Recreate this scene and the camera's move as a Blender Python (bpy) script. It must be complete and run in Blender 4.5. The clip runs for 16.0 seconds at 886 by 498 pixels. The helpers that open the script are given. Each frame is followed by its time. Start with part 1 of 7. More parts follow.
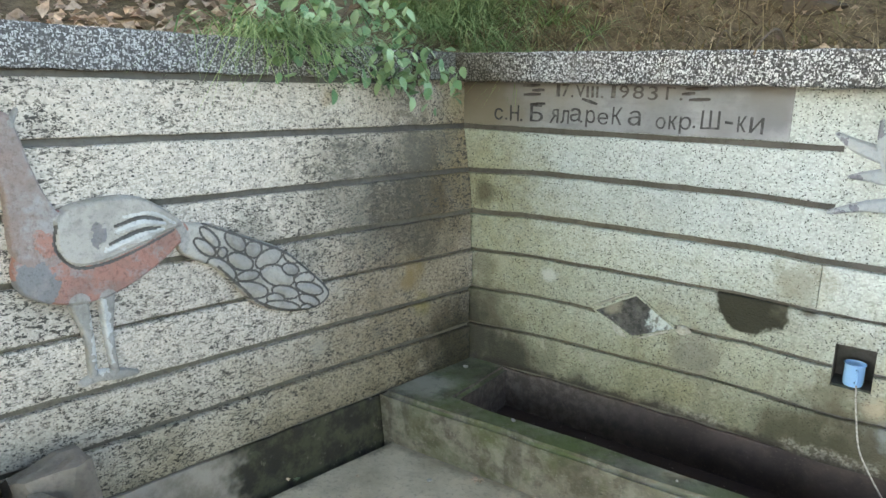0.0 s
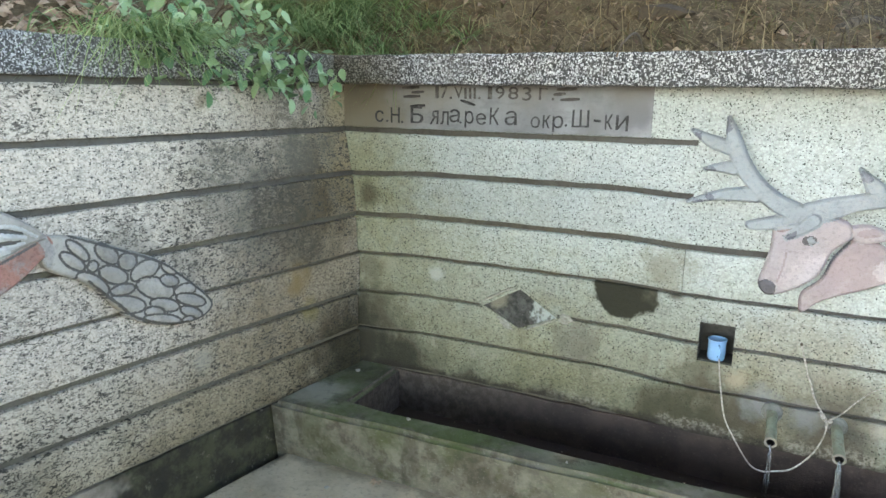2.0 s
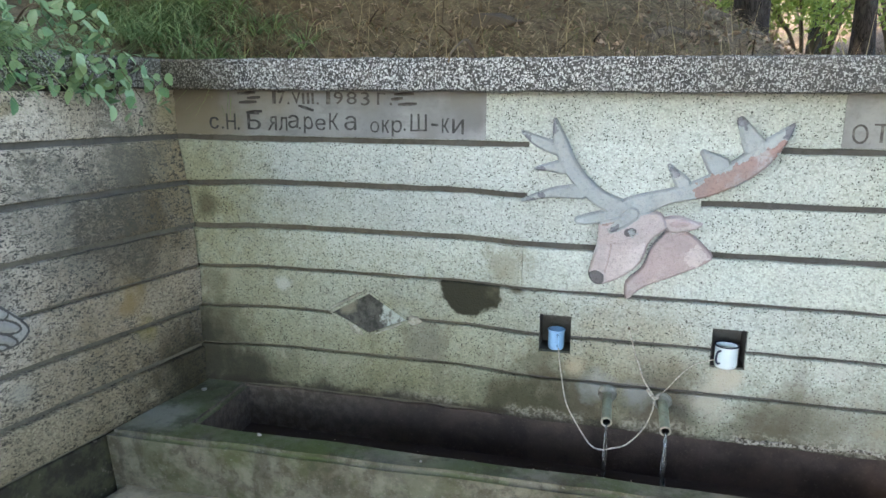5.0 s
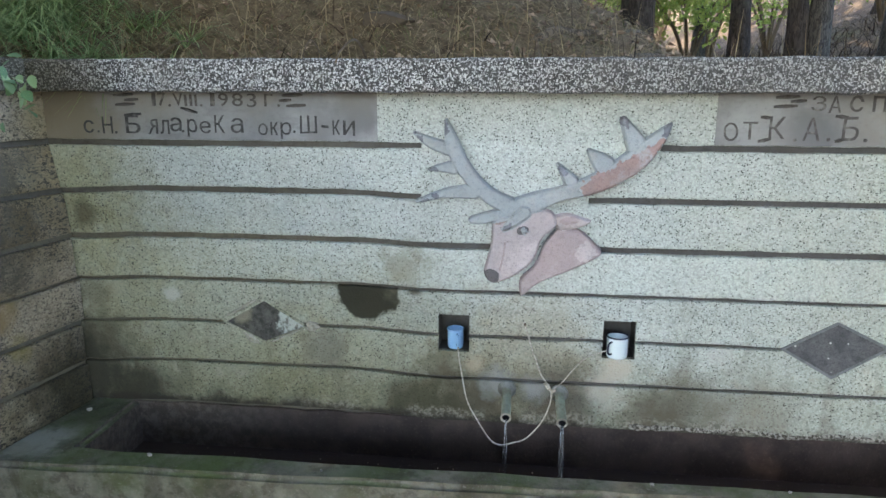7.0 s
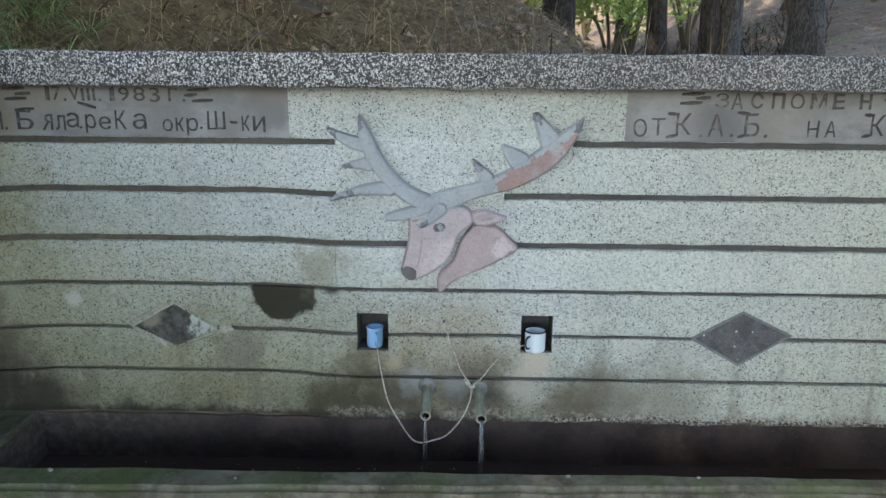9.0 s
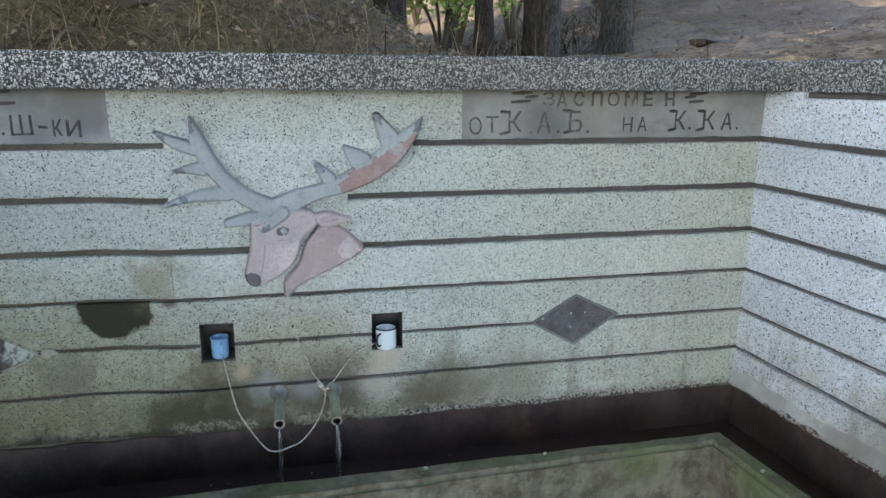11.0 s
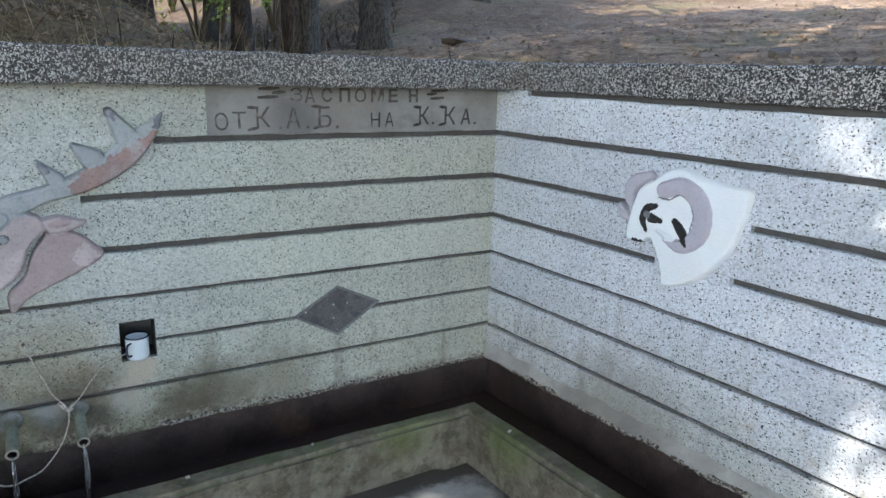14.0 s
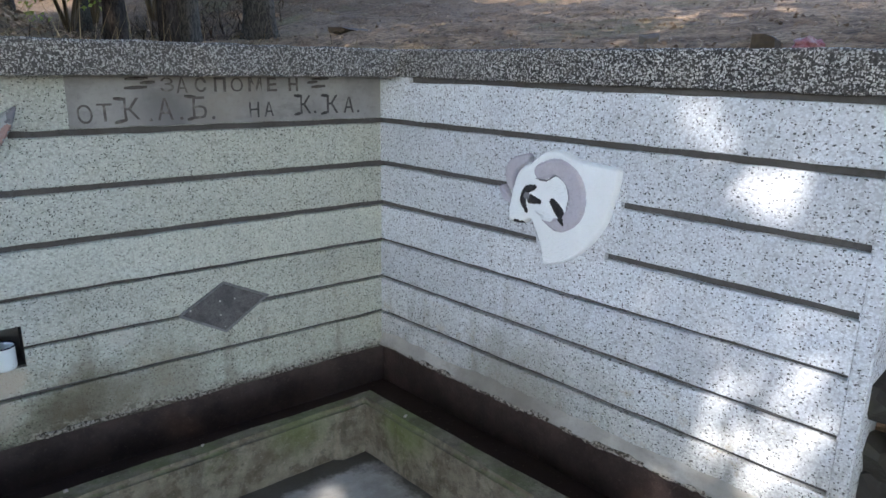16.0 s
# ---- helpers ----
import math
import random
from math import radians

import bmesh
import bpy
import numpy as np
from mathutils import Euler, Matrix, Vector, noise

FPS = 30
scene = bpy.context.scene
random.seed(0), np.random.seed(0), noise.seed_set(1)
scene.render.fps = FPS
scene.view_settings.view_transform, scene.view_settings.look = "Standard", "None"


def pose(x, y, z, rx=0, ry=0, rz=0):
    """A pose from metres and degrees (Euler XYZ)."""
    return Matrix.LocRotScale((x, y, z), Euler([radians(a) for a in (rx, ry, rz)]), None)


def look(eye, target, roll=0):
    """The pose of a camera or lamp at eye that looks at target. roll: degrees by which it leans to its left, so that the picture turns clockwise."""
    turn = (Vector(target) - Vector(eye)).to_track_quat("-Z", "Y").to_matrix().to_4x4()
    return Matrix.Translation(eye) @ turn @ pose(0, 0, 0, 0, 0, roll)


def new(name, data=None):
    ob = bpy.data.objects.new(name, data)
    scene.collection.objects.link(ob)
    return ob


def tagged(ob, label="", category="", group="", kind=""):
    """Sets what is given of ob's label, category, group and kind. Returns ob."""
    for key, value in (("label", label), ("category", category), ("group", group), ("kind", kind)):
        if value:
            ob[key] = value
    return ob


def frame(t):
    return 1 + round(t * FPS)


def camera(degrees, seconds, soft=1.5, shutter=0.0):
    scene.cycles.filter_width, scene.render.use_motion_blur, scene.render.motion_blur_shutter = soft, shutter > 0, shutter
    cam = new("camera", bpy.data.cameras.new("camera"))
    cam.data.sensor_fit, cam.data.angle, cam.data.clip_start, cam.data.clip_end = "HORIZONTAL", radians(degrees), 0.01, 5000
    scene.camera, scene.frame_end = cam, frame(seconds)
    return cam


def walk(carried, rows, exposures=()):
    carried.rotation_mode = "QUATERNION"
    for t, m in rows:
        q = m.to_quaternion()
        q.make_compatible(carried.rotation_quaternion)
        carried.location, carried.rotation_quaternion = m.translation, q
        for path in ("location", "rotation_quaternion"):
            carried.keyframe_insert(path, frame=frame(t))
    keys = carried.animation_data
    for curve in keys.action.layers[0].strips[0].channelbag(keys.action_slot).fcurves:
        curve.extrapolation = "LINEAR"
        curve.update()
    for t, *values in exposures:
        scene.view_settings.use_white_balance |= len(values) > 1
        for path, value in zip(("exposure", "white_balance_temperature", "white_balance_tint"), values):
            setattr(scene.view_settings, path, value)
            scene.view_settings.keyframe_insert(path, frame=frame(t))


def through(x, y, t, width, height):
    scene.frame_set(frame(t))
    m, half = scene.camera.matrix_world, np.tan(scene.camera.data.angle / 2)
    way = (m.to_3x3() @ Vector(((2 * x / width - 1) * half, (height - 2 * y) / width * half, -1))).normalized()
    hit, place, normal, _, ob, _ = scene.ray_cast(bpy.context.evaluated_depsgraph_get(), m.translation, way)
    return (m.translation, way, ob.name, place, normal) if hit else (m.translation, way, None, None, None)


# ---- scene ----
cam = camera(65.66, 16.0, soft=1.5)
# seconds, x, y, z, heading, pitch, roll
ROWS = [
    (0.0, 1.8511, -2.8050, 1.6279, 35.846, -13.391, 1.306),
    (0.5, 1.8446, -2.8082, 1.6236, 32.983, -13.142, 1.561),
    (1.0, 1.8409, -2.8128, 1.6177, 30.058, -13.041, 1.420),
    (1.5, 1.8427, -2.8202, 1.6123, 27.318, -12.893, 1.188),
    (2.0, 1.8484, -2.8287, 1.6105, 25.933, -12.715, 0.876),
    (2.5, 1.8570, -2.8369, 1.6094, 25.162, -12.425, 0.772),
    (3.0, 1.8627, -2.8363, 1.6054, 22.727, -12.123, 0.977),
    (3.5, 1.8676, -2.8270, 1.6023, 20.645, -11.952, 1.209),
    (4.0, 1.8777, -2.8203, 1.6006, 18.284, -11.891, 1.055),
    (4.5, 1.8944, -2.8167, 1.5978, 16.163, -11.876, 0.794),
    (7.0, 1.9719, -2.7730, 1.6307, 6.629, -12.441, 0.222),
    (7.5, 1.9967, -2.7591, 1.6325, 5.309, -12.557, 0.110),
    (8.0, 2.0223, -2.7485, 1.6371, 3.916, -12.762, 0.084),
    (8.5, 2.0462, -2.7379, 1.6419, 2.944, -12.964, 0.371),
    (11.0, 2.0329, -2.7263, 1.7097, -12.292, -14.317, 0.508),
    (11.5, 2.0387, -2.7331, 1.7220, -15.712, -14.509, 1.102),
    (12.0, 2.0461, -2.7447, 1.7323, -19.432, -14.507, 1.847),
    (12.5, 2.0599, -2.7621, 1.7345, -22.233, -14.430, 2.017),
    (13.0, 2.0793, -2.7894, 1.7343, -24.887, -14.385, 1.814),
    (13.5, 2.1002, -2.8072, 1.7295, -27.656, -14.364, 1.779),
    (14.0, 2.1233, -2.8191, 1.7248, -30.625, -14.517, 1.695),
    (14.5, 2.1397, -2.8279, 1.7231, -33.209, -14.773, 1.748),
    (15.0, 2.1512, -2.8419, 1.7214, -35.978, -14.913, 1.719),
    (15.5, 2.1648, -2.8561, 1.7172, -37.774, -14.990, 1.386),
    (16.0, 2.1833, -2.8748, 1.7125, -38.669, -15.083, 1.057),
]


def eye_pose(x, y, z, heading, pitch, roll):
    return pose(x, y, z, 90 + pitch, 0, heading) @ pose(0, 0, 0, 0, 0, roll)


EXPOSURES = [(0.0, 3.64, 7350, 13), (4.0, 3.50, 6950, 13), (7.5, 3.06, 6650, 15), (11.5, 2.76, 6450, 14), (14.5, 2.50, 6350, 15), (16.0, 2.33, 6350, 17)]
walk(cam, [(t, eye_pose(*r)) for t, *r in ROWS], EXPOSURES)

# ---- light ----
SUN_DIR = Vector((-0.62, -0.40, 0.68)).normalized()      # towards the sun
world = bpy.data.worlds.new("world")
scene.world = world
world.use_nodes = True
wn = world.node_tree
sky = wn.nodes.new("ShaderNodeTexSky")
sky.sky_type = "NISHITA"
sky.sun_disc = False
sky.sun_elevation = math.asin(SUN_DIR.z)
sky.sun_rotation = math.atan2(SUN_DIR.x, SUN_DIR.y)
wn.links.new(sky.outputs[0], wn.nodes["Background"].inputs[0])
wn.nodes["Background"].inputs[1].default_value = 0.15
sun = new("sun", bpy.data.lights.new("sun", "SUN"))
sun.data.energy = 2.0
sun.data.angle = radians(0.53)
sun.data.color = (1.0, 0.95, 0.86)
sun.matrix_world = look(SUN_DIR * 30, (0, 0, 0))

# ---- plan ----
L = 4.075                              # length of the back wall
AL, AR = radians(81.8), radians(84.36)  # the side walls' angles to the back wall
GROOVES = (1.450, 1.240, 1.038, 0.840, 0.643, 0.450)
CAP0, CAP1 = 1.650, 1.775
DIR_B, DIR_L, DIR_R = Vector((1, 0, 0)), Vector((-math.cos(AL), -math.sin(AL), 0)), Vector((math.cos(AR), -math.sin(AR), 0))
NRM_B, NRM_L, NRM_R = Vector((0, -1, 0)), Vector((math.sin(AL), -math.cos(AL), 0)), Vector((-math.sin(AR), -math.cos(AR), 0))


def frame_of(origin, along, inward):
    """A wall's own axes: s along it, n out of its face, z up."""
    m = Matrix((along, inward, Vector((0, 0, 1)))).transposed().to_4x4()
    m.translation = origin
    return m


FB = frame_of(Vector((0, 0, 0)), DIR_B, NRM_B)
FL = frame_of(Vector((0, 0, 0)), DIR_L, NRM_L)
FR = frame_of(Vector((L, 0, 0)), DIR_R, NRM_R)


# ---- node materials ----
class Mat:
    """A small builder for node materials in object coordinates."""

    def __init__(self, name, rough=0.8, metal=0.0, spec=0.4):
        self.m = bpy.data.materials.new(name)
        self.m.use_nodes = True
        self.t = self.m.node_tree
        self.b = self.t.nodes["Principled BSDF"]
        self.b.inputs["Roughness"].default_value = rough
        self.b.inputs["Metallic"].default_value = metal
        self.b.inputs["Specular IOR Level"].default_value = spec
        self.co = self.t.nodes.new("ShaderNodeTexCoord").outputs["Object"]

    def put(self, socket, v):
        if isinstance(v, bpy.types.NodeSocket):
            self.t.links.new(v, socket)
        elif isinstance(v, (tuple, list)) and len(v) == 3 and socket.type == "RGBA":
            socket.default_value = (*v, 1)
        else:
            socket.default_value = v

    def scaled(self, s):
        n = self.t.nodes.new("ShaderNodeMapping")
        self.t.links.new(self.co, n.inputs[0])
        n.inputs["Scale"].default_value = s
        return n.outputs[0]

    def noise(self, scale, detail=4, rough=0.6, vec=None, dist=0.0):
        n = self.t.nodes.new("ShaderNodeTexNoise")
        self.t.links.new(vec or self.co, n.inputs["Vector"])
        n.inputs["Scale"].default_value, n.inputs["Detail"].default_value = scale, detail
        n.inputs["Roughness"].default_value, n.inputs["Distortion"].default_value = rough, dist
        return n.outputs[0]

    def cells(self, scale, feature="F1", vec=None, rand=1.0):
        n = self.t.nodes.new("ShaderNodeTexVoronoi")
        n.feature = feature
        self.t.links.new(vec or self.co, n.inputs["Vector"])
        n.inputs["Scale"].default_value, n.inputs["Randomness"].default_value = scale, rand
        return n.outputs["Distance"], (n.outputs["Color"] if feature == "F1" else None)

    def ramp(self, v, *stops):
        n = self.t.nodes.new("ShaderNodeValToRGB")
        e = n.color_ramp.elements
        while len(e) < len(stops):
            e.new(0.5)
        for k, (p, c) in zip(e, stops):
            k.position = p
            k.color = (c, c, c, 1) if isinstance(c, (int, float)) else (*c, 1)
        self.put(n.inputs[0], v)
        return n.outputs[0]

    def mix(self, f, a, b, how="MIX"):
        n = self.t.nodes.new("ShaderNodeMix")
        n.data_type, n.blend_type = "RGBA", how
        self.put(n.inputs[0], f)
        self.put(n.inputs[6], a)
        self.put(n.inputs[7], b)
        return n.outputs[2]

    def math(self, op, a, b=0.0, clamp=False):
        n = self.t.nodes.new("ShaderNodeMath")
        n.operation, n.use_clamp = op, clamp
        self.put(n.inputs[0], a)
        self.put(n.inputs[1], b)
        return n.outputs[0]

    def xyz(self):
        n = self.t.nodes.new("ShaderNodeSeparateXYZ")
        self.t.links.new(self.co, n.inputs[0])
        return n.outputs

    def random(self):
        return self.t.nodes.new("ShaderNodeObjectInfo").outputs["Random"]

    def island(self):
        return self.t.nodes.new("ShaderNodeNewGeometry").outputs["Random Per Island"]

    def bump(self, h, strength=0.5, dist=0.01):
        n = self.t.nodes.new("ShaderNodeBump")
        n.inputs["Strength"].default_value, n.inputs["Distance"].default_value = strength, dist
        self.put(n.inputs["Height"], h)
        self.t.links.new(n.outputs[0], self.b.inputs["Normal"])

    def colour(self, c):
        self.put(self.b.inputs["Base Color"], c)
        return self

    def rough(self, r):
        self.put(self.b.inputs["Roughness"], r)

    def near(self, p, r0, r1, wobble=0.0, scale=12.0):
        """1 within r0 of the place p, 0 beyond r1, with a ragged edge: the outline of a stain."""
        n = self.t.nodes.new("ShaderNodeVectorMath")
        n.operation = "DISTANCE"
        self.t.links.new(self.co, n.inputs[0])
        n.inputs[1].default_value = p
        d = n.outputs["Value"]
        if wobble:
            d = self.math("ADD", d, self.math("MULTIPLY", self.math("SUBTRACT", self.noise(scale, 3), 0.5), wobble))
        return self.ramp_range(d, r0, r1, 1.0, 0.0)

    def ramp_range(self, v, a, b, va, vb):
        n = self.t.nodes.new("ShaderNodeMapRange")
        n.interpolation_type = "SMOOTHSTEP"
        self.put(n.inputs[0], v)
        for i, x in zip((1, 2, 3, 4), (a, b, va, vb)):
            n.inputs[i].default_value = x
        return n.outputs[0]


def chip_wall(name, matrix_tone, light, dark_share, lichen, algae, tints=(), chips=128.0, crust=0.0, crust_from=-9.0, algae_to=None):
    """Washed concrete with marble chips: pale and dark chips in a grey matrix, black lichen and green algae over it."""
    k = Mat(name, 0.85, spec=0.3)
    warp = k.t.nodes.new("ShaderNodeVectorMath")
    warp.operation = "MULTIPLY_ADD"
    nz = k.t.nodes.new("ShaderNodeTexNoise")
    nz.inputs["Scale"].default_value = 55.0
    k.t.links.new(k.co, nz.inputs["Vector"])
    k.t.links.new(nz.outputs["Color"], warp.inputs[0])
    warp.inputs[1].default_value = (0.014, 0.014, 0.010)
    k.t.links.new(k.co, warp.inputs[2])
    d, c = k.cells(chips, vec=warp.outputs[0])
    sep = k.t.nodes.new("ShaderNodeSeparateColor")
    k.t.links.new(c, sep.inputs[0])
    tone = k.ramp(sep.outputs[0], (0.0, tuple(0.62 * v for v in light)), (0.22, tuple(0.90 * v for v in light)), (0.5, light), (1.0, tuple(min(0.92, 1.13 * v) for v in light)))
    body = k.mix(k.ramp_range(d, 0.38, 0.72, 0.0, 0.42), tone, matrix_tone)
    for col, amount, p, r0, r1, wob, *top in tints:
        if r1 >= 0.4:
            tint = k.mix(1.0, body, tuple(min(1.0, 1.8 * v) for v in col), "MULTIPLY")
            body = k.mix(k.math("MULTIPLY", k.near(p, r0, r1, wob), amount), body, tint)
    # fine dark slivers
    for size, share, r0, r1, st in ((44.0, dark_share * 0.8, 0.20, 0.26, (1, 1, 1.9)), (52.0, dark_share * 0.7, 0.19, 0.25, (1.8, 1.8, 1)), (92.0, dark_share * 0.9, 0.24, 0.32, (1, 1, 1.5))):
        mp = k.t.nodes.new("ShaderNodeMapping")
        k.t.links.new(warp.outputs[0], mp.inputs[0])
        mp.inputs["Scale"].default_value = st
        d2, c2 = k.cells(size, vec=mp.outputs[0])
        sep2 = k.t.nodes.new("ShaderNodeSeparateColor")
        k.t.links.new(c2, sep2.inputs[0])
        pick = k.math("GREATER_THAN", sep2.outputs[1], 1.0 - share)
        spot = k.math("MULTIPLY", pick, k.ramp_range(d2, r0, r1, 0.92, 0.0))
        body = k.mix(spot, body, (0.028, 0.028, 0.026))
    # broad weathering
    body = k.mix(k.ramp_range(k.noise(2.2, 5), 0.40, 0.75, 0.0, 0.24), body, tuple(0.72 * v for v in matrix_tone), "MIX")
    grime = k.noise(9.0, 6, 0.7)
    body = k.mix(k.ramp_range(grime, 0.55, 0.78, 0.0, 0.24), body, (0.16, 0.15, 0.12))
    z = k.xyz()[2]
    if lichen:
        patch = k.ramp_range(k.noise(1.7, 5, 0.7), 0.40, 0.53, 0.38, 1.0)
        crumb = k.ramp_range(k.noise(38.0, 4, 0.7, vec=k.scaled((1, 1, 2.1))), 0.55, 0.585, 0.0, 1.0)
        worm = k.math("ABSOLUTE", k.math("SUBTRACT", k.noise(30.0, 3, 0.6, vec=k.scaled((1, 1, 2.2))), 0.5))
        thread = k.math("MULTIPLY", k.ramp_range(worm, 0.016, 0.032, 1.0, 0.0), k.ramp_range(k.noise(24.0, 3), 0.44, 0.54, 0.0, 1.0))
        body = k.mix(k.math("MULTIPLY", k.math("MULTIPLY", patch, k.math("MAXIMUM", crumb, thread)), lichen), body, (0.04, 0.037, 0.03))
        body = k.mix(k.math("MULTIPLY", k.ramp_range(k.noise(1.7, 5, 0.7), 0.47, 0.62, 0.0, 0.55), lichen), body, (0.17, 0.155, 0.12))
    if algae:
        low = k.math("ADD", z, k.math("MULTIPLY", k.noise(3.0, 4), 0.5))
        share = k.ramp_range(k.xyz()[0], *algae_to, 1.0, 0.3) if algae_to else 1.0
        body = k.mix(k.math("MULTIPLY", k.ramp_range(low, 0.50, 1.05, algae, 0.0), share), body, k.mix(1.0, body, (0.42, 0.375, 0.20), "MULTIPLY"))
        body = k.mix(k.math("MULTIPLY", k.ramp_range(low, 0.46, 0.60, 0.4, 0.0), share), body, k.mix(1.0, body, (0.30, 0.27, 0.16), "MULTIPLY"))
    if crust:
        # drip marks and mottling in the damp lower courses
        run = k.noise(7.0, 5, 0.65, vec=k.scaled((1, 1, 0.22)))
        low = k.ramp_range(k.math("ADD", z, k.math("MULTIPLY", k.noise(2.0, 3), 0.5)), 0.65, 1.15, 1.0, 0.0)
        body = k.mix(k.math("MULTIPLY", low, k.ramp_range(run, 0.50, 0.64, 0.0, 0.40)), body, (0.13, 0.115, 0.075))
        body = k.mix(k.math("MULTIPLY", low, k.ramp_range(k.noise(13.0, 5, 0.7), 0.56, 0.66, 0.0, 0.5)), body, (0.42, 0.38, 0.29))
    for col, amount, p, r0, r1, wob, *top in tints:
        if r1 >= 0.4:
            continue
        mask = k.math("MULTIPLY", k.near(p, r0, r1, wob), amount)
        if lichen and max(col) < 0.11:
            # lichen crusts grow as a mat of small flecks
            mask = k.math("MULTIPLY", mask, k.ramp_range(k.noise(34.0, 5, 0.75, vec=k.scaled((1, 1, 1.8))), 0.46, 0.52, 0.3, 1.4))
        if top:
            mask = k.math("MULTIPLY", mask, k.math("LESS_THAN", z, top[0]))
        body = k.mix(mask, body, col)
    if crust:
        # a ragged pale lime crust along the water line
        edge = k.math("ADD", z, k.math("MULTIPLY", k.math("SUBTRACT", k.noise(8.0, 6, 0.75), 0.5), 0.17))
        body = k.mix(k.math("MULTIPLY", k.ramp_range(edge, 0.290, 0.320, 1.0, 0.0), k.math("MULTIPLY", k.ramp_range(k.noise(4.0, 4), 0.42, 0.52, 0.0, crust), k.ramp_range(k.xyz()[0], crust_from, crust_from + 0.5, 0.0, 1.0))), body, k.mix(k.ramp_range(k.noise(55.0, 3, 0.7), 0.42, 0.58, 0.0, 1.0), (0.11, 0.10, 0.075), (0.37, 0.35, 0.29)))
        body = k.mix(k.ramp_range(k.math("SUBTRACT", edge, k.ramp_range(k.xyz()[0], 0.9, 2.4, 0.030, 0.0)), 0.235, 0.278, 0.9, 0.0), body, (0.042, 0.035, 0.026))
    # each cast course differs a little
    body = k.mix(0.25, body, k.ramp(k.random(), (0.0, 0.55), (1.0, 1.0)), "MULTIPLY")
    k.colour(body)
    k.bump(k.math("ADD", k.math("MULTIPLY", d, -1.0), k.math("MULTIPLY", grime, 1.2)), 0.45, 0.005)
    return k.m


def concrete(name, tone, wet=0.0, moss=0.0, light=0.25):
    k = Mat(name, 0.8, spec=0.3)
    a = k.noise(3.0, 6, 0.65)
    b = k.noise(38.0, 4, 0.7)
    col = k.mix(k.ramp_range(a, 0.3, 0.7, 0.0, 1.0), tuple(0.6 * v for v in tone), tuple((1 + light) * v for v in tone))
    col = k.mix(k.ramp_range(b, 0.45, 0.75, 0.0, 0.5), col, tuple(0.35 * v for v in tone))
    if moss:
        col = k.mix(k.ramp_range(k.noise(5.5, 5, 0.7), 0.45, 0.62, 0.0, moss), col, (0.075, 0.10, 0.03))
    if wet:
        w = k.ramp_range(k.noise(2.4, 4, 0.6), 0.42, 0.58, 0.0, wet)
        col = k.mix(w, col, (0.03, 0.028, 0.022))
        k.rough(k.ramp_range(k.noise(2.4, 4, 0.6), 0.42, 0.6, 0.85, 0.45))
    k.colour(col)
    k.bump(k.math("ADD", a, k.math("MULTIPLY", b, 0.5)), 0.5, 0.012)
    return k.m


def paint(name, tone, worn=(0.3, 0.29, 0.27), amount=0.6, rough=0.7, scale=14.0, mottle=0.55):
    """Old paint on cement, worn through in patches."""
    k = Mat(name, rough, spec=0.3)
    a, b = k.noise(scale, 6, 0.7), k.noise(70.0, 3, 0.7)
    col = k.mix(k.ramp_range(a, 0.48, 0.68, 0.0, amount), tone, worn)
    c = k.noise(5.0, 5, 0.7)
    col = k.mix(k.ramp_range(c, 0.40, 0.66, 0.0, mottle), col, tuple(0.5 * (v + w) * 0.62 for v, w in zip(tone, worn)))
    col = k.mix(k.ramp_range(b, 0.48, 0.72, 0.0, mottle), col, tuple(0.5 * v for v in tone))
    k.colour(col)
    k.bump(k.math("ADD", k.math("ADD", a, b), k.noise(160.0, 2)), 0.55, 0.007)
    return k.m


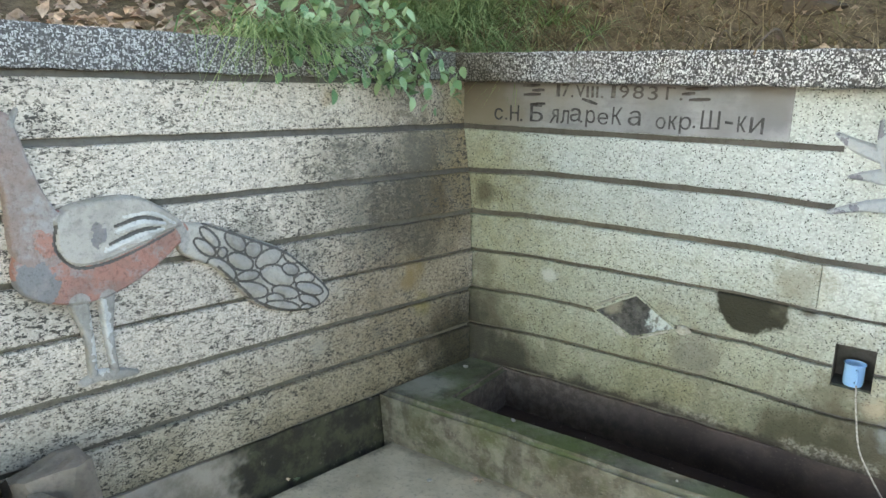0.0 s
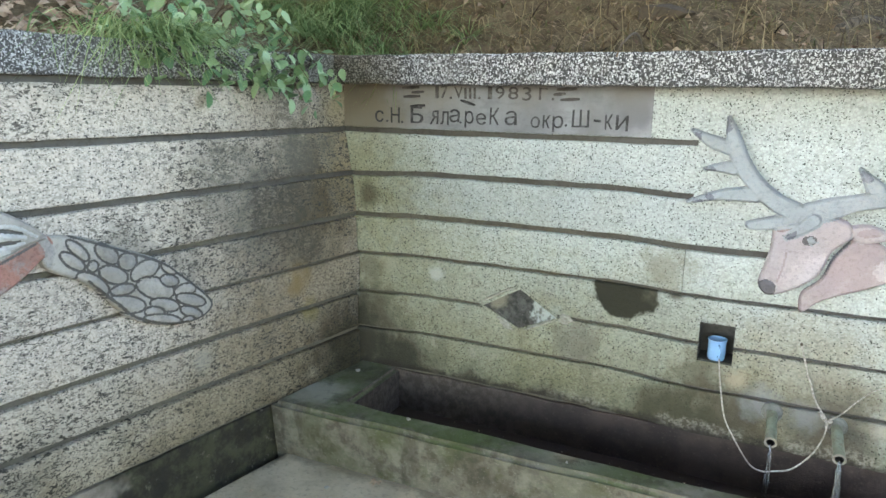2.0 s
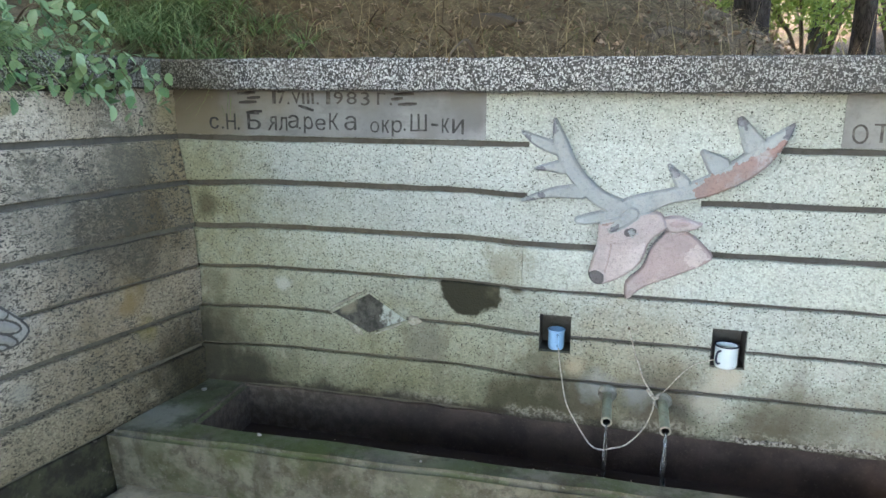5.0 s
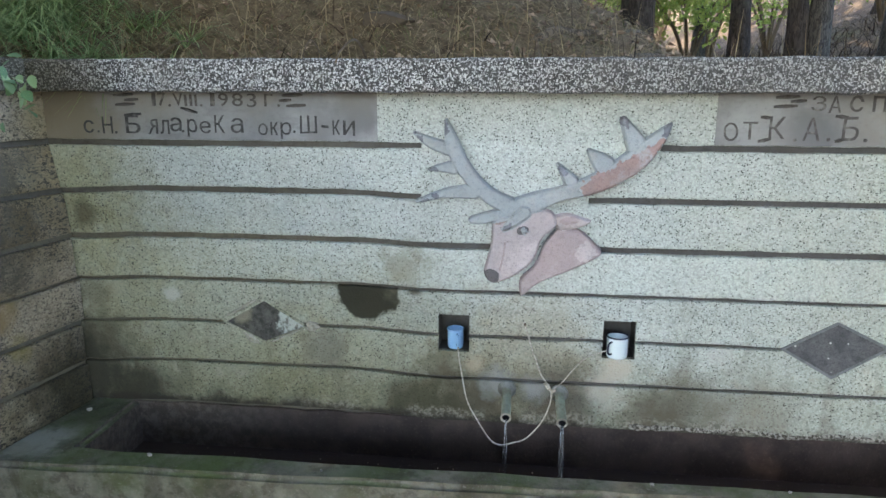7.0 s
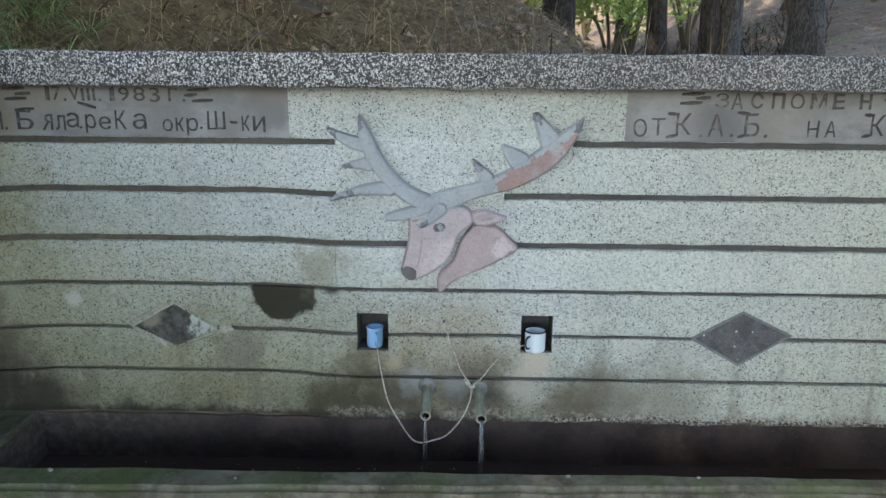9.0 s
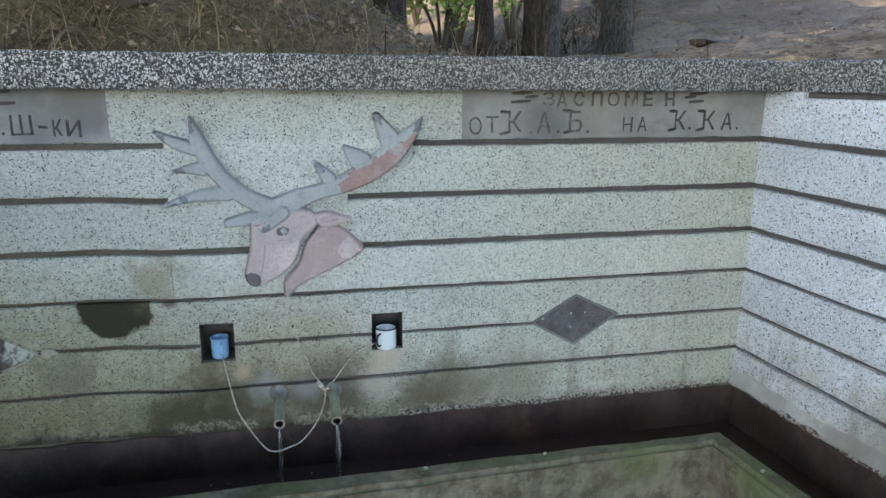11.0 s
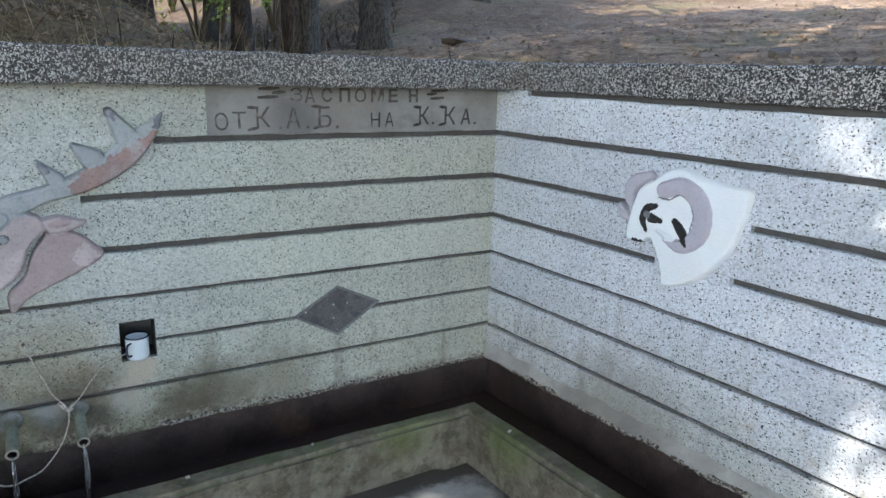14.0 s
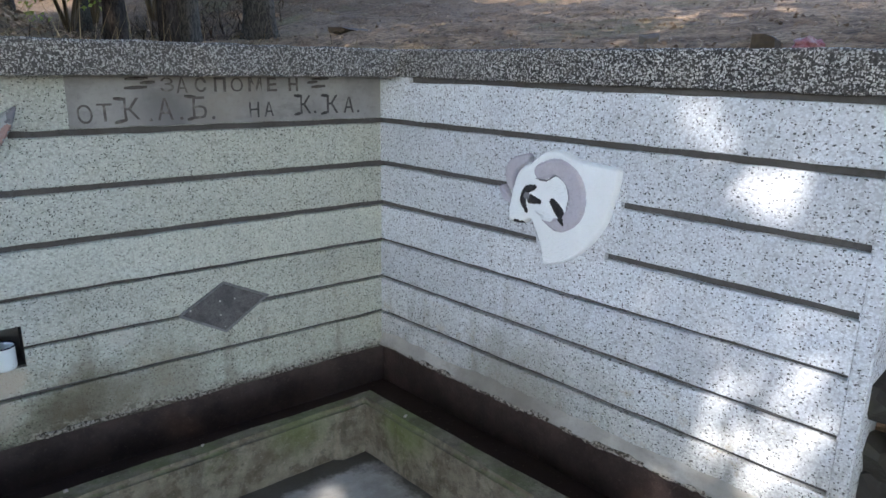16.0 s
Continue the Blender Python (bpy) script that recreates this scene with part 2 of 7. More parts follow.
def cap_stone(name, tints):
    """Coarse black and white chips, about half and half, with grey wear."""
    k = Mat(name, 0.85, spec=0.3)
    warp = k.t.nodes.new("ShaderNodeVectorMath")
    warp.operation = "MULTIPLY_ADD"
    k.t.links.new(k.t.nodes.new("ShaderNodeTexNoise").outputs["Color"], warp.inputs[0])
    warp.inputs[0].links[0].from_node.inputs["Scale"].default_value = 60.0
    k.t.links.new(k.co, warp.inputs[0].links[0].from_node.inputs["Vector"])
    warp.inputs[1].default_value = (0.016, 0.016, 0.016)
    k.t.links.new(k.co, warp.inputs[2])
    body = k.mix(k.ramp_range(k.noise(150.0, 2), 0.4, 0.6, 0.0, 1.0), (0.028, 0.028, 0.028), (0.085, 0.085, 0.082))
    for size, st in ((64.0, (1, 1, 2.3)), (64.0, (2.3, 2.3, 1)), (104.0, (1.3, 1.3, 1.3))):
        mp = k.t.nodes.new("ShaderNodeMapping")
        k.t.links.new(warp.outputs[0], mp.inputs[0])
        mp.inputs["Scale"].default_value = st
        d, c = k.cells(size, vec=mp.outputs[0])
        sep = k.t.nodes.new("ShaderNodeSeparateColor")
        k.t.links.new(c, sep.inputs[0])
        chip = k.math("MULTIPLY", k.ramp_range(d, 0.33, 0.41, 1.0, 0.0), k.math("GREATER_THAN", sep.outputs[1], 0.30))
        body = k.mix(chip, body, k.ramp(sep.outputs[0], (0.0, (0.22, 0.22, 0.215)), (0.4, (0.45, 0.45, 0.435)), (1.0, (0.68, 0.68, 0.655))))
    grime = k.noise(6.0, 5, 0.7)
    body = k.mix(k.ramp_range(grime, 0.48, 0.75, 0.0, 0.5), body, (0.13, 0.12, 0.10))
    body = k.mix(k.ramp_range(k.noise(2.0, 3), 0.45, 0.65, 0.0, 0.15), body, (0.21, 0.21, 0.20))
    for col, amount, p, r0, r1, wob in tints:
        tint = k.mix(1.0, body, tuple(min(1.0, 3.2 * v) for v in col), "MULTIPLY")
        body = k.mix(k.math("MULTIPLY", k.near(p, r0, r1, wob), amount), body, k.mix(0.35, tint, col))
    k.colour(body)
    k.bump(k.math("ADD", k.math("MULTIPLY", d, -1.0), grime), 0.6, 0.008)
    return k.m


def wet_floor(name):
    """Pale worn concrete, soaked dark along the trough."""
    k = Mat(name, 0.8, spec=0.35)
    a, b = k.noise(3.0, 6, 0.65), k.noise(45.0, 4, 0.7)
    col = k.mix(k.ramp_range(a, 0.3, 0.7, 0.0, 1.0), (0.40, 0.33, 0.225), (0.66, 0.55, 0.39))
    col = k.mix(k.ramp_range(b, 0.5, 0.75, 0.0, 0.5), col, (0.14, 0.13, 0.105))
    x, y, _ = k.xyz()
    col = k.mix(k.ramp_range(x, 1.8, 3.2, 0.0, 0.8), col, k.mix(k.ramp_range(k.noise(5.0, 5, 0.7), 0.35, 0.65, 0.0, 1.0), (0.26, 0.265, 0.26), (0.43, 0.44, 0.43)))
    rag = k.math("MULTIPLY", k.math("SUBTRACT", k.noise(3.6, 6, 0.7), 0.5), 0.36)
    near_front = k.ramp_range(k.math("ADD", y, rag), -0.62, -0.55, 0.0, 0.9)
    near_side = k.ramp_range(k.math("ADD", x, rag), 3.60, 3.68, 0.0, 0.9)
    near_left = k.ramp_range(k.math("ADD", k.math("SUBTRACT", x, k.math("MULTIPLY", y, 0.1438)), rag), 0.02, 0.09, 0.85, 0.0)
    wet = k.math("MAXIMUM", k.math("MULTIPLY", near_front, k.ramp_range(x, 0.2, 2.2, 0.45, 1.0)), k.math("MAXIMUM", near_side, near_left))
    col = k.mix(wet, col, (0.045, 0.04, 0.03))
    k.colour(col)
    k.rough(k.ramp_range(wet, 0.0, 0.9, 0.85, 0.4))
    k.bump(k.math("ADD", a, k.math("MULTIPLY", b, 0.4)), 0.4, 0.01)
    return k.m


M_BACK = chip_wall("washed_concrete_back", (0.385, 0.40, 0.36), (0.565, 0.61, 0.575), 0.36, 0.0, 0.62, [
    ((0.042, 0.04, 0.026), 1.0, (1.325, 0.0, 0.83), 0.125, 0.145, 0.10, 0.842),
    ((0.06, 0.055, 0.035), 0.9, (1.53, 0.0, 0.842), 0.015, 0.05, 0.05, 0.842),
    ((0.58, 0.58, 0.52), 0.8, (0.441, 0.0, 0.775), 0.01, 0.055, 0.10),
    ((0.40, 0.38, 0.27), 0.6, (0.19, 0.0, 0.80), 0.01, 0.06, 0.08),
    ((0.34, 0.31, 0.18), 0.7, (0.0, 0.0, 1.25), 0.08, 0.55, 0.35),
    ((0.34, 0.305, 0.18), 0.6, (0.0, 0.0, 0.85), 0.15, 0.75, 0.40),
    ((0.36, 0.32, 0.19), 0.55, (0.55, 0.0, 0.45), 0.3, 0.95, 0.4),
    ((0.33, 0.30, 0.20), 0.6, (1.35, 0.0, 0.45), 0.2, 0.75, 0.4),
    ((0.36, 0.29, 0.205), 0.6, (2.0, 0.0, 0.54), 0.12, 0.45, 0.3),
    ((0.10, 0.085, 0.05), 0.75, (0.07, 0.0, 1.13), 0.02, 0.09, 0.10),
    ((0.16, 0.14, 0.09), 0.6, (0.06, 0.0, 0.76), 0.03, 0.12, 0.12),
    ((0.15, 0.135, 0.085), 0.65, (0.12, 0.0, 0.56), 0.06, 0.20, 0.16),
    ((0.24, 0.22, 0.15), 0.6, (1.47, 0.0, 0.93), 0.02, 0.16, 0.24),
    ((0.12, 0.105, 0.065), 0.7, (1.64, 0.0, 0.50), 0.03, 0.15, 0.2),
    ((0.085, 0.075, 0.05), 0.8, (1.78, 0.0, 0.35), 0.06, 0.22, 0.2),
    ((0.10, 0.085, 0.06), 0.8, (2.15, 0.0, 0.37), 0.08, 0.26, 0.2),
    ((0.085, 0.075, 0.05), 0.75, (2.55, 0.0, 0.28), 0.04, 0.20, 0.2),
    ((0.12, 0.105, 0.07), 0.7, (2.65, 0.0, 0.32), 0.08, 0.30, 0.25),
    ((0.20, 0.18, 0.13), 0.6, (2.95, 0.0, 0.34), 0.05, 0.28, 0.2),
    ((0.30, 0.31, 0.30), 0.75, (1.88, 0.0, 0.43), 0.03, 0.10, 0.16),
    ((0.30, 0.31, 0.30), 0.7, (2.05, 0.0, 0.41), 0.02, 0.09, 0.14),
    ((0.46, 0.38, 0.27), 0.7, (1.785, 0.0, 0.51), 0.01, 0.06, 0.10),
    ((0.50, 0.45, 0.36), 0.8, (2.385, 0.0, 0.51), 0.03, 0.09, 0.12),
    ((0.05, 0.045, 0.03), 0.95, (0.0, 0.0, 0.40), 0.08, 0.34, 0.25),
    ((0.06, 0.055, 0.03), 0.9, (1.55, 0.0, 0.27), 0.10, 0.26, 0.14),
    ((0.045, 0.042, 0.028), 0.9, (0.25, 0.0, 0.28), 0.06, 0.25, 0.14),
    ((0.05, 0.045, 0.03), 0.85, (0.62, 0.0, 0.22), 0.05, 0.16, 0.12),
    ((0.05, 0.045, 0.03), 0.85, (1.0, 0.0, 0.22), 0.04, 0.15, 0.12),
    ((0.16, 0.15, 0.12), 0.6, (1.13, 0.0, 0.55), 0.04, 0.14, 0.12),
    ((0.44, 0.41, 0.34), 0.8, (2.33, 0.0, 0.41), 0.03, 0.11, 0.18),
    ((0.50, 0.49, 0.44), 0.5, (2.80, 0.0, 0.60), 0.01, 0.07, 0.12),
    # broad warm grey: shade over the wall's right end, painted into the colour
    ((0.46, 0.44, 0.37), 0.6, (3.9, 0.0, 0.9), 0.5, 2.0, 0.6)], crust=0.6, crust_from=0.8, algae_to=(2.0, 3.3))
M_LEFT = chip_wall("washed_concrete_left", (0.45, 0.385, 0.31), (0.585, 0.518, 0.42), 0.44, 1.0, 0.5, [
    ((0.30, 0.265, 0.165), 0.8, (0.0, -0.08, 1.25), 0.10, 0.45, 0.30),
    ((0.33, 0.29, 0.225), 0.45, (-0.07, -0.45, 1.15), 0.3, 0.85, 0.4),
    ((0.075, 0.068, 0.05), 0.65, (-0.05, -0.34, 1.31), 0.02, 0.22, 0.40),
    ((0.075, 0.068, 0.05), 0.6, (-0.08, -0.52, 1.13), 0.03, 0.26, 0.40),
    ((0.085, 0.078, 0.055), 0.6, (-0.05, -0.36, 0.95), 0.01, 0.15, 0.30),
    ((0.10, 0.09, 0.065), 0.55, (-0.06, -0.40, 1.56), 0.02, 0.16, 0.30),
    ((0.10, 0.09, 0.065), 0.5, (-0.12, -0.80, 1.33), 0.02, 0.18, 0.35),
    ((0.36, 0.31, 0.19), 0.75, (0.0, -0.06, 1.55), 0.03, 0.16, 0.12),
    ((0.13, 0.12, 0.09), 0.65, (-0.06, -0.42, 1.12), 0.12, 0.42, 0.35),
    ((0.15, 0.135, 0.10), 0.6, (-0.05, -0.36, 1.36), 0.04, 0.20, 0.2),
    ((0.27, 0.235, 0.16), 0.6, (-0.05, -0.35, 0.75), 0.2, 0.65, 0.3),
    ((0.26, 0.225, 0.15), 0.45, (-0.10, -0.75, 0.35), 0.2, 0.65, 0.4),
    ((0.24, 0.165, 0.07), 0.85, (-0.06, -0.42, 0.77), 0.01, 0.12, 0.2),
    ((0.26, 0.21, 0.075), 0.6, (-0.05, -0.36, 0.62), 0.01, 0.09, 0.16),
    ((0.36, 0.33, 0.26), 0.6, (-0.13, -0.93, 0.55), 0.01, 0.07, 0.12),
    ((0.05, 0.05, 0.03), 0.9, (0.0, -0.1, 0.35), 0.1, 0.42, 0.25)])
# paler and bluer than the back wall: blue skylight put into the colour
M_RIGHT = chip_wall("washed_concrete_right_skylit", (0.46, 0.488, 0.515), (0.70, 0.745, 0.785), 0.36, 0.0, 0.35, [
    # first tint dims the corner end, painting the fall-off of that skylight
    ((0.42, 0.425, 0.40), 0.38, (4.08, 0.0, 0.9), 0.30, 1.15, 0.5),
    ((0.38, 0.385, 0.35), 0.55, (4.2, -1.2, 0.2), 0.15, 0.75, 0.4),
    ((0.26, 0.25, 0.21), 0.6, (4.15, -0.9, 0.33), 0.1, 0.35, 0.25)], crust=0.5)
M_CAP = cap_stone("coarse_chip_coping", [
    ((0.30, 0.24, 0.06), 0.6, (1.35, -0.06, 1.68), 0.01, 0.05, 0.06), ((0.30, 0.26, 0.08), 0.5, (2.32, -0.06, 1.75), 0.01, 0.06, 0.06),
    ((0.10, 0.085, 0.05), 0.75, (0.0, -0.1, 1.7), 0.15, 0.45, 0.3), ((0.26, 0.25, 0.23), 0.4, (-0.20, -1.5, 1.7), 0.3, 0.9, 0.5), ((0.16, 0.13, 0.09), 0.45, (-0.12, -0.7, 1.7), 0.2, 0.6, 0.5), ((0.16, 0.15, 0.135), 0.5, (3.1, -0.12, 1.7), 0.5, 1.5, 0.6)])
k = Mat("groove_cement", 0.9, spec=0.2)
a, b = k.noise(3.0, 6, 0.65), k.noise(38.0, 4, 0.7)
damp = k.math("MULTIPLY", k.ramp_range(k.xyz()[0], 0.9, 2.0, 1.0, 0.0), k.ramp_range(k.xyz()[2], 0.95, 1.35, 1.0, 0.45))
col = k.mix(damp, (0.112, 0.11, 0.107), (0.17, 0.152, 0.112))
col = k.mix(k.ramp_range(a, 0.3, 0.7, 0.0, 0.5), col, (0.07, 0.065, 0.055))
col = k.mix(k.ramp_range(b, 0.45, 0.75, 0.0, 0.5), col, (0.05, 0.047, 0.042))
k.colour(col)
k.bump(k.math("ADD", a, k.math("MULTIPLY", b, 0.5)), 0.5, 0.012)
M_GROOVE = k.m


def plaster(name, tone, tints):
    """Smooth trowelled plaster with blotches: damp marks, on the plaques also painted shade."""
    k = Mat(name, 0.75, spec=0.3)
    a, b = k.noise(4.0, 5, 0.6), k.noise(60.0, 4, 0.7)
    col = k.mix(k.ramp_range(a, 0.3, 0.7, 0.0, 1.0), tuple(0.78 * v for v in tone), tuple(1.18 * v for v in tone))
    col = k.mix(k.ramp_range(k.noise(9.0, 4, 0.65, vec=k.scaled((0.6, 1, 1.6))), 0.52, 0.66, 0.0, 0.4), col, tuple(0.6 * v for v in tone))
    col = k.mix(k.ramp_range(b, 0.5, 0.75, 0.0, 0.35), col, tuple(0.5 * v for v in tone))
    for tint, amount, p, r0, r1, wob in tints:
        col = k.mix(k.math("MULTIPLY", k.near(p, r0, r1, wob, 9.0), amount), col, tint)
    k.colour(col)
    k.bump(k.math("ADD", a, k.math("MULTIPLY", b, 0.4)), 0.35, 0.008)
    return k.m


# plaque tones lowered and topmost blotches browned to paint the coping's shade
M_PLASTER = plaster("smooth_grey_plaster", (0.275, 0.279, 0.283), [
    ((0.21, 0.18, 0.12), 0.85, (0.0, 0.0, 1.55), 0.10, 0.42, 0.25), ((0.27, 0.245, 0.20), 0.6, (0.45, 0.0, 1.66), 0.04, 0.22, 0.2),
    ((0.24, 0.22, 0.19), 0.6, (0.85, 0.0, 1.67), 0.03, 0.16, 0.2), ((0.17, 0.17, 0.175), 0.85, (1.31, 0.0, 1.56), 0.04, 0.12, 0.14),
    ((0.20, 0.195, 0.19), 0.7, (1.12, 0.0, 1.48), 0.02, 0.10, 0.16), ((0.22, 0.21, 0.19), 0.7, (1.30, 0.0, 1.65), 0.02, 0.14, 0.1)])
M_PLASTER2 = plaster("pale_grey_plaster", (0.272, 0.272, 0.265), [
    ((0.15, 0.15, 0.15), 0.85, (3.055, 0.0, 1.50), 0.05, 0.13, 0.13), ((0.20, 0.195, 0.19), 0.6, (2.97, 0.0, 1.47), 0.03, 0.12, 0.14),
    ((0.22, 0.21, 0.19), 0.6, (3.25, 0.0, 1.465), 0.02, 0.12, 0.12), ((0.25, 0.225, 0.19), 0.55, (3.3, 0.0, 1.68), 0.04, 0.26, 0.3), ((0.24, 0.23, 0.21), 0.5, (3.47, 0.0, 1.465), 0.02, 0.09, 0.1)])
M_SKIRT = plaster("rubbed_grey_cement", (0.375, 0.37, 0.335), [((0.16, 0.15, 0.12), 0.6, (4.15, -0.85, 0.28), 0.1, 0.4, 0.3), ((0.20, 0.185, 0.13), 0.6, (2.7, 0.0, 0.27), 0.1, 0.5, 0.3)])
k = Mat("wet_stained_concrete", 0.55, spec=0.35)
a, b, c = k.noise(5.0, 5, 0.7), k.noise(22.0, 5, 0.75), k.noise(80.0, 3, 0.7)
col = k.mix(k.ramp_range(a, 0.35, 0.65, 0.0, 1.0), (0.038, 0.026, 0.021), (0.075, 0.052, 0.042))
brown = k.mix(k.ramp_range(b, 0.40, 0.62, 0.0, 1.0), (0.075, 0.056, 0.042), (0.165, 0.130, 0.100))
col = k.mix(k.math("MULTIPLY", k.near((0.28, -0.12, 0.18), 0.10, 0.95, 0.4, 5.0), 0.85), col, brown)
col = k.mix(k.ramp_range(c, 0.60, 0.70, 0.0, 0.35), col, (0.15, 0.12, 0.10))
k.colour(col)
k.bump(k.math("ADD", b, k.math("MULTIPLY", c, 0.5)), 0.6, 0.008)
M_WET = k.m
k = Mat("damp_base_concrete", 0.8, spec=0.3)
col = k.mix(k.ramp_range(k.noise(5.0, 6, 0.7), 0.35, 0.65, 0.0, 1.0), (0.16, 0.137, 0.10), (0.31, 0.272, 0.215))
soak = k.near(tuple(FL @ Vector((0.87, 0.0, 0.10))), 0.44, 0.52, 0.35, 7.0)
wet = k.mix(k.ramp_range(k.noise(9.0, 6, 0.75), 0.40, 0.62, 0.0, 1.0), (0.018, 0.016, 0.010), (0.055, 0.055, 0.028))
wet = k.mix(k.ramp_range(k.noise(24.0, 4, 0.7), 0.62, 0.70, 0.0, 0.6), wet, (0.17, 0.155, 0.12))
k.colour(k.mix(k.math("MULTIPLY", soak, 0.95), col, wet))
k.bump(k.noise(30.0, 5, 0.7), 0.5, 0.01)
M_DAMP = k.m
k = Mat("mossy_trough_concrete", 0.85, spec=0.25)
a, b, c = k.noise(4.0, 6, 0.7), k.noise(17.0, 6, 0.7), k.noise(70.0, 3, 0.7)
col = k.mix(k.ramp_range(a, 0.32, 0.68, 0.0, 1.0), (0.088, 0.077, 0.052), (0.225, 0.205, 0.155))
col = k.mix(k.ramp_range(b, 0.48, 0.62, 0.0, 0.55), col, (0.05, 0.047, 0.03))
col = k.mix(k.ramp_range(k.noise(8.0, 5, 0.7), 0.55, 0.66, 0.0, 0.5), col, (0.22, 0.205, 0.16))
col = k.mix(k.ramp_range(k.math("SUBTRACT", k.noise(4.6, 6, 0.75), k.ramp_range(k.xyz()[0], 1.6, 3.4, 0.0, 0.07)), 0.50, 0.62, 0.0, 0.45), col, (0.065, 0.080, 0.028))
up = k.t.nodes.new("ShaderNodeSeparateXYZ")
k.t.links.new(k.t.nodes.new("ShaderNodeNewGeometry").outputs["Normal"], up.inputs[0])
green = k.math("MULTIPLY", k.ramp_range(up.outputs[2], 0.0, 0.8, 0.0, 1.0), k.ramp_range(k.math("SUBTRACT", k.noise(3.4, 6, 0.75), k.ramp_range(k.xyz()[0], 1.4, 2.6, 0.0, 0.03)), 0.42, 0.60, 0.0, 0.62))
col = k.mix(green, col, (0.100, 0.132, 0.045))
for spot, r0, r1, tone, amount in (((0.06, -0.40, 0.26), 0.06, 0.17, (0.29, 0.285, 0.235), 0.85), ((0.02, -0.51, 0.26), 0.03, 0.12, (0.24, 0.23, 0.18), 0.6),
                                   ((0.50, -0.47, 0.26), 0.06, 0.20, (0.090, 0.130, 0.035), 0.5), ((0.80, -0.47, 0.26), 0.04, 0.18, (0.095, 0.130, 0.038), 0.45), ((0.12, -0.16, 0.26), 0.04, 0.18, (0.085, 0.105, 0.045), 0.6),
                                   ((3.72, -0.75, 0.26), 0.05, 0.24, (0.110, 0.150, 0.045), 0.65), ((3.35, -0.45, 0.26), 0.05, 0.22, (0.110, 0.145, 0.050), 0.55), ((1.25, -0.46, 0.26), 0.05, 0.24, (0.20, 0.195, 0.15), 0.5)):
    col = k.mix(k.math("MULTIPLY", k.near(spot, r0, r1, 0.16, 12.0), amount), col, tone)
col = k.mix(k.math("MULTIPLY", k.ramp_range(up.outputs[2], 0.0, 0.8, 0.0, 1.0), k.ramp_range(k.xyz()[0], 1.4, 3.2, 0.0, 0.15)), col, (0.20, 0.185, 0.145))
col = k.mix(k.ramp_range(k.noise(6.0, 5, 0.6, vec=k.scaled((1, 1, 0.15))), 0.55, 0.66, 0.0, 0.5), col, (0.05, 0.046, 0.03))
col = k.mix(k.ramp_range(c, 0.60, 0.70, 0.0, 0.4), col, (0.30, 0.285, 0.24))
k.colour(col)
k.bump(k.math("ADD", b, k.math("MULTIPLY", c, 0.5)), 0.7, 0.012)
M_TROUGH = k.m
M_FLOOR = wet_floor("damp_floor_concrete")


# ---- mesh helpers ----
def mesh_of(name, bm, *materials, smooth=None):
    me = bpy.data.meshes.new(name)
    bm.to_mesh(me)
    bm.free()
    for m in materials:
        me.materials.append(m)
    if smooth:
        me.shade_smooth()
    return me


def part(name, bm, material, parent, label="", smooth=False):
    """One mesh object under a thing or under a part."""
    mats = material if isinstance(material, (list, tuple)) else [material]
    ob = new(name, mesh_of(name, bm, *mats, smooth=smooth))
    ob.parent = parent
    if label:
        ob["label"] = label
    return ob


def thing(name, m, label, category, group="", kind=""):
    ob = new(name)
    ob.matrix_world = m
    return tagged(ob, label, category, group, kind)


def solid(name, bm, material, label, category, group="", kind="", smooth=False):
    mats = material if isinstance(material, (list, tuple)) else [material]
    return tagged(new(name, mesh_of(name, bm, *mats, smooth=smooth)), label, category, group, kind)


def box(bm, a, b, m=None, bevel=0.0):
    """A box from corner a to corner b, in the axes m."""
    vs = [bm.verts.new((x, y, z)) for x in (a[0], b[0]) for y in (a[1], b[1]) for z in (a[2], b[2])]
    fs = [bm.faces.new([vs[i] for i in q]) for q in ((0, 1, 3, 2), (4, 6, 7, 5), (0, 4, 5, 1), (2, 3, 7, 6), (0, 2, 6, 4), (1, 5, 7, 3))]
    if bevel:
        es = list({e for f in fs for e in f.edges})
        out = bmesh.ops.bevel(bm, geom=es, offset=bevel, segments=2, affect="EDGES")
        vs = list({v for f in out["faces"] for v in f.verts} | {v for v in vs if v.is_valid})
    if m is not None:
        bmesh.ops.transform(bm, matrix=m, verts=vs)
    bmesh.ops.recalc_face_normals(bm, faces=bm.faces)
    return bm


def catmull(points, per=6):
    pts = [Vector(p) for p in points]
    pts = [2 * pts[0] - pts[1], *pts, 2 * pts[-1] - pts[-2]]
    out = []
    for i in range(1, len(pts) - 2):
        a, b, c, d = pts[i - 1:i + 3]
        for k in range(per):
            t = k / per
            out.append(0.5 * ((2 * b) + (c - a) * t + (2 * a - 5 * b + 4 * c - d) * t * t + (3 * b - a - 3 * c + d) * t ** 3))
    return [*out, pts[-2]]


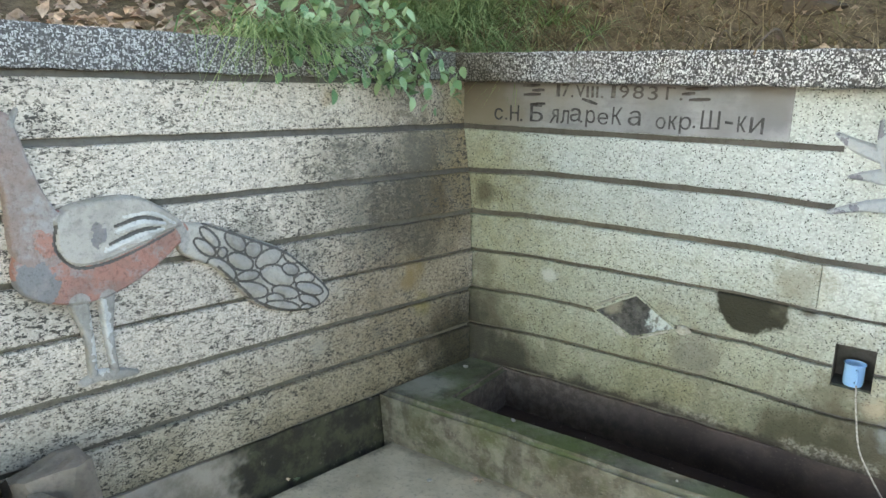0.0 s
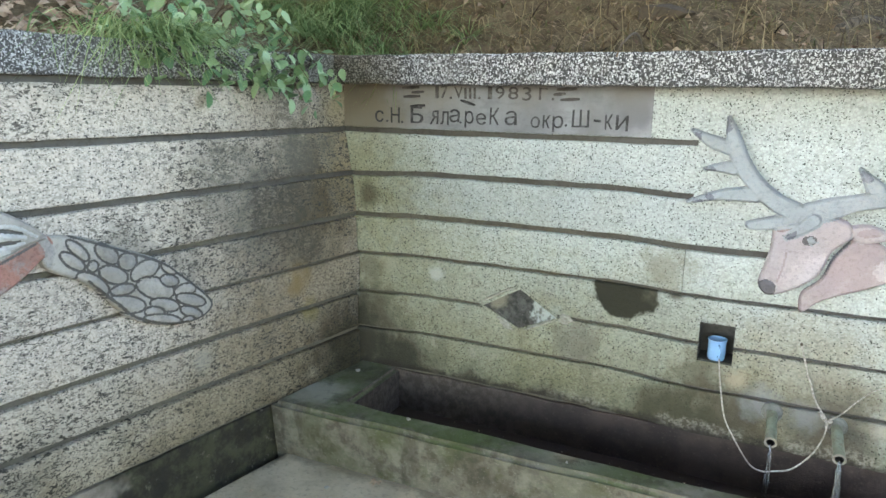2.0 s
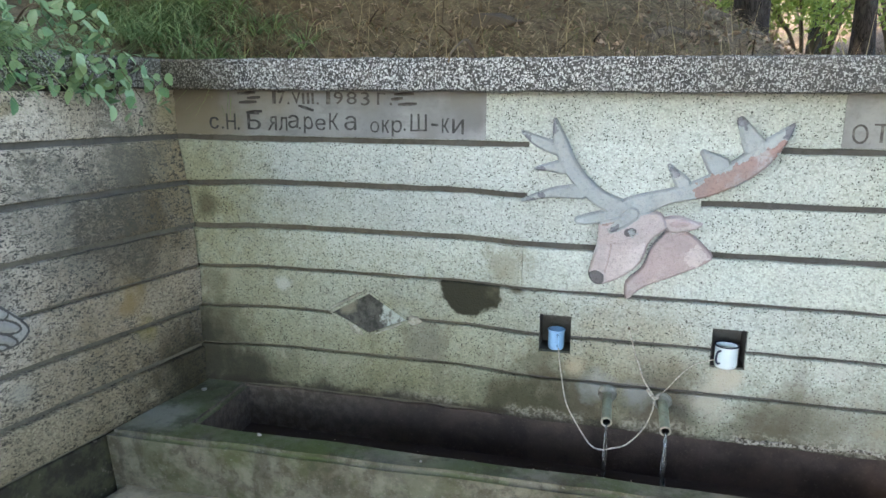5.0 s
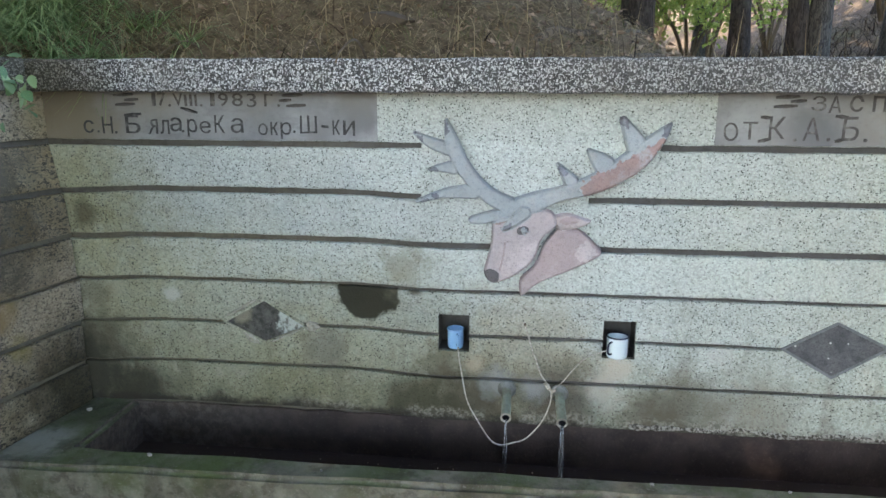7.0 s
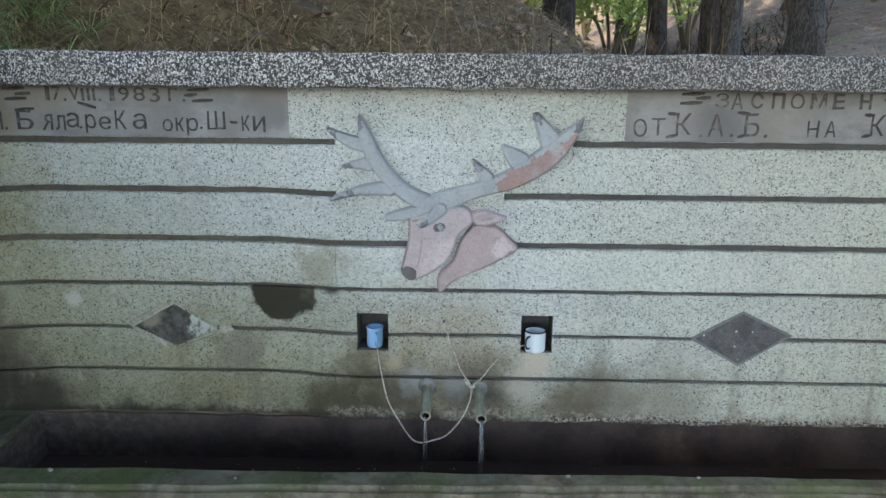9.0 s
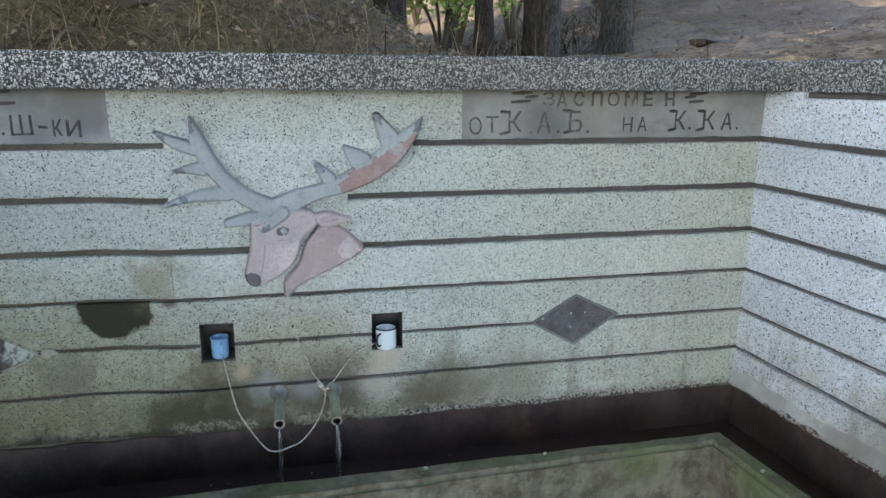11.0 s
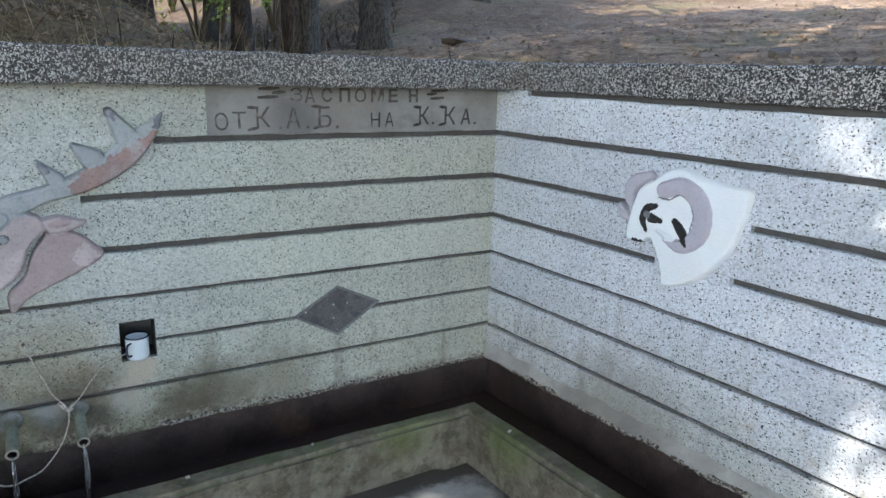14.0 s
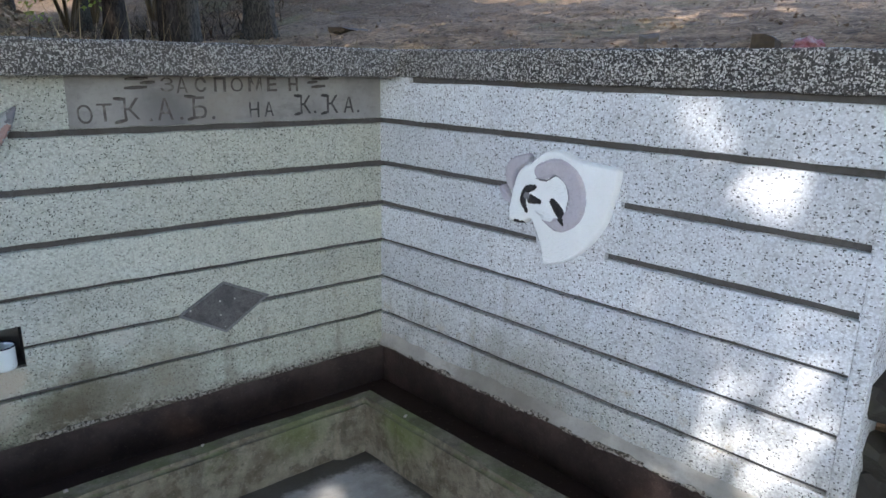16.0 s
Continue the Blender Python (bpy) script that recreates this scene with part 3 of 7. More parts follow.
def tube(bm, points, radius, sides=8, close=True):
    """A tube along points; radius is a number or a function of 0..1."""
    r_of = radius if callable(radius) else (lambda t: radius)
    rings, up = [], Vector((0.3, 0.2, 0.93))
    n = len(points)
    for i, p in enumerate(points):
        d = (Vector(points[min(i + 1, n - 1)]) - Vector(points[max(i - 1, 0)])).normalized()
        u = d.cross(up).normalized()
        up = u.cross(d)
        r = r_of(i / (n - 1))
        rings.append([bm.verts.new(Vector(p) + r * (math.cos(a) * u + math.sin(a) * up)) for a in (2 * math.pi * k / sides for k in range(sides))])
    for a, b in zip(rings, rings[1:]):
        for k in range(sides):
            bm.faces.new((a[k], a[(k + 1) % sides], b[(k + 1) % sides], b[k]))
    if close:
        bm.faces.new(rings[0][::-1])
        bm.faces.new(rings[-1])
    bmesh.ops.recalc_face_normals(bm, faces=bm.faces)
    return bm


def lathe(bm, profile, sides=24, m=None):
    """A body of revolution about z from (radius, height) pairs."""
    rings = []
    for r, z in profile:
        rings.append([bm.verts.new((r * math.cos(2 * math.pi * k / sides), r * math.sin(2 * math.pi * k / sides), z)) for k in range(sides)] if r > 1e-5 else [bm.verts.new((0, 0, z))])
    for a, b in zip(rings, rings[1:]):
        for k in range(sides):
            q = [a[k % len(a)], a[(k + 1) % len(a)], b[(k + 1) % len(b)], b[k % len(b)]]
            q = list(dict.fromkeys(q))
            if len(q) > 2:
                bm.faces.new(q)
    if m is not None:
        bmesh.ops.transform(bm, matrix=m, verts=bm.verts)
    bmesh.ops.recalc_face_normals(bm, faces=bm.faces)
    return bm


def strip(bm, m, s0, s1, z0, z1, proud=0.0, back=-0.03, r0=0.006, r1=0.006, jitter=0.0026, step=0.05):
    """A cast course with worn, slightly wavy edges, from s0 to s1 along a wall's axes m."""
    n = max(2, int((s1 - s0) / step))
    rings = []
    seed = Vector((z0 * 31, proud * 7, z1 * 17))
    for i in range(n + 1):
        s = s0 + (s1 - s0) * i / n
        w = [jitter * noise.noise(Vector((s * 9.0, k * 5.1, 0)) + seed) * 1.6 for k in range(3)]
        prof = [(back, z0 + w[0] * bool(r0))]
        prof += [(proud - r0, z0 + w[0]), (proud - 0.3 * r0, z0 + 0.3 * r0 + w[0]), (proud + w[2] * 0.4, z0 + r0 + w[0])] if r0 else [(proud + w[2] * 0.4, z0)]
        prof += [(proud + w[2] * 0.4, z1 - r1 + w[1]), (proud - 0.3 * r1, z1 - 0.3 * r1 + w[1]), (proud - r1, z1 + w[1])] if r1 else [(proud + w[2] * 0.4, z1)]
        prof += [(back, z1 + w[1] * bool(r1))]
        rings.append([bm.verts.new(m @ Vector((s, a, b))) for a, b in prof])
    k = len(rings[0])
    for a, b in zip(rings, rings[1:]):
        for j in range(k):
            bm.faces.new((a[j], a[(j + 1) % k], b[(j + 1) % k], b[j]))
    bm.faces.new(rings[0][::-1])
    bm.faces.new(rings[-1])
    bmesh.ops.recalc_face_normals(bm, faces=bm.faces)
    return bm


def prism(bm, outline, z0, z1, bevel=0.0, step=0.08, jitter=0.004):
    """A block over an outline in the plan, its long sides slightly uneven and its upper edges rounded."""
    pts = []
    for a, b in zip(outline, outline[1:] + outline[:1]):
        a, b = Vector(a), Vector(b)
        n = max(1, int((b - a).length / step))
        for i in range(n):
            p = a.lerp(b, i / n)
            pts.append(p + jitter * Vector((noise.noise(Vector((p.x * 6, p.y * 6, 1))), noise.noise(Vector((p.x * 6, p.y * 6, 9))))))
    top = [bm.verts.new((p.x, p.y, z1 + jitter * noise.noise(Vector((p.x * 4, p.y * 4, 3))))) for p in pts]
    low = [bm.verts.new((p.x, p.y, z0)) for p in pts]
    bm.faces.new(top)
    bm.faces.new(low[::-1])
    n = len(pts)
    for i in range(n):
        bm.faces.new((top[i], low[i], low[(i + 1) % n], top[(i + 1) % n]))
    bmesh.ops.recalc_face_normals(bm, faces=bm.faces)
    if bevel:
        es = [e for e in bm.edges if e.verts[0] in set(top) and e.verts[1] in set(top)]
        bmesh.ops.bevel(bm, geom=es, offset=bevel, segments=3, affect="EDGES")
    return bm


# ---- relief figures: a silhouette drawn with round strokes and outlines, raised from a wall ----
def stroke(*pts):
    """A tapered brush line through (x, z, radius)."""
    fine = []
    p = [Vector(q) for q in pts]
    fine = catmull(p, 5) if len(p) > 2 else [p[0].lerp(p[1], k / 5) for k in range(6)]
    return ("stroke", [tuple(q) for q in fine])


def outline(*pts, r=0.0):
    return ("outline", [tuple(q[:2]) for q in catmull([Vector((*q, 0)) for q in (*pts, pts[0])], 5)[:-1]], r)


def oval(x, z, a, b, turn=0.0):
    return ("oval", x, z, a, b, radians(turn))


def distance(shape, X, Z):
    """Signed distance (about) from the points X, Z to a shape: negative inside."""
    if shape[0] == "stroke":
        d = np.full(X.shape, 9.0)
        for (ax, az, ar), (bx, bz, br) in zip(shape[1], shape[1][1:]):
            vx, vz = bx - ax, bz - az
            t = np.clip(((X - ax) * vx + (Z - az) * vz) / max(vx * vx + vz * vz, 1e-9), 0, 1)
            d = np.minimum(d, np.hypot(X - ax - t * vx, Z - az - t * vz) - (ar + t * (br - ar)))
        return d
    if shape[0] == "oval":
        _, x, z, a, b, w = shape
        u, v = (X - x) * math.cos(w) + (Z - z) * math.sin(w), (Z - z) * math.cos(w) - (X - x) * math.sin(w)
        return (np.hypot(u / a, v / b) - 1) * min(a, b)
    pts, r = shape[1], shape[2]
    d, inside = np.full(X.shape, 9.0), np.zeros(X.shape, bool)
    for (ax, az), (bx, bz) in zip(pts, pts[1:] + pts[:1]):
        vx, vz = bx - ax, bz - az
        t = np.clip(((X - ax) * vx + (Z - az) * vz) / max(vx * vx + vz * vz, 1e-9), 0, 1)
        d = np.minimum(d, np.hypot(X - ax - t * vx, Z - az - t * vz))
        cross = ((az > Z) != (bz > Z)) & (X < (bx - ax) * (Z - az) / (bz - az + 1e-12) + ax)
        inside ^= cross
    return np.where(inside, -d, d) - r


def relief(name, m, layers, span, materials, label, category, grid=0.006, edge=0.012):
    """One plain mesh: layers of (shape, height, material); higher layers lie on the lower ones."""
    x0, x1, z0, z1 = span
    xs, zs = np.arange(x0, x1 + grid, grid), np.arange(z0, z1 + grid, grid)
    X, Z = np.meshgrid(xs, zs)

    def field(X, Z):
        return np.array([distance(s, X, Z) for s, h, k in layers])

    D = field(X, Z)
    body = np.array([h > 0.011 for s, h, k in layers])
    whole = D[body].min(axis=0)
    e = grid * 0.1
    gx = (field(X + e, Z)[body].min(axis=0) - whole) / e
    gz = (field(X, Z + e)[body].min(axis=0) - whole) / e
    cell = (whole[:-1, :-1] + whole[1:, :-1] + whole[:-1, 1:] + whole[1:, 1:]) / 4 < 0
    rim = np.zeros(X.shape, bool)
    pad = np.pad(cell, 1)
    full = pad[:-1, :-1] & pad[1:, :-1] & pad[:-1, 1:] & pad[1:, 1:]
    used = pad[:-1, :-1] | pad[1:, :-1] | pad[:-1, 1:] | pad[1:, 1:]
    rim = used & ~full
    shift = np.clip(whole, -1.2 * grid, 1.2 * grid)
    XS, ZS = np.where(rim, X - gx * shift, X), np.where(rim, Z - gz * shift, Z)
    D = field(XS, ZS)
    H = np.zeros(X.shape)
    for (s, h, k), d in zip(layers, D):
        t = np.clip(-d / edge, 0, 1)
        rise = h * np.sqrt(np.clip(1 - (1 - t) ** 2, 0, 1))
        H = np.where(d < 0, np.maximum(H, rise) if h > 0.011 else H + h * t, H)
    H = np.where(rim, 0.35 * H, H)
    top = np.zeros((X.shape[0] - 1, X.shape[1] - 1), int)
    C = 0.25 * (D[:, :-1, :-1] + D[:, 1:, :-1] + D[:, :-1, 1:] + D[:, 1:, 1:])
    # thin coats of paint end raggedly
    xc, zc = 0.5 * (xs[1:] + xs[:-1]), 0.5 * (zs[1:] + zs[:-1])
    rag = np.array([[noise.noise(Vector((x * 28, z * 28, 4))) + 0.7 * noise.noise(Vector((x * 75, z * 75, 8))) for x in xc] for z in zc])
    for (s, h, k), d in zip(layers, C):
        top = np.where(d + (0.016 * rag if 0 < h <= 0.0045 else 0) < 0, k, top)
    bm = bmesh.new()
    ids = {}
    for j, i in zip(*np.nonzero(used)):
        ids[j, i] = bm.verts.new(m @ Vector((XS[j, i], H[j, i] + 0.003, ZS[j, i])))
    for j, i in zip(*np.nonzero(cell)):
        f = bm.faces.new((ids[j, i], ids[j, i + 1], ids[j + 1, i + 1], ids[j + 1, i]))
        f.material_index = int(top[j, i])
        f.smooth = True
    edges = [e for e in bm.edges if e.is_boundary]
    out = bmesh.ops.extrude_edge_only(bm, edges=edges)
    away = -(m.to_3x3() @ Vector((0, 1, 0)))
    for v in out["geom"]:
        if isinstance(v, bmesh.types.BMVert):
            v.co += away * 0.02
    bmesh.ops.recalc_face_normals(bm, faces=bm.faces)
    return solid(name, bm, materials, label, category)


# ---- ground, one sheet to the horizon ----
def smooth(a, b, v):
    t = np.clip((v - a) / (b - a), 0, 1)
    return t * t * (3 - 2 * t)


def terrain(x, y):
    """The height of the hillside: a court cut into it, a steep bank behind the left corner, a gentle rise elsewhere."""
    xl, xr = 0.1438 * y - 0.17, L - 0.0987 * y + 0.17
    back = np.maximum(y - 0.17, 0)
    side_l, side_r = np.maximum(xl - x, 0), np.maximum(x - xr, 0)
    away = np.maximum(np.maximum(back, side_l), side_r)
    raised = smooth(0.0, 0.10, away)
    fade = smooth(-4.4, -2.6, y)
    h = 1.72 + 0.03 * back + 0.13 * np.minimum(side_r, 14) + 0.10 * np.minimum(side_l, 8)
    h = h + 0.62 * np.maximum(3.35 - x - 0.10 * back, 0) ** 0.9 * smooth(0.10, 2.0, back) * smooth(-9, -3, x + 0.0 * y)
    h = h + 0.10 * np.maximum(back - 4.0, 0) * smooth(4.5, 8.5, x) + 0.09 * np.maximum(back - 9, 0)
    h = h + 0.45 * np.minimum(side_l, 3.5) * smooth(-2.6, 0.4, y)
    return np.where(raised > 0, raised * (h * fade - 0.06) - 0.06 * (1 - raised), -0.06)


def height(x, y):
    bumps = 0.06 * noise.noise(Vector((x * 1.3, y * 1.3, 0))) + 0.040 * noise.noise(Vector((x * 4, y * 4, 3))) + 0.018 * noise.noise(Vector((x * 9, y * 9, 6)))
    h = float(terrain(np.array(float(x)), np.array(float(y))))
    return h + bumps * min(1, max(0.0, (h - 1.3) * 2)) * min(1, max(0.15, (abs(y) if y > 0 else 1) * 0.6))


def litter_ground():
    k = Mat("needle_litter_soil", 0.95, spec=0.15)
    a, b, c = k.noise(1.1, 5, 0.6), k.noise(26.0, 5, 0.75, dist=0.6), k.noise(110.0, 2, 0.7)
    col = k.mix(k.ramp_range(a, 0.3, 0.7, 0.0, 1.0), (0.15, 0.10, 0.062), (0.31, 0.225, 0.145))
    col = k.mix(k.ramp_range(k.xyz()[0], 1.6, 3.6, 0.6, 0.0), col, (0.125, 0.108, 0.062))
    col = k.mix(k.math("MULTIPLY", k.ramp_range(k.xyz()[0], 3.6, 5.0, 0.0, 0.75), k.ramp_range(k.xyz()[1], 1.0, 4.5, 1.0, 0.0)), col, k.mix(k.ramp_range(k.noise(2.6, 6, 0.7), 0.38, 0.62, 0.0, 1.0), (0.17, 0.102, 0.056), (0.47, 0.325, 0.195)))
    # darker far back: the wood's shade painted into the soil
    col = k.mix(k.ramp_range(k.xyz()[1], 3.0, 6.0, 0.0, 0.6), col, (0.10, 0.068, 0.042))
    col = k.mix(k.ramp_range(b, 0.42, 0.7, 0.0, 0.75), col, (0.04, 0.03, 0.019))
    col = k.mix(k.ramp_range(c, 0.58, 0.72, 0.0, 0.7), col, (0.36, 0.28, 0.17))
    col = k.mix(k.ramp_range(k.noise(0.7, 3), 0.55, 0.7, 0.0, 0.5), col, (0.12, 0.12, 0.05))
    col = k.mix(k.ramp_range(k.noise(6.5, 6, 0.75), 0.48, 0.66, 0.0, 0.6), col, (0.045, 0.032, 0.02))
    k.colour(col)
    k.bump(k.math("ADD", k.math("ADD", b, c), k.math("MULTIPLY", k.noise(9.0, 5, 0.7), 1.4)), 0.7, 0.02)
    return k.m


M_SOIL = litter_ground()


def axis(fine0, fine1, step, far):
    mid = np.arange(fine0, fine1, step)
    out = np.geomspace(step, far, 26)
    return np.concatenate([fine0 - out[::-1], mid, fine1 + out])


def ground():
    xs, ys = axis(-3.5, 9.0, 0.09, 900), axis(-4.5, 7.0, 0.09, 900)
    bm = bmesh.new()
    vs = [[bm.verts.new((x, y, height(x, y))) for x in xs] for y in ys]
    for r0, r1 in zip(vs, vs[1:]):
        for a, b, c, d in zip(r0, r0[1:], r1[1:], r1):
            bm.faces.new((a, b, c, d)).smooth = True
    return solid("ground", bm, M_SOIL, "brown hillside soil under dry needles and litter", "ground", kind="structure")


ground()

# ---- court floor ----
bm = bmesh.new()
prism(bm, [(-0.55, -4.0), (4.6, -4.0), (4.27, -2.2), (4.0, -0.3), (0.0, -0.3)], -0.14, 0.0, 0.01, 0.2)
solid("floor", bm, M_FLOOR, "damp pale concrete floor with dark wet patches", "floor", kind="structure")

# ---- walls ----
TOP_GAP = 0.023
NICHES = ((1.631, 1.764), (2.322, 2.455))
NICHE_Z = (0.566, 0.730)
BASE_Z = 0.245


def fade(a, b, v):
    t = min(1.0, max(0.0, (v - a) / (b - a)))
    return t * t * (3 - 2 * t)


def rise_back(s, z):
    """The joints of the first cast section lie a little higher than the rest."""
    return 0.015 * fade(0.0, 0.40, s) * (1 - fade(1.25, 1.60, s)) * (1 - fade(1.26, 1.43, z)) * (1.0 + 0.4 * (1 - fade(0.4, 0.9, z)))


def lean_left(s, z):
    """The left wall leans back towards its top near the corner."""
    return (0.016 - 0.065 * min(1.25, (max(0.0, z - 0.75) / 0.64) ** 2)) * (1 - fade(0.05, 0.85, s))


def warp(bm, m, how):
    back = m.inverted()
    for v in bm.verts:
        q = back @ v.co
        if how == "rise":
            q.z += rise_back(q.x, q.z)
        else:
            q.y += lean_left(q.x, q.z)
        v.co = m @ q


def wall_thing(name, label):
    return tagged(new(name), label, "wall", kind="structure")


def bands(low=TOP_GAP):
    """Lower and upper edge of each course, from the top down; the lowest joints are silted up to a gap of their own."""
    edges = (CAP0, *GROOVES, BASE_Z)
    return [(lo + (0.002 if i < 6 else 0), hi - (low if i > 4 else 0.6 * TOP_GAP if i == 4 else TOP_GAP)) for i, (hi, lo) in enumerate(zip(edges, edges[1:]))]


def course(wall, m, s0, s1, z0, z1, mat, **kw):
    bm = bmesh.new()
    strip(bm, m, s0, s1, z0, z1, **kw)
    if m is FB:
        warp(bm, m, "rise")
    elif m is FL:
        warp(bm, m, "lean")
    return part("course", bm, mat, wall)


def infill(wall, m, s0, s1, z, mat):
    """A stretch in which the joint is filled flush."""
    bm = bmesh.new()
    strip(bm, m, s0, s1, z - TOP_GAP - 0.008, z + 0.010, proud=0.0012, r0=0.002, r1=0.002, jitter=0.0005)
    part("filled_joint", bm, mat, wall)


wall_back = wall_thing("wall_back", "pale chip-faced concrete back wall with horizontal grooves")
bm = bmesh.new()
box(bm, (-0.35, -0.34, -0.3), (L + 0.35, -0.14, CAP0), FB)
for lo, hi in ((-0.3, NICHE_Z[0]), (NICHE_Z[1], CAP0)):
    box(bm, (-0.10, -0.14, lo), (L + 0.03, -0.024, hi), FB)
for a, b in ((-0.10, NICHES[0][0]), (NICHES[0][1], NICHES[1][0]), (NICHES[1][1], L + 0.03)):
    box(bm, (a, -0.14, NICHE_Z[0]), (b, -0.024, NICHE_Z[1]), FB)
part("core", bm, M_GROOVE, wall_back)
E0, E1 = -0.095, L + 0.028
for i, (z0, z1) in enumerate(bands(0.012)):
    if i == 0:
        course(wall_back, FB, E0, E1, z0, CAP0, M_BACK, r1=0)
    elif i == 4:
        course(wall_back, FB, E0, E1, NICHE_Z[1], z1, M_BACK, r0=0)
        for a, b in ((E0, NICHES[0][0]), (NICHES[0][1], NICHES[1][0]), (NICHES[1][1], E1)):
            course(wall_back, FB, a, b, z0, NICHE_Z[1], M_BACK, r1=0)
    elif i == 5:
        course(wall_back, FB, E0, E1, z0, NICHE_Z[0], M_BACK, r1=0)
        for a, b in ((E0, NICHES[0][0]), (NICHES[0][1], NICHES[1][0]), (NICHES[1][1], E1)):
            course(wall_back, FB, a, b, NICHE_Z[0], z1, M_BACK, r0=0)
    elif i == 3:
        # two casts meet here
        course(wall_back, FB, E0, 1.548, z0, z1, M_BACK)
        course(wall_back, FB, 1.5505, E1, z0, z1, M_BACK, proud=0.002)
    else:
        course(wall_back, FB, E0, E1, z0, z1, M_BACK)
for s0, s1, z in ((1.56, 2.50, GROOVES[0]), (1.56, 2.235, GROOVES[1]), (1.86, 2.27, GROOVES[2])):
    infill(wall_back, FB, s0, s1, z, M_BACK)
bm = bmesh.new()
strip(bm, FB, E0, E1, -0.12, BASE_Z + 0.004, proud=-0.010, jitter=0.006, back=-0.024)
part("wet_base", bm, M_WET, wall_back, "black wet concrete below the water line")

wall_left = wall_thing("wall_left", "lichen-blackened chip-faced concrete wall with horizontal grooves")
LEN_L, LEN_R = 2.9, 2.235
bm = bmesh.new()
box(bm, (-0.02, -0.30, -0.3), (LEN_L, -0.12, CAP0), FL)
for z in (CAP0 - 0.02, *GROOVES, 0.22):
    strip(bm, FL, -0.02, LEN_L, z - 0.045, z + 0.02, proud=-0.026, back=-0.13, r0=0, r1=0, jitter=0.0)
warp(bm, FL, "lean")
part("core", bm, M_GROOVE, wall_left)
# the corner joint has opened a little, unevenly
for (z0, z1), gap in zip(bands(), (0.006, 0.016, 0.010, 0.019, 0.008, 0.022, 0.012)):
    course(wall_left, FL, gap, LEN_L, z0, z1, M_LEFT)
infill(wall_left, FL, 1.75, 1.815, GROOVES[3], M_LEFT)
bm = bmesh.new()
strip(bm, FL, 0.0, LEN_L, -0.1, BASE_Z - 0.018, proud=-0.012, jitter=0.003, back=-0.026)
part("base_course", bm, M_DAMP, wall_left, "dark damp base strip above the floor")

bm = bmesh.new()
strip(bm, FL, -0.02, 0.34, CAP0 - TOP_GAP - 0.01, CAP0, proud=0.0, r0=0, r1=0, jitter=0.0)
warp(bm, FL, "lean")
part("filled_joint", bm, M_LEFT, wall_left)

wall_right = wall_thing("wall_right", "pale chip-faced concrete side wall with horizontal grooves")
bm = bmesh.new()
box(bm, (-0.02, -0.30, -0.3), (LEN_R - 0.06, -0.026, CAP0), FR)
part("core", bm, M_GROOVE, wall_right)
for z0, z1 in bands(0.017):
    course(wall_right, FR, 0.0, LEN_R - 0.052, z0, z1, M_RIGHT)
bm = bmesh.new()
strip(bm, FR, 0.0, 0.21, CAP0 - TOP_GAP - 0.01, CAP0, proud=0.0005, r0=0, r1=0, jitter=0.0)
part("filled_joint", bm, M_RIGHT, wall_right)
for s0, s1, z in ((0.86, 1.375, GROOVES[1]), (1.00, 1.325, GROOVES[2])):
    infill(wall_right, FR, s0, s1, z, M_RIGHT)
bm = bmesh.new()
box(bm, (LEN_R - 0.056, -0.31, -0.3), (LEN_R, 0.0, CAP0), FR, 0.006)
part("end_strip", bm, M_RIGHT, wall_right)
bm = bmesh.new()
strip(bm, FR, 0.0, LEN_R, -0.12, BASE_Z + 0.012, proud=-0.014, jitter=0.006, back=-0.026)
part("wet_base", bm, M_WET, wall_right, "black wet concrete below the water line")


# ---- lime crust along the water line ----
k = Mat("lime_crust", 0.9, spec=0.2)
k.colour(k.mix(k.ramp_range(k.noise(70.0, 4, 0.7), 0.42, 0.58, 0.0, 1.0), (0.06, 0.052, 0.04), (0.34, 0.32, 0.275)))
k.bump(k.noise(90.0, 3, 0.7), 0.8, 0.006)
M_CRUST = k.m


def lime_crust(wall, m, s0, s1, seed):
    """A lumpy ridge that comes and goes along the wall."""
    n = int((s1 - s0) / 0.012)
    path, size = [], []
    for i in range(n + 1):
        s = s0 + (s1 - s0) * i / n
        v = Vector((s * 9, seed, 0))
        path.append(m @ Vector((s, 0.006 if m is FB else 0.018, BASE_Z + 0.022 + 0.012 * noise.noise(Vector((s * 5, seed, 7))))))
        size.append(max(0.002, 0.010 + 0.013 * noise.noise(v) + 0.007 * noise.noise(v * 4)))
    bm = bmesh.new()
    tube(bm, path, lambda t: size[min(n, int(round(t * n)))], 7)
    for v in bm.verts:
        v.co += 0.003 * noise.noise_vector(v.co * 90)
    part("lime_crust", bm, M_CRUST, wall, "pale crumbly lime crust along the water line", smooth=True)


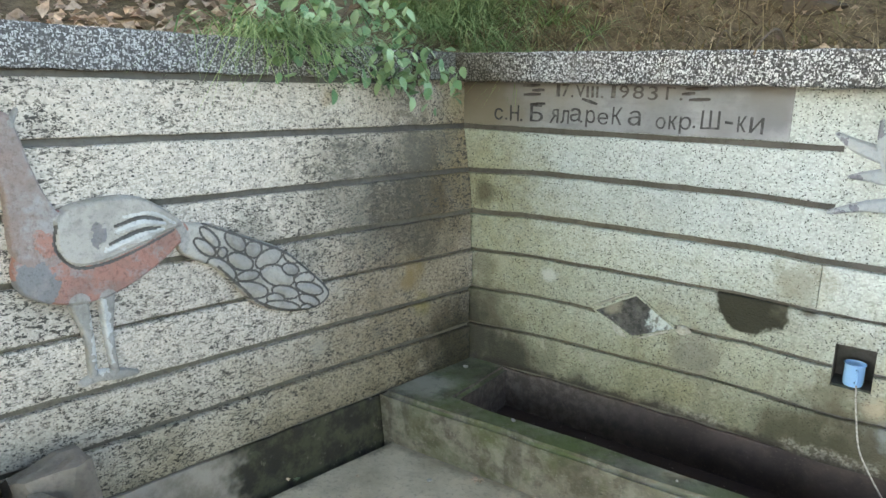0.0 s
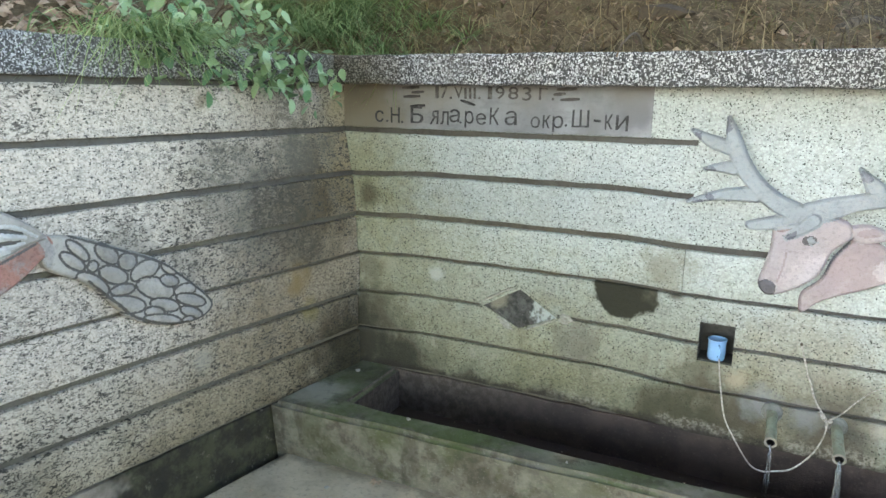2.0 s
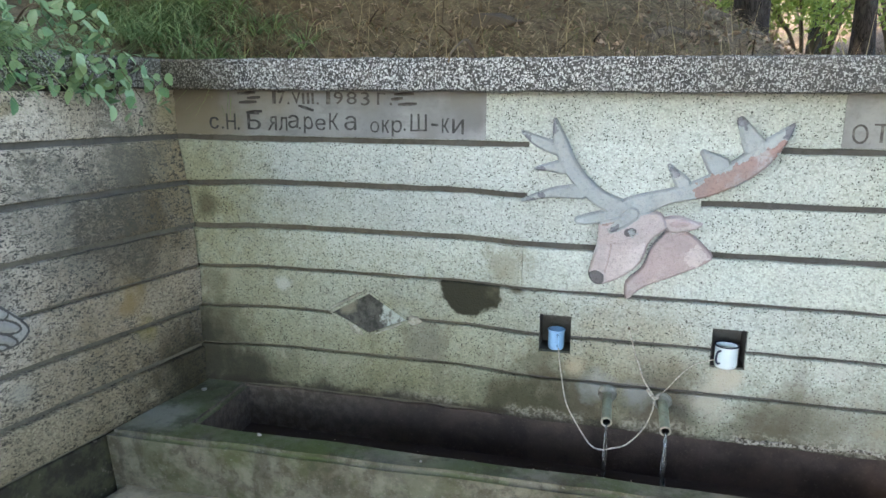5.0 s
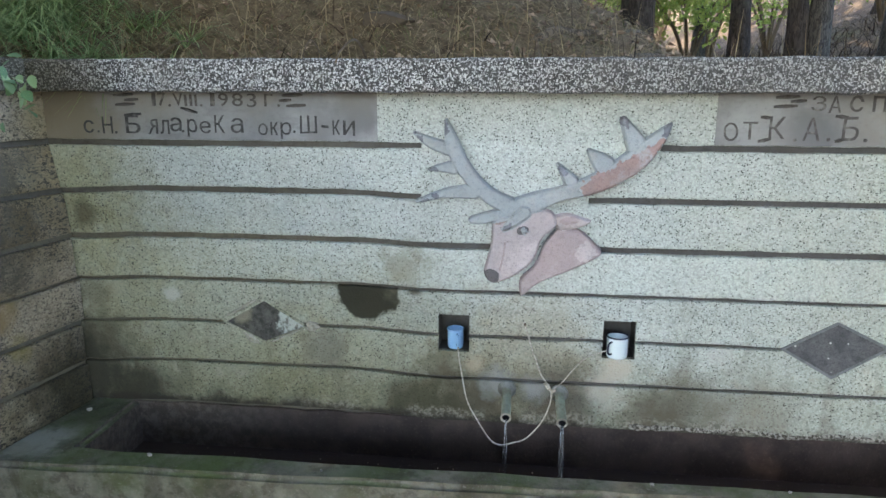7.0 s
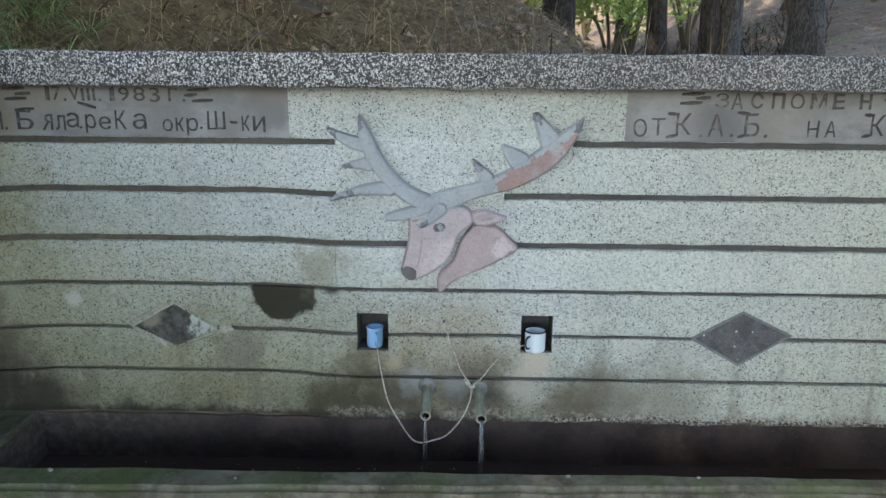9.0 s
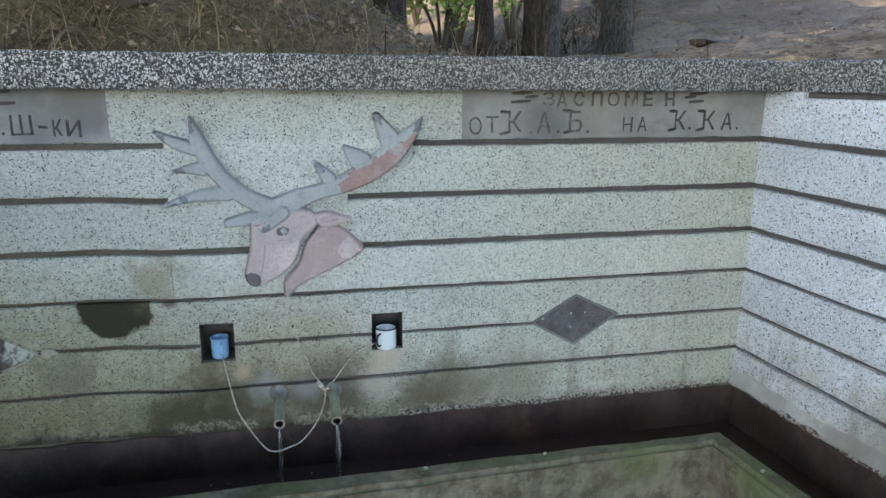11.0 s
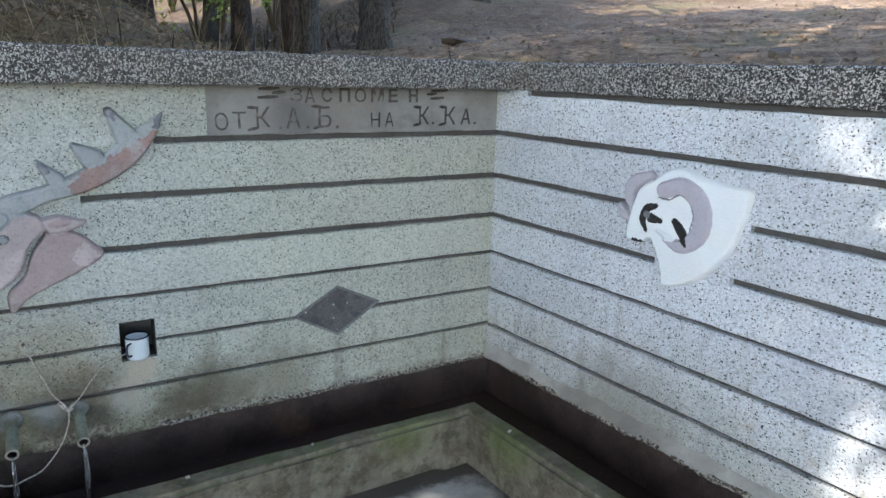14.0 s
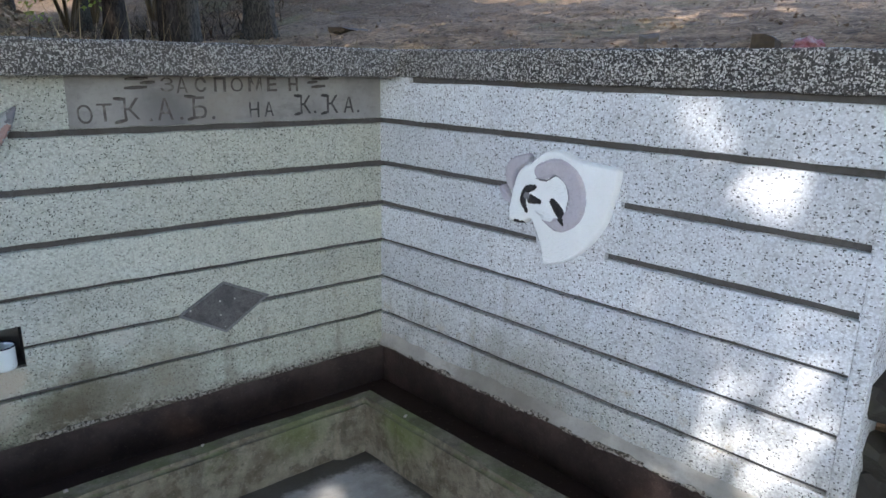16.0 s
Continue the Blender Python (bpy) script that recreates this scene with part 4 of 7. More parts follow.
def skirt(wall, m, s0, s1, flare, seed, mat):
    """A rubbed cement fillet at the foot of a wall, flaring out over the water, with a ragged edge."""
    n = int((s1 - s0) / 0.02)
    bm = bmesh.new()
    rings = []
    for i in range(n + 1):
        s = s0 + (s1 - s0) * i / n
        w = [noise.noise(Vector((s * f, seed, f))) for f in (3.0, 11.0, 34.0)]
        top, low = 0.330 + 0.022 * w[0] + 0.010 * w[1], BASE_Z + 0.018 + 0.006 * w[0] + 0.010 * w[1] + 0.007 * w[2]
        prof = ((-0.004, top + 0.004), (0.0012, top), (0.25 * flare + 0.002, 0.6 * top + 0.4 * low), (0.7 * flare, 0.25 * top + 0.75 * low), (flare * (1 + 0.3 * w[1]), low + 0.008), (flare * 0.8, low), (-0.020, low - 0.006))
        rings.append([bm.verts.new(m @ Vector((s, a, b))) for a, b in prof])
    for a, b in zip(rings, rings[1:]):
        for j in range(6):
            bm.faces.new((a[j], a[j + 1], b[j + 1], b[j]))
    bmesh.ops.recalc_face_normals(bm, faces=bm.faces)
    part("cement_fillet", bm, mat, wall, "rubbed grey cement fillet at the foot of the wall", smooth=True)


skirt(wall_right, FR, 0.01, LEN_R - 0.05, 0.026, 2, M_SKIRT)
skirt(wall_back, FB, 2.62, L - 0.004, 0.012, 8, M_BACK)
lime_crust(wall_right, FR, 0.25, 2.15, 3)
lime_crust(wall_back, FB, 2.45, 3.95, 5)


# ---- coping ----
def coping(name, m, s0, s1, proud):
    """Lengths of coarse-chip coping laid end to end."""
    top = tagged(new(name), "coarse black and white chip concrete coping on the wall", "coping", kind="structure")
    cuts = [s0, *np.arange(s0 + 1.36, s1 - 0.4, 1.36), s1]
    for a, b in zip(cuts, cuts[1:]):
        bm = bmesh.new()
        strip(bm, m, a, b - 0.0006, CAP0, CAP1, proud=proud, back=-0.36, r0=0.008, r1=0.012, jitter=0.004)
        part("coping_length", bm, M_CAP, top)


coping("trim_coping_back", FB, -0.04, L + 0.03, 0.16)
coping("trim_coping_left", FL, 0.162, LEN_L, 0.012)
coping("trim_coping_right", FR, 0.162, LEN_R + 0.01, 0.012)

# ---- trough and its water ----
bm = bmesh.new()
RIM = 0.258
prism(bm, [(-0.080, -0.60), (3.660, -0.49), (3.735, -1.45), (3.79, -2.25), (3.945, -2.25), (3.865, -1.54), (3.748, -0.405), (0.235, -0.432), (0.232, 0.02), (0.002, 0.02)], -0.1, RIM, 0.020, 0.05, 0.006)
for v in bm.verts:
    # the front leans back towards its foot
    if v.co.z < 0 and v.co.y < -0.45 and v.co.x < 3.55:
        v.co.y += 0.042
for f in bm.faces:
    # the inner sides stand wet
    if abs(f.normal.z) < 0.4 and f.normal.x + f.normal.y > 0.5:
        f.material_index = 1
for f in bm.faces:
    f.smooth = 0.1 < abs(f.normal.z) < 0.97
bmesh.ops.triangulate(bm, faces=[f for f in bm.faces if len(f.verts) > 4])
trough = thing("trough", Matrix.Identity(4), "mossy weathered concrete water trough along two walls", "trough")
ENDS = ((Vector((0.30, 0, 0)), Vector((1, 0, 0))), (Vector((3.66, -0.49, 0)), Vector((0.085, -0.088, 0))))
for nm, cuts in (("ledge", ((0, 1),)), ("front_wall", ((0, -1), (1, 1))), ("side_wall", ((1, -1),))):
    piece = bm.copy()
    for end, sign in cuts:
        at, no = ENDS[end]
        bmesh.ops.bisect_plane(piece, geom=piece.verts[:] + piece.edges[:] + piece.faces[:], plane_co=at, plane_no=no * sign, clear_outer=True)
    part(nm, piece, [M_TROUGH, M_WET], trough)
bm.free()


def water_material():
    k = Mat("dark_water", 0.12, spec=0.5)
    k.b.inputs["IOR"].default_value = 1.33
    k.colour(k.mix(k.ramp_range(k.noise(60.0, 2), 0.66, 0.72, 0.0, 0.6), (0.052, 0.036, 0.031), (0.12, 0.09, 0.07)))
    k.bump(k.noise(14.0, 3), 0.25, 0.01)
    return k.m


bm = bmesh.new()
prism(bm, [(0.2, -0.46), (3.70, -0.44), (3.90, -2.23), (4.29, -2.23), (4.09, 0.02), (0.2, 0.02)], -0.08, 0.045, 0.0, 0.3, 0.0)
solid("water", bm, water_material(), "still dark brown water standing low in the trough", "water", kind="structure")


# ---- plaster plaques with lettering ----
M_INK = paint("dark_letter_paint", (0.055, 0.054, 0.055), (0.20, 0.20, 0.20), 0.7, scale=30)
M_WORN = paint("worn_letter_paint", (0.095, 0.088, 0.082), (0.25, 0.235, 0.22), 0.8, scale=24)


def plaque(name, m, s0, s1, mat, label):
    bm = bmesh.new()
    strip(bm, m, s0, s1, GROOVES[0] + 0.004, CAP0 + 0.01, proud=0.0035, r0=0.002, r1=0, jitter=0.002)
    return solid(name, bm, mat, label, "plaque")


def glyph(text, m, s0, s1, z0, z1, owner, ink, depth=0.0022):
    """One hand-cut letter, fitted between s0 and s1 along the wall and between z0 and z1."""
    cu = bpy.data.curves.new("letter", "FONT")
    cu.resolution_u = 4
    cu.body, cu.size, cu.extrude, cu.offset = text, 1.0, 0.5, 0.022 if ink is M_WORN and text in "СПМЕН" else 0.0
    tmp = bpy.data.objects.new("letter", cu)
    scene.collection.objects.link(tmp)
    bpy.context.view_layer.update()
    me = bpy.data.meshes.new_from_object(tmp.evaluated_get(bpy.context.evaluated_depsgraph_get()))
    bpy.data.objects.remove(tmp)
    bpy.data.curves.remove(cu)
    co = np.array([v.co[:] for v in me.vertices])
    lo, hi = co.min(axis=0), co.max(axis=0)
    for v in me.vertices:
        u, w = (v.co.x - lo[0]) / (hi[0] - lo[0]), (v.co.y - lo[1]) / (hi[1] - lo[1])
        s, z = s0 + (s1 - s0) * u, z0 + (z1 - z0) * w
        q = Vector((s * 24, z * 24, 3))
        v.co = m @ Vector((s + 0.0035 * noise.noise(q), 0.0045 + depth * v.co.z, z + 0.0035 * noise.noise(q + Vector((7, 3, 1)))))
    me.materials.clear()
    me.materials.append(ink)
    ob = new("letter", me)
    ob.parent = owner


def dash(owner, m, s, z, length, tilt=0.0, ink=None):
    bm = bmesh.new()
    tube(bm, [m @ Vector((s + length * (k / 4 - 0.5), 0.004, z + tilt * (k / 4 - 0.5))) for k in range(5)], lambda t: 0.008 - 0.003 * abs(2 * t - 1), 6)
    part("painted_dash", bm, ink or M_INK, owner)


p1 = plaque("inscription_plaque", FB, -0.085, 1.380, M_PLASTER, "smooth grey plaster plaque with dark Cyrillic date and village")
for ch, s0, s1, z0, z1 in (("1", 0.425, 0.442, 1.592, 1.645), ("7", 0.452, 0.488, 1.592, 1.645), (".", 0.497, 0.507, 1.590, 1.600), ("V", 0.520, 0.560, 1.592, 1.645), ("I", 0.568, 0.578, 1.592, 1.640), ("I", 0.590, 0.600, 1.592, 1.640), ("I", 0.612, 0.622, 1.592, 1.640), (".", 0.635, 0.645, 1.590, 1.600),
                           ("1", 0.682, 0.700, 1.592, 1.645), ("9", 0.715, 0.757, 1.592, 1.645), ("8", 0.775, 0.820, 1.592, 1.645), ("3", 0.838, 0.878, 1.590, 1.645), ("г", 0.912, 0.948, 1.592, 1.642), (".", 0.966, 0.978, 1.590, 1.602)):
    glyph(ch, FB, s0, s1, z0, z1, p1, M_WORN)
for ch, s0, s1, z0, z1 in (("с", 0.107, 0.156, 1.478, 1.532), (".", 0.169, 0.179, 1.478, 1.488), ("Н", 0.194, 0.239, 1.476, 1.548), (".", 0.248, 0.259, 1.476, 1.487), ("Б", 0.298, 0.365, 1.478, 1.552), ("R", 0.442, 0.398, 1.478, 1.538), ("л", 0.453, 0.492, 1.477, 1.536), ("а", 0.497, 0.546, 1.488, 1.546), (".", 0.549, 0.559, 1.484, 1.494),
                           ("р", 0.572, 0.614, 1.466, 1.540), ("е", 0.628, 0.674, 1.482, 1.530), ("К", 0.692, 0.735, 1.484, 1.556), ("а", 0.762, 0.816, 1.484, 1.545), ("о", 0.880, 0.920, 1.478, 1.524), ("к", 0.932, 0.966, 1.478, 1.530), ("р", 0.976, 1.021, 1.462, 1.530), (".", 1.029, 1.039, 1.486, 1.497), ("Ш", 1.058, 1.130, 1.484, 1.556), ("-", 1.149, 1.179, 1.508, 1.519), ("к", 1.194, 1.227, 1.480, 1.540), ("и", 1.240, 1.289, 1.478, 1.538)):
    glyph(ch, FB, s0, s1, z0, z1, p1, M_INK)
for s, z, w in ((0.30, 1.637, 0.085), (0.335, 1.617, 0.06), (0.305, 1.598, 0.085), (1.03, 1.637, 0.085), (1.0, 1.617, 0.05), (1.045, 1.596, 0.08)):
    dash(p1, FB, s, z, w, 0.004, M_WORN)
dash(p1, FB, 0.585, 1.575, 0.07, -0.02)
dash(p1, FB, 0.335, 1.556, 0.075, 0.006, M_INK)
p2 = plaque("inscription_plaque", FB, 2.700, L - 0.004, M_PLASTER2, "smooth pale grey plaster plaque with dark Cyrillic dedication")
for ch, s0, s1, z0, z1 in (("З", 3.038, 3.090, 1.586, 1.642), ("А", 3.098, 3.146, 1.580, 1.642), ("С", 3.174, 3.220, 1.584, 1.642), ("П", 3.254, 3.303, 1.584, 1.642), ("О", 3.325, 3.376, 1.584, 1.642), ("М", 3.402, 3.462, 1.584, 1.643), ("Е", 3.487, 3.530, 1.584, 1.643), ("Н", 3.588, 3.634, 1.584, 1.643)):
    glyph(ch, FB, s0, s1, z0, z1, p2, M_WORN)
for ch, s0, s1, z0, z1, ink in (("О", 2.730, 2.782, 1.472, 1.542, M_WORN), ("Т", 2.798, 2.852, 1.476, 1.545, M_WORN), ("К", 2.894, 2.952, 1.480, 1.564, M_WORN), (".", 2.984, 2.997, 1.472, 1.486, M_WORN), ("А", 3.019, 3.078, 1.476, 1.562, M_WORN), (".", 3.105, 3.118, 1.474, 1.488, M_WORN), ("Б", 3.158, 3.216, 1.478, 1.566, M_WORN), (".", 3.236, 3.250, 1.473, 1.487, M_WORN),
                                ("Н", 3.400, 3.446, 1.476, 1.540, M_INK), ("А", 3.468, 3.512, 1.478, 1.540, M_INK), ("К", 3.642, 3.694, 1.484, 1.566, M_INK), (".", 3.708, 3.720, 1.483, 1.496, M_INK), ("К", 3.778, 3.836, 1.484, 1.566, M_INK), ("А", 3.866, 3.920, 1.482, 1.556, M_INK), (".", 3.939, 3.951, 1.482, 1.495, M_INK)):
    glyph(ch, FB, s0, s1, z0, z1, p2, ink)
# flourishes on the capitals
for s, z, w, tilt, ink in ((2.880, 1.561, 0.040, -0.004, M_WORN), (2.880, 1.476, 0.045, 0.010, M_WORN), (3.150, 1.566, 0.045, -0.004, M_WORN), (3.150, 1.478, 0.030, 0.008, M_WORN), (3.632, 1.563, 0.036, -0.003, M_INK), (3.630, 1.484, 0.036, 0.008, M_INK), (3.766, 1.563, 0.036, -0.003, M_INK), (3.764, 1.484, 0.036, 0.008, M_INK)):
    dash(p2, FB, s, z, w, tilt, ink)
for s, z, w in ((2.95, 1.637, 0.085), (2.99, 1.622, 0.055), (2.945, 1.603, 0.085), (3.745, 1.637, 0.085), (3.705, 1.622, 0.05), (3.735, 1.603, 0.07)):
    dash(p2, FB, s, z, w, 0.004, M_WORN)

# ---- relief figures ----
M_ANTLER = paint("grey_blue_paint", (0.37, 0.405, 0.415), (0.45, 0.455, 0.43), 0.6, mottle=0.4)
M_RUST = paint("worn_rust_paint", (0.36, 0.245, 0.22), (0.42, 0.41, 0.415), 0.9, scale=11)
M_FUR = paint("faded_pink_brown_paint", (0.50, 0.43, 0.425), (0.60, 0.55, 0.55), 0.9, scale=6, mottle=0.4)
M_NECK = paint("faded_brown_paint", (0.43, 0.345, 0.34), (0.55, 0.485, 0.48), 0.8, scale=6, mottle=0.4)
M_MUZZLE = paint("dark_grey_paint", (0.15, 0.14, 0.145), (0.25, 0.23, 0.23), 0.5)
M_WHITE = paint("white_paint", (0.86, 0.91, 0.92), (0.80, 0.84, 0.84), 0.25, mottle=0.05)
M_HORN = paint("lilac_grey_paint", (0.50, 0.49, 0.545), (0.60, 0.58, 0.62), 0.5, mottle=0.25)
M_BLACK = paint("black_paint", (0.02, 0.02, 0.022), (0.06, 0.06, 0.06), 0.5)
M_CEMENT = paint("bare_grey_cement", (0.345, 0.325, 0.285), (0.23, 0.215, 0.18), 0.8)
M_CEMENT2 = paint("pale_grey_cement", (0.415, 0.385, 0.33), (0.28, 0.258, 0.21), 0.8)
M_BRICK = paint("worn_brick_red_paint", (0.36, 0.175, 0.13), (0.30, 0.27, 0.24), 1.0, scale=15.0, mottle=0.75)

M_TIP = paint("dark_blue_grey_paint", (0.19, 0.20, 0.225), (0.36, 0.37, 0.39), 0.8, scale=16)
ANT = 0
stag_head = [
    (outline((2.111, 1.120), (2.201, 1.114), (2.270, 1.058), (2.296, 1.025), (2.273, 0.995), (2.172, 0.941), (2.070, 0.896), (2.031, 0.871), (1.990, 0.832), (1.972, 0.836), (1.973, 0.906), (2.030, 0.967), (2.060, 1.049)), 0.026, 2),
    (outline((1.852, 1.148), (1.952, 1.180), (2.035, 1.197), (2.094, 1.184), (2.117, 1.138), (2.100, 1.113), (2.055, 1.068), (2.029, 0.990), (1.977, 0.935), (1.908, 0.895), (1.855, 0.884), (1.822, 0.922), (1.834, 0.987), (1.850, 1.058)), 0.04, 1),
    (outline((2.094, 1.170), (2.154, 1.180), (2.222, 1.160), (2.249, 1.149), (2.212, 1.124), (2.122, 1.113)), 0.034, 1),
    (oval(2.162, 1.153, 0.040, 0.016, 8), 0.005, 2),
    (outline((1.820, 0.932), (1.850, 0.947), (1.885, 0.928), (1.878, 0.890), (1.846, 0.884), (1.822, 0.903)), 0.006, 3),
    (outline((1.884, 1.058), (1.964, 1.071), (2.037, 1.061), (2.029, 0.997), (1.977, 0.940), (1.908, 0.905), (1.887, 0.964)), 0.003, 5),
    (outline((2.181, 1.016), (2.232, 1.064), (2.283, 1.025), (2.257, 0.999), (2.205, 0.977)), 0.003, 5),
    (oval(1.909, 1.158, 0.046, 0.021, 12), 0.003, 4),
    (oval(1.977, 1.109, 0.025, 0.018, 10), 0.005, 3),
    (oval(1.987, 1.106, 0.012, 0.009, 0), 0.003, 0),
    (stroke((1.984, 0.925, 0.005), (2.030, 0.974, 0.005), (2.062, 1.054, 0.005), (2.104, 1.111, 0.005)), -0.01, 7),
    (stroke((1.907, 1.059, 0.003), (1.901, 1.000, 0.004), (1.887, 0.940, 0.003)), -0.005, 2),
]
stag_antlers = [
    (stroke((1.922, 1.205, 0.037), (1.849, 1.238, 0.035), (1.775, 1.303, 0.033), (1.721, 1.376, 0.033), (1.686, 1.458, 0.029), (1.662, 1.541, 0.009)), 0.036, ANT),
    (stroke((1.679, 1.427, 0.029), (1.603, 1.453, 0.024), (1.536, 1.490, 0.009)), 0.032, ANT),
    (stroke((1.696, 1.356, 0.031), (1.640, 1.353, 0.018), (1.590, 1.346, 0.007)), 0.03, ANT),
    (stroke((1.780, 1.262, 0.034), (1.656, 1.249, 0.021), (1.543, 1.214, 0.009)), 0.033, ANT),
    (stroke((1.918, 1.177, 0.027), (1.827, 1.153, 0.025), (1.772, 1.143, 0.018)), 0.034, ANT),
    (stroke((1.967, 1.205, 0.040), (2.041, 1.229, 0.040), (2.123, 1.257, 0.031), (2.229, 1.289, 0.038), (2.337, 1.344, 0.046), (2.421, 1.410, 0.046), (2.493, 1.485, 0.028), (2.533, 1.536, 0.006)), 0.036, ANT),
    (stroke((2.162, 1.307, 0.031), (2.109, 1.373, 0.009)), 0.032, ANT),
    (stroke((2.288, 1.374, 0.044), (2.229, 1.427, 0.013)), 0.032, ANT),
    (stroke((2.415, 1.441, 0.047), (2.354, 1.548, 0.017)), 0.032, ANT),
    (stroke((1.981, 1.182, 0.031), (1.936, 1.140, 0.023), (1.902, 1.112, 0.012)), 0.046, ANT),
    (stroke((2.229, 1.280, 0.034), (2.337, 1.335, 0.037), (2.426, 1.397, 0.033), (2.500, 1.467, 0.013)), 0.004, 4),
]
stag_tips = [
    (stroke((1.662, 1.537, 0.009), (1.662, 1.498, 0.013)), 0.002, 7),
    (stroke((1.538, 1.488, 0.009), (1.565, 1.471, 0.009)), 0.002, 7),
    (stroke((1.596, 1.346, 0.007), (1.624, 1.349, 0.009)), 0.002, 7),
    (stroke((1.548, 1.216, 0.009), (1.622, 1.238, 0.009)), 0.002, 7),
    (stroke((2.114, 1.368, 0.009), (2.128, 1.342, 0.013)), 0.002, 7),
    (stroke((2.354, 1.548, 0.015), (2.364, 1.523, 0.013)), 0.002, 7),
    (stroke((2.529, 1.532, 0.009), (2.507, 1.502, 0.015)), 0.002, 7),
    (stroke((1.902, 1.112, 0.009), (1.923, 1.126, 0.011)), 0.002, 7),
]
M_FURLIGHT = paint("pale_pink_paint", (0.60, 0.525, 0.52), (0.53, 0.445, 0.43), 0.7, scale=6)
relief("deer_head_relief", FB, stag_head + stag_antlers + stag_tips, (1.50, 2.60, 0.80, 1.60), [M_ANTLER, M_FUR, M_NECK, M_MUZZLE, M_RUST, M_FURLIGHT, M_BLACK, M_TIP], "painted cement stag head relief with grey antlers on the wall", "wall relief", 0.0036)

ram = [
    (stroke((0.948, 1.356, 0.020), (0.874, 1.319, 0.030), (0.861, 1.262, 0.026), (0.886, 1.214, 0.013)), 0.02, 1),
    (stroke((0.814, 1.219, 0.013), (0.841, 1.188, 0.021), (0.879, 1.169, 0.013)), 0.018, 1),
    (outline((0.874, 1.089), (0.867, 1.133), (0.885, 1.224), (0.913, 1.304), (0.977, 1.346), (1.047, 1.396), (1.112, 1.400), (1.189, 1.378), (1.286, 1.368), (1.362, 1.362), (1.371, 1.321), (1.350, 1.222), (1.325, 1.144), (1.263, 1.055), (1.183, 0.985), (1.067, 0.941), (1.044, 1.005), (1.009, 1.079), (0.983, 1.113), (0.939, 1.088)), 0.03, 0),
    (stroke((1.032, 1.314, 0.033), (1.111, 1.338, 0.035), (1.181, 1.301, 0.038), (1.208, 1.239, 0.038), (1.196, 1.168, 0.036), (1.130, 1.117, 0.028), (1.059, 1.130, 0.012)), 0.044, 1),
    (stroke((1.003, 1.249, 0.010), (0.965, 1.232, 0.017), (0.947, 1.187, 0.015), (0.968, 1.147, 0.008)), 0.005, 2),
    (stroke((0.986, 1.199, 0.020), (1.030, 1.195, 0.010)), 0.005, 2),
    (oval(0.968, 1.209, 0.015, 0.015, 0), 0.005, 3),
    (stroke((1.094, 1.204, 0.014), (1.127, 1.170, 0.021), (1.157, 1.125, 0.005)), 0.008, 2),
    (stroke((0.892, 1.084, 0.006), (0.949, 1.102, 0.005)), 0.004, 2),
    (stroke((1.021, 1.155, 0.007), (1.060, 1.144, 0.014), (1.096, 1.137, 0.010)), 0.01, 0),
    (stroke((1.010, 1.284, 0.003), (1.059, 1.282, 0.003), (1.104, 1.306, 0.003), (1.148, 1.283, 0.003), (1.168, 1.232, 0.003), (1.159, 1.180, 0.003)), -0.005, 3),
]
relief("ram_head_relief", FR, ram, (0.78, 1.42, 0.90, 1.44), [M_WHITE, M_HORN, M_BLACK, M_TIP], "white painted cement ram head relief with curled horn", "wall relief", 0.0036)

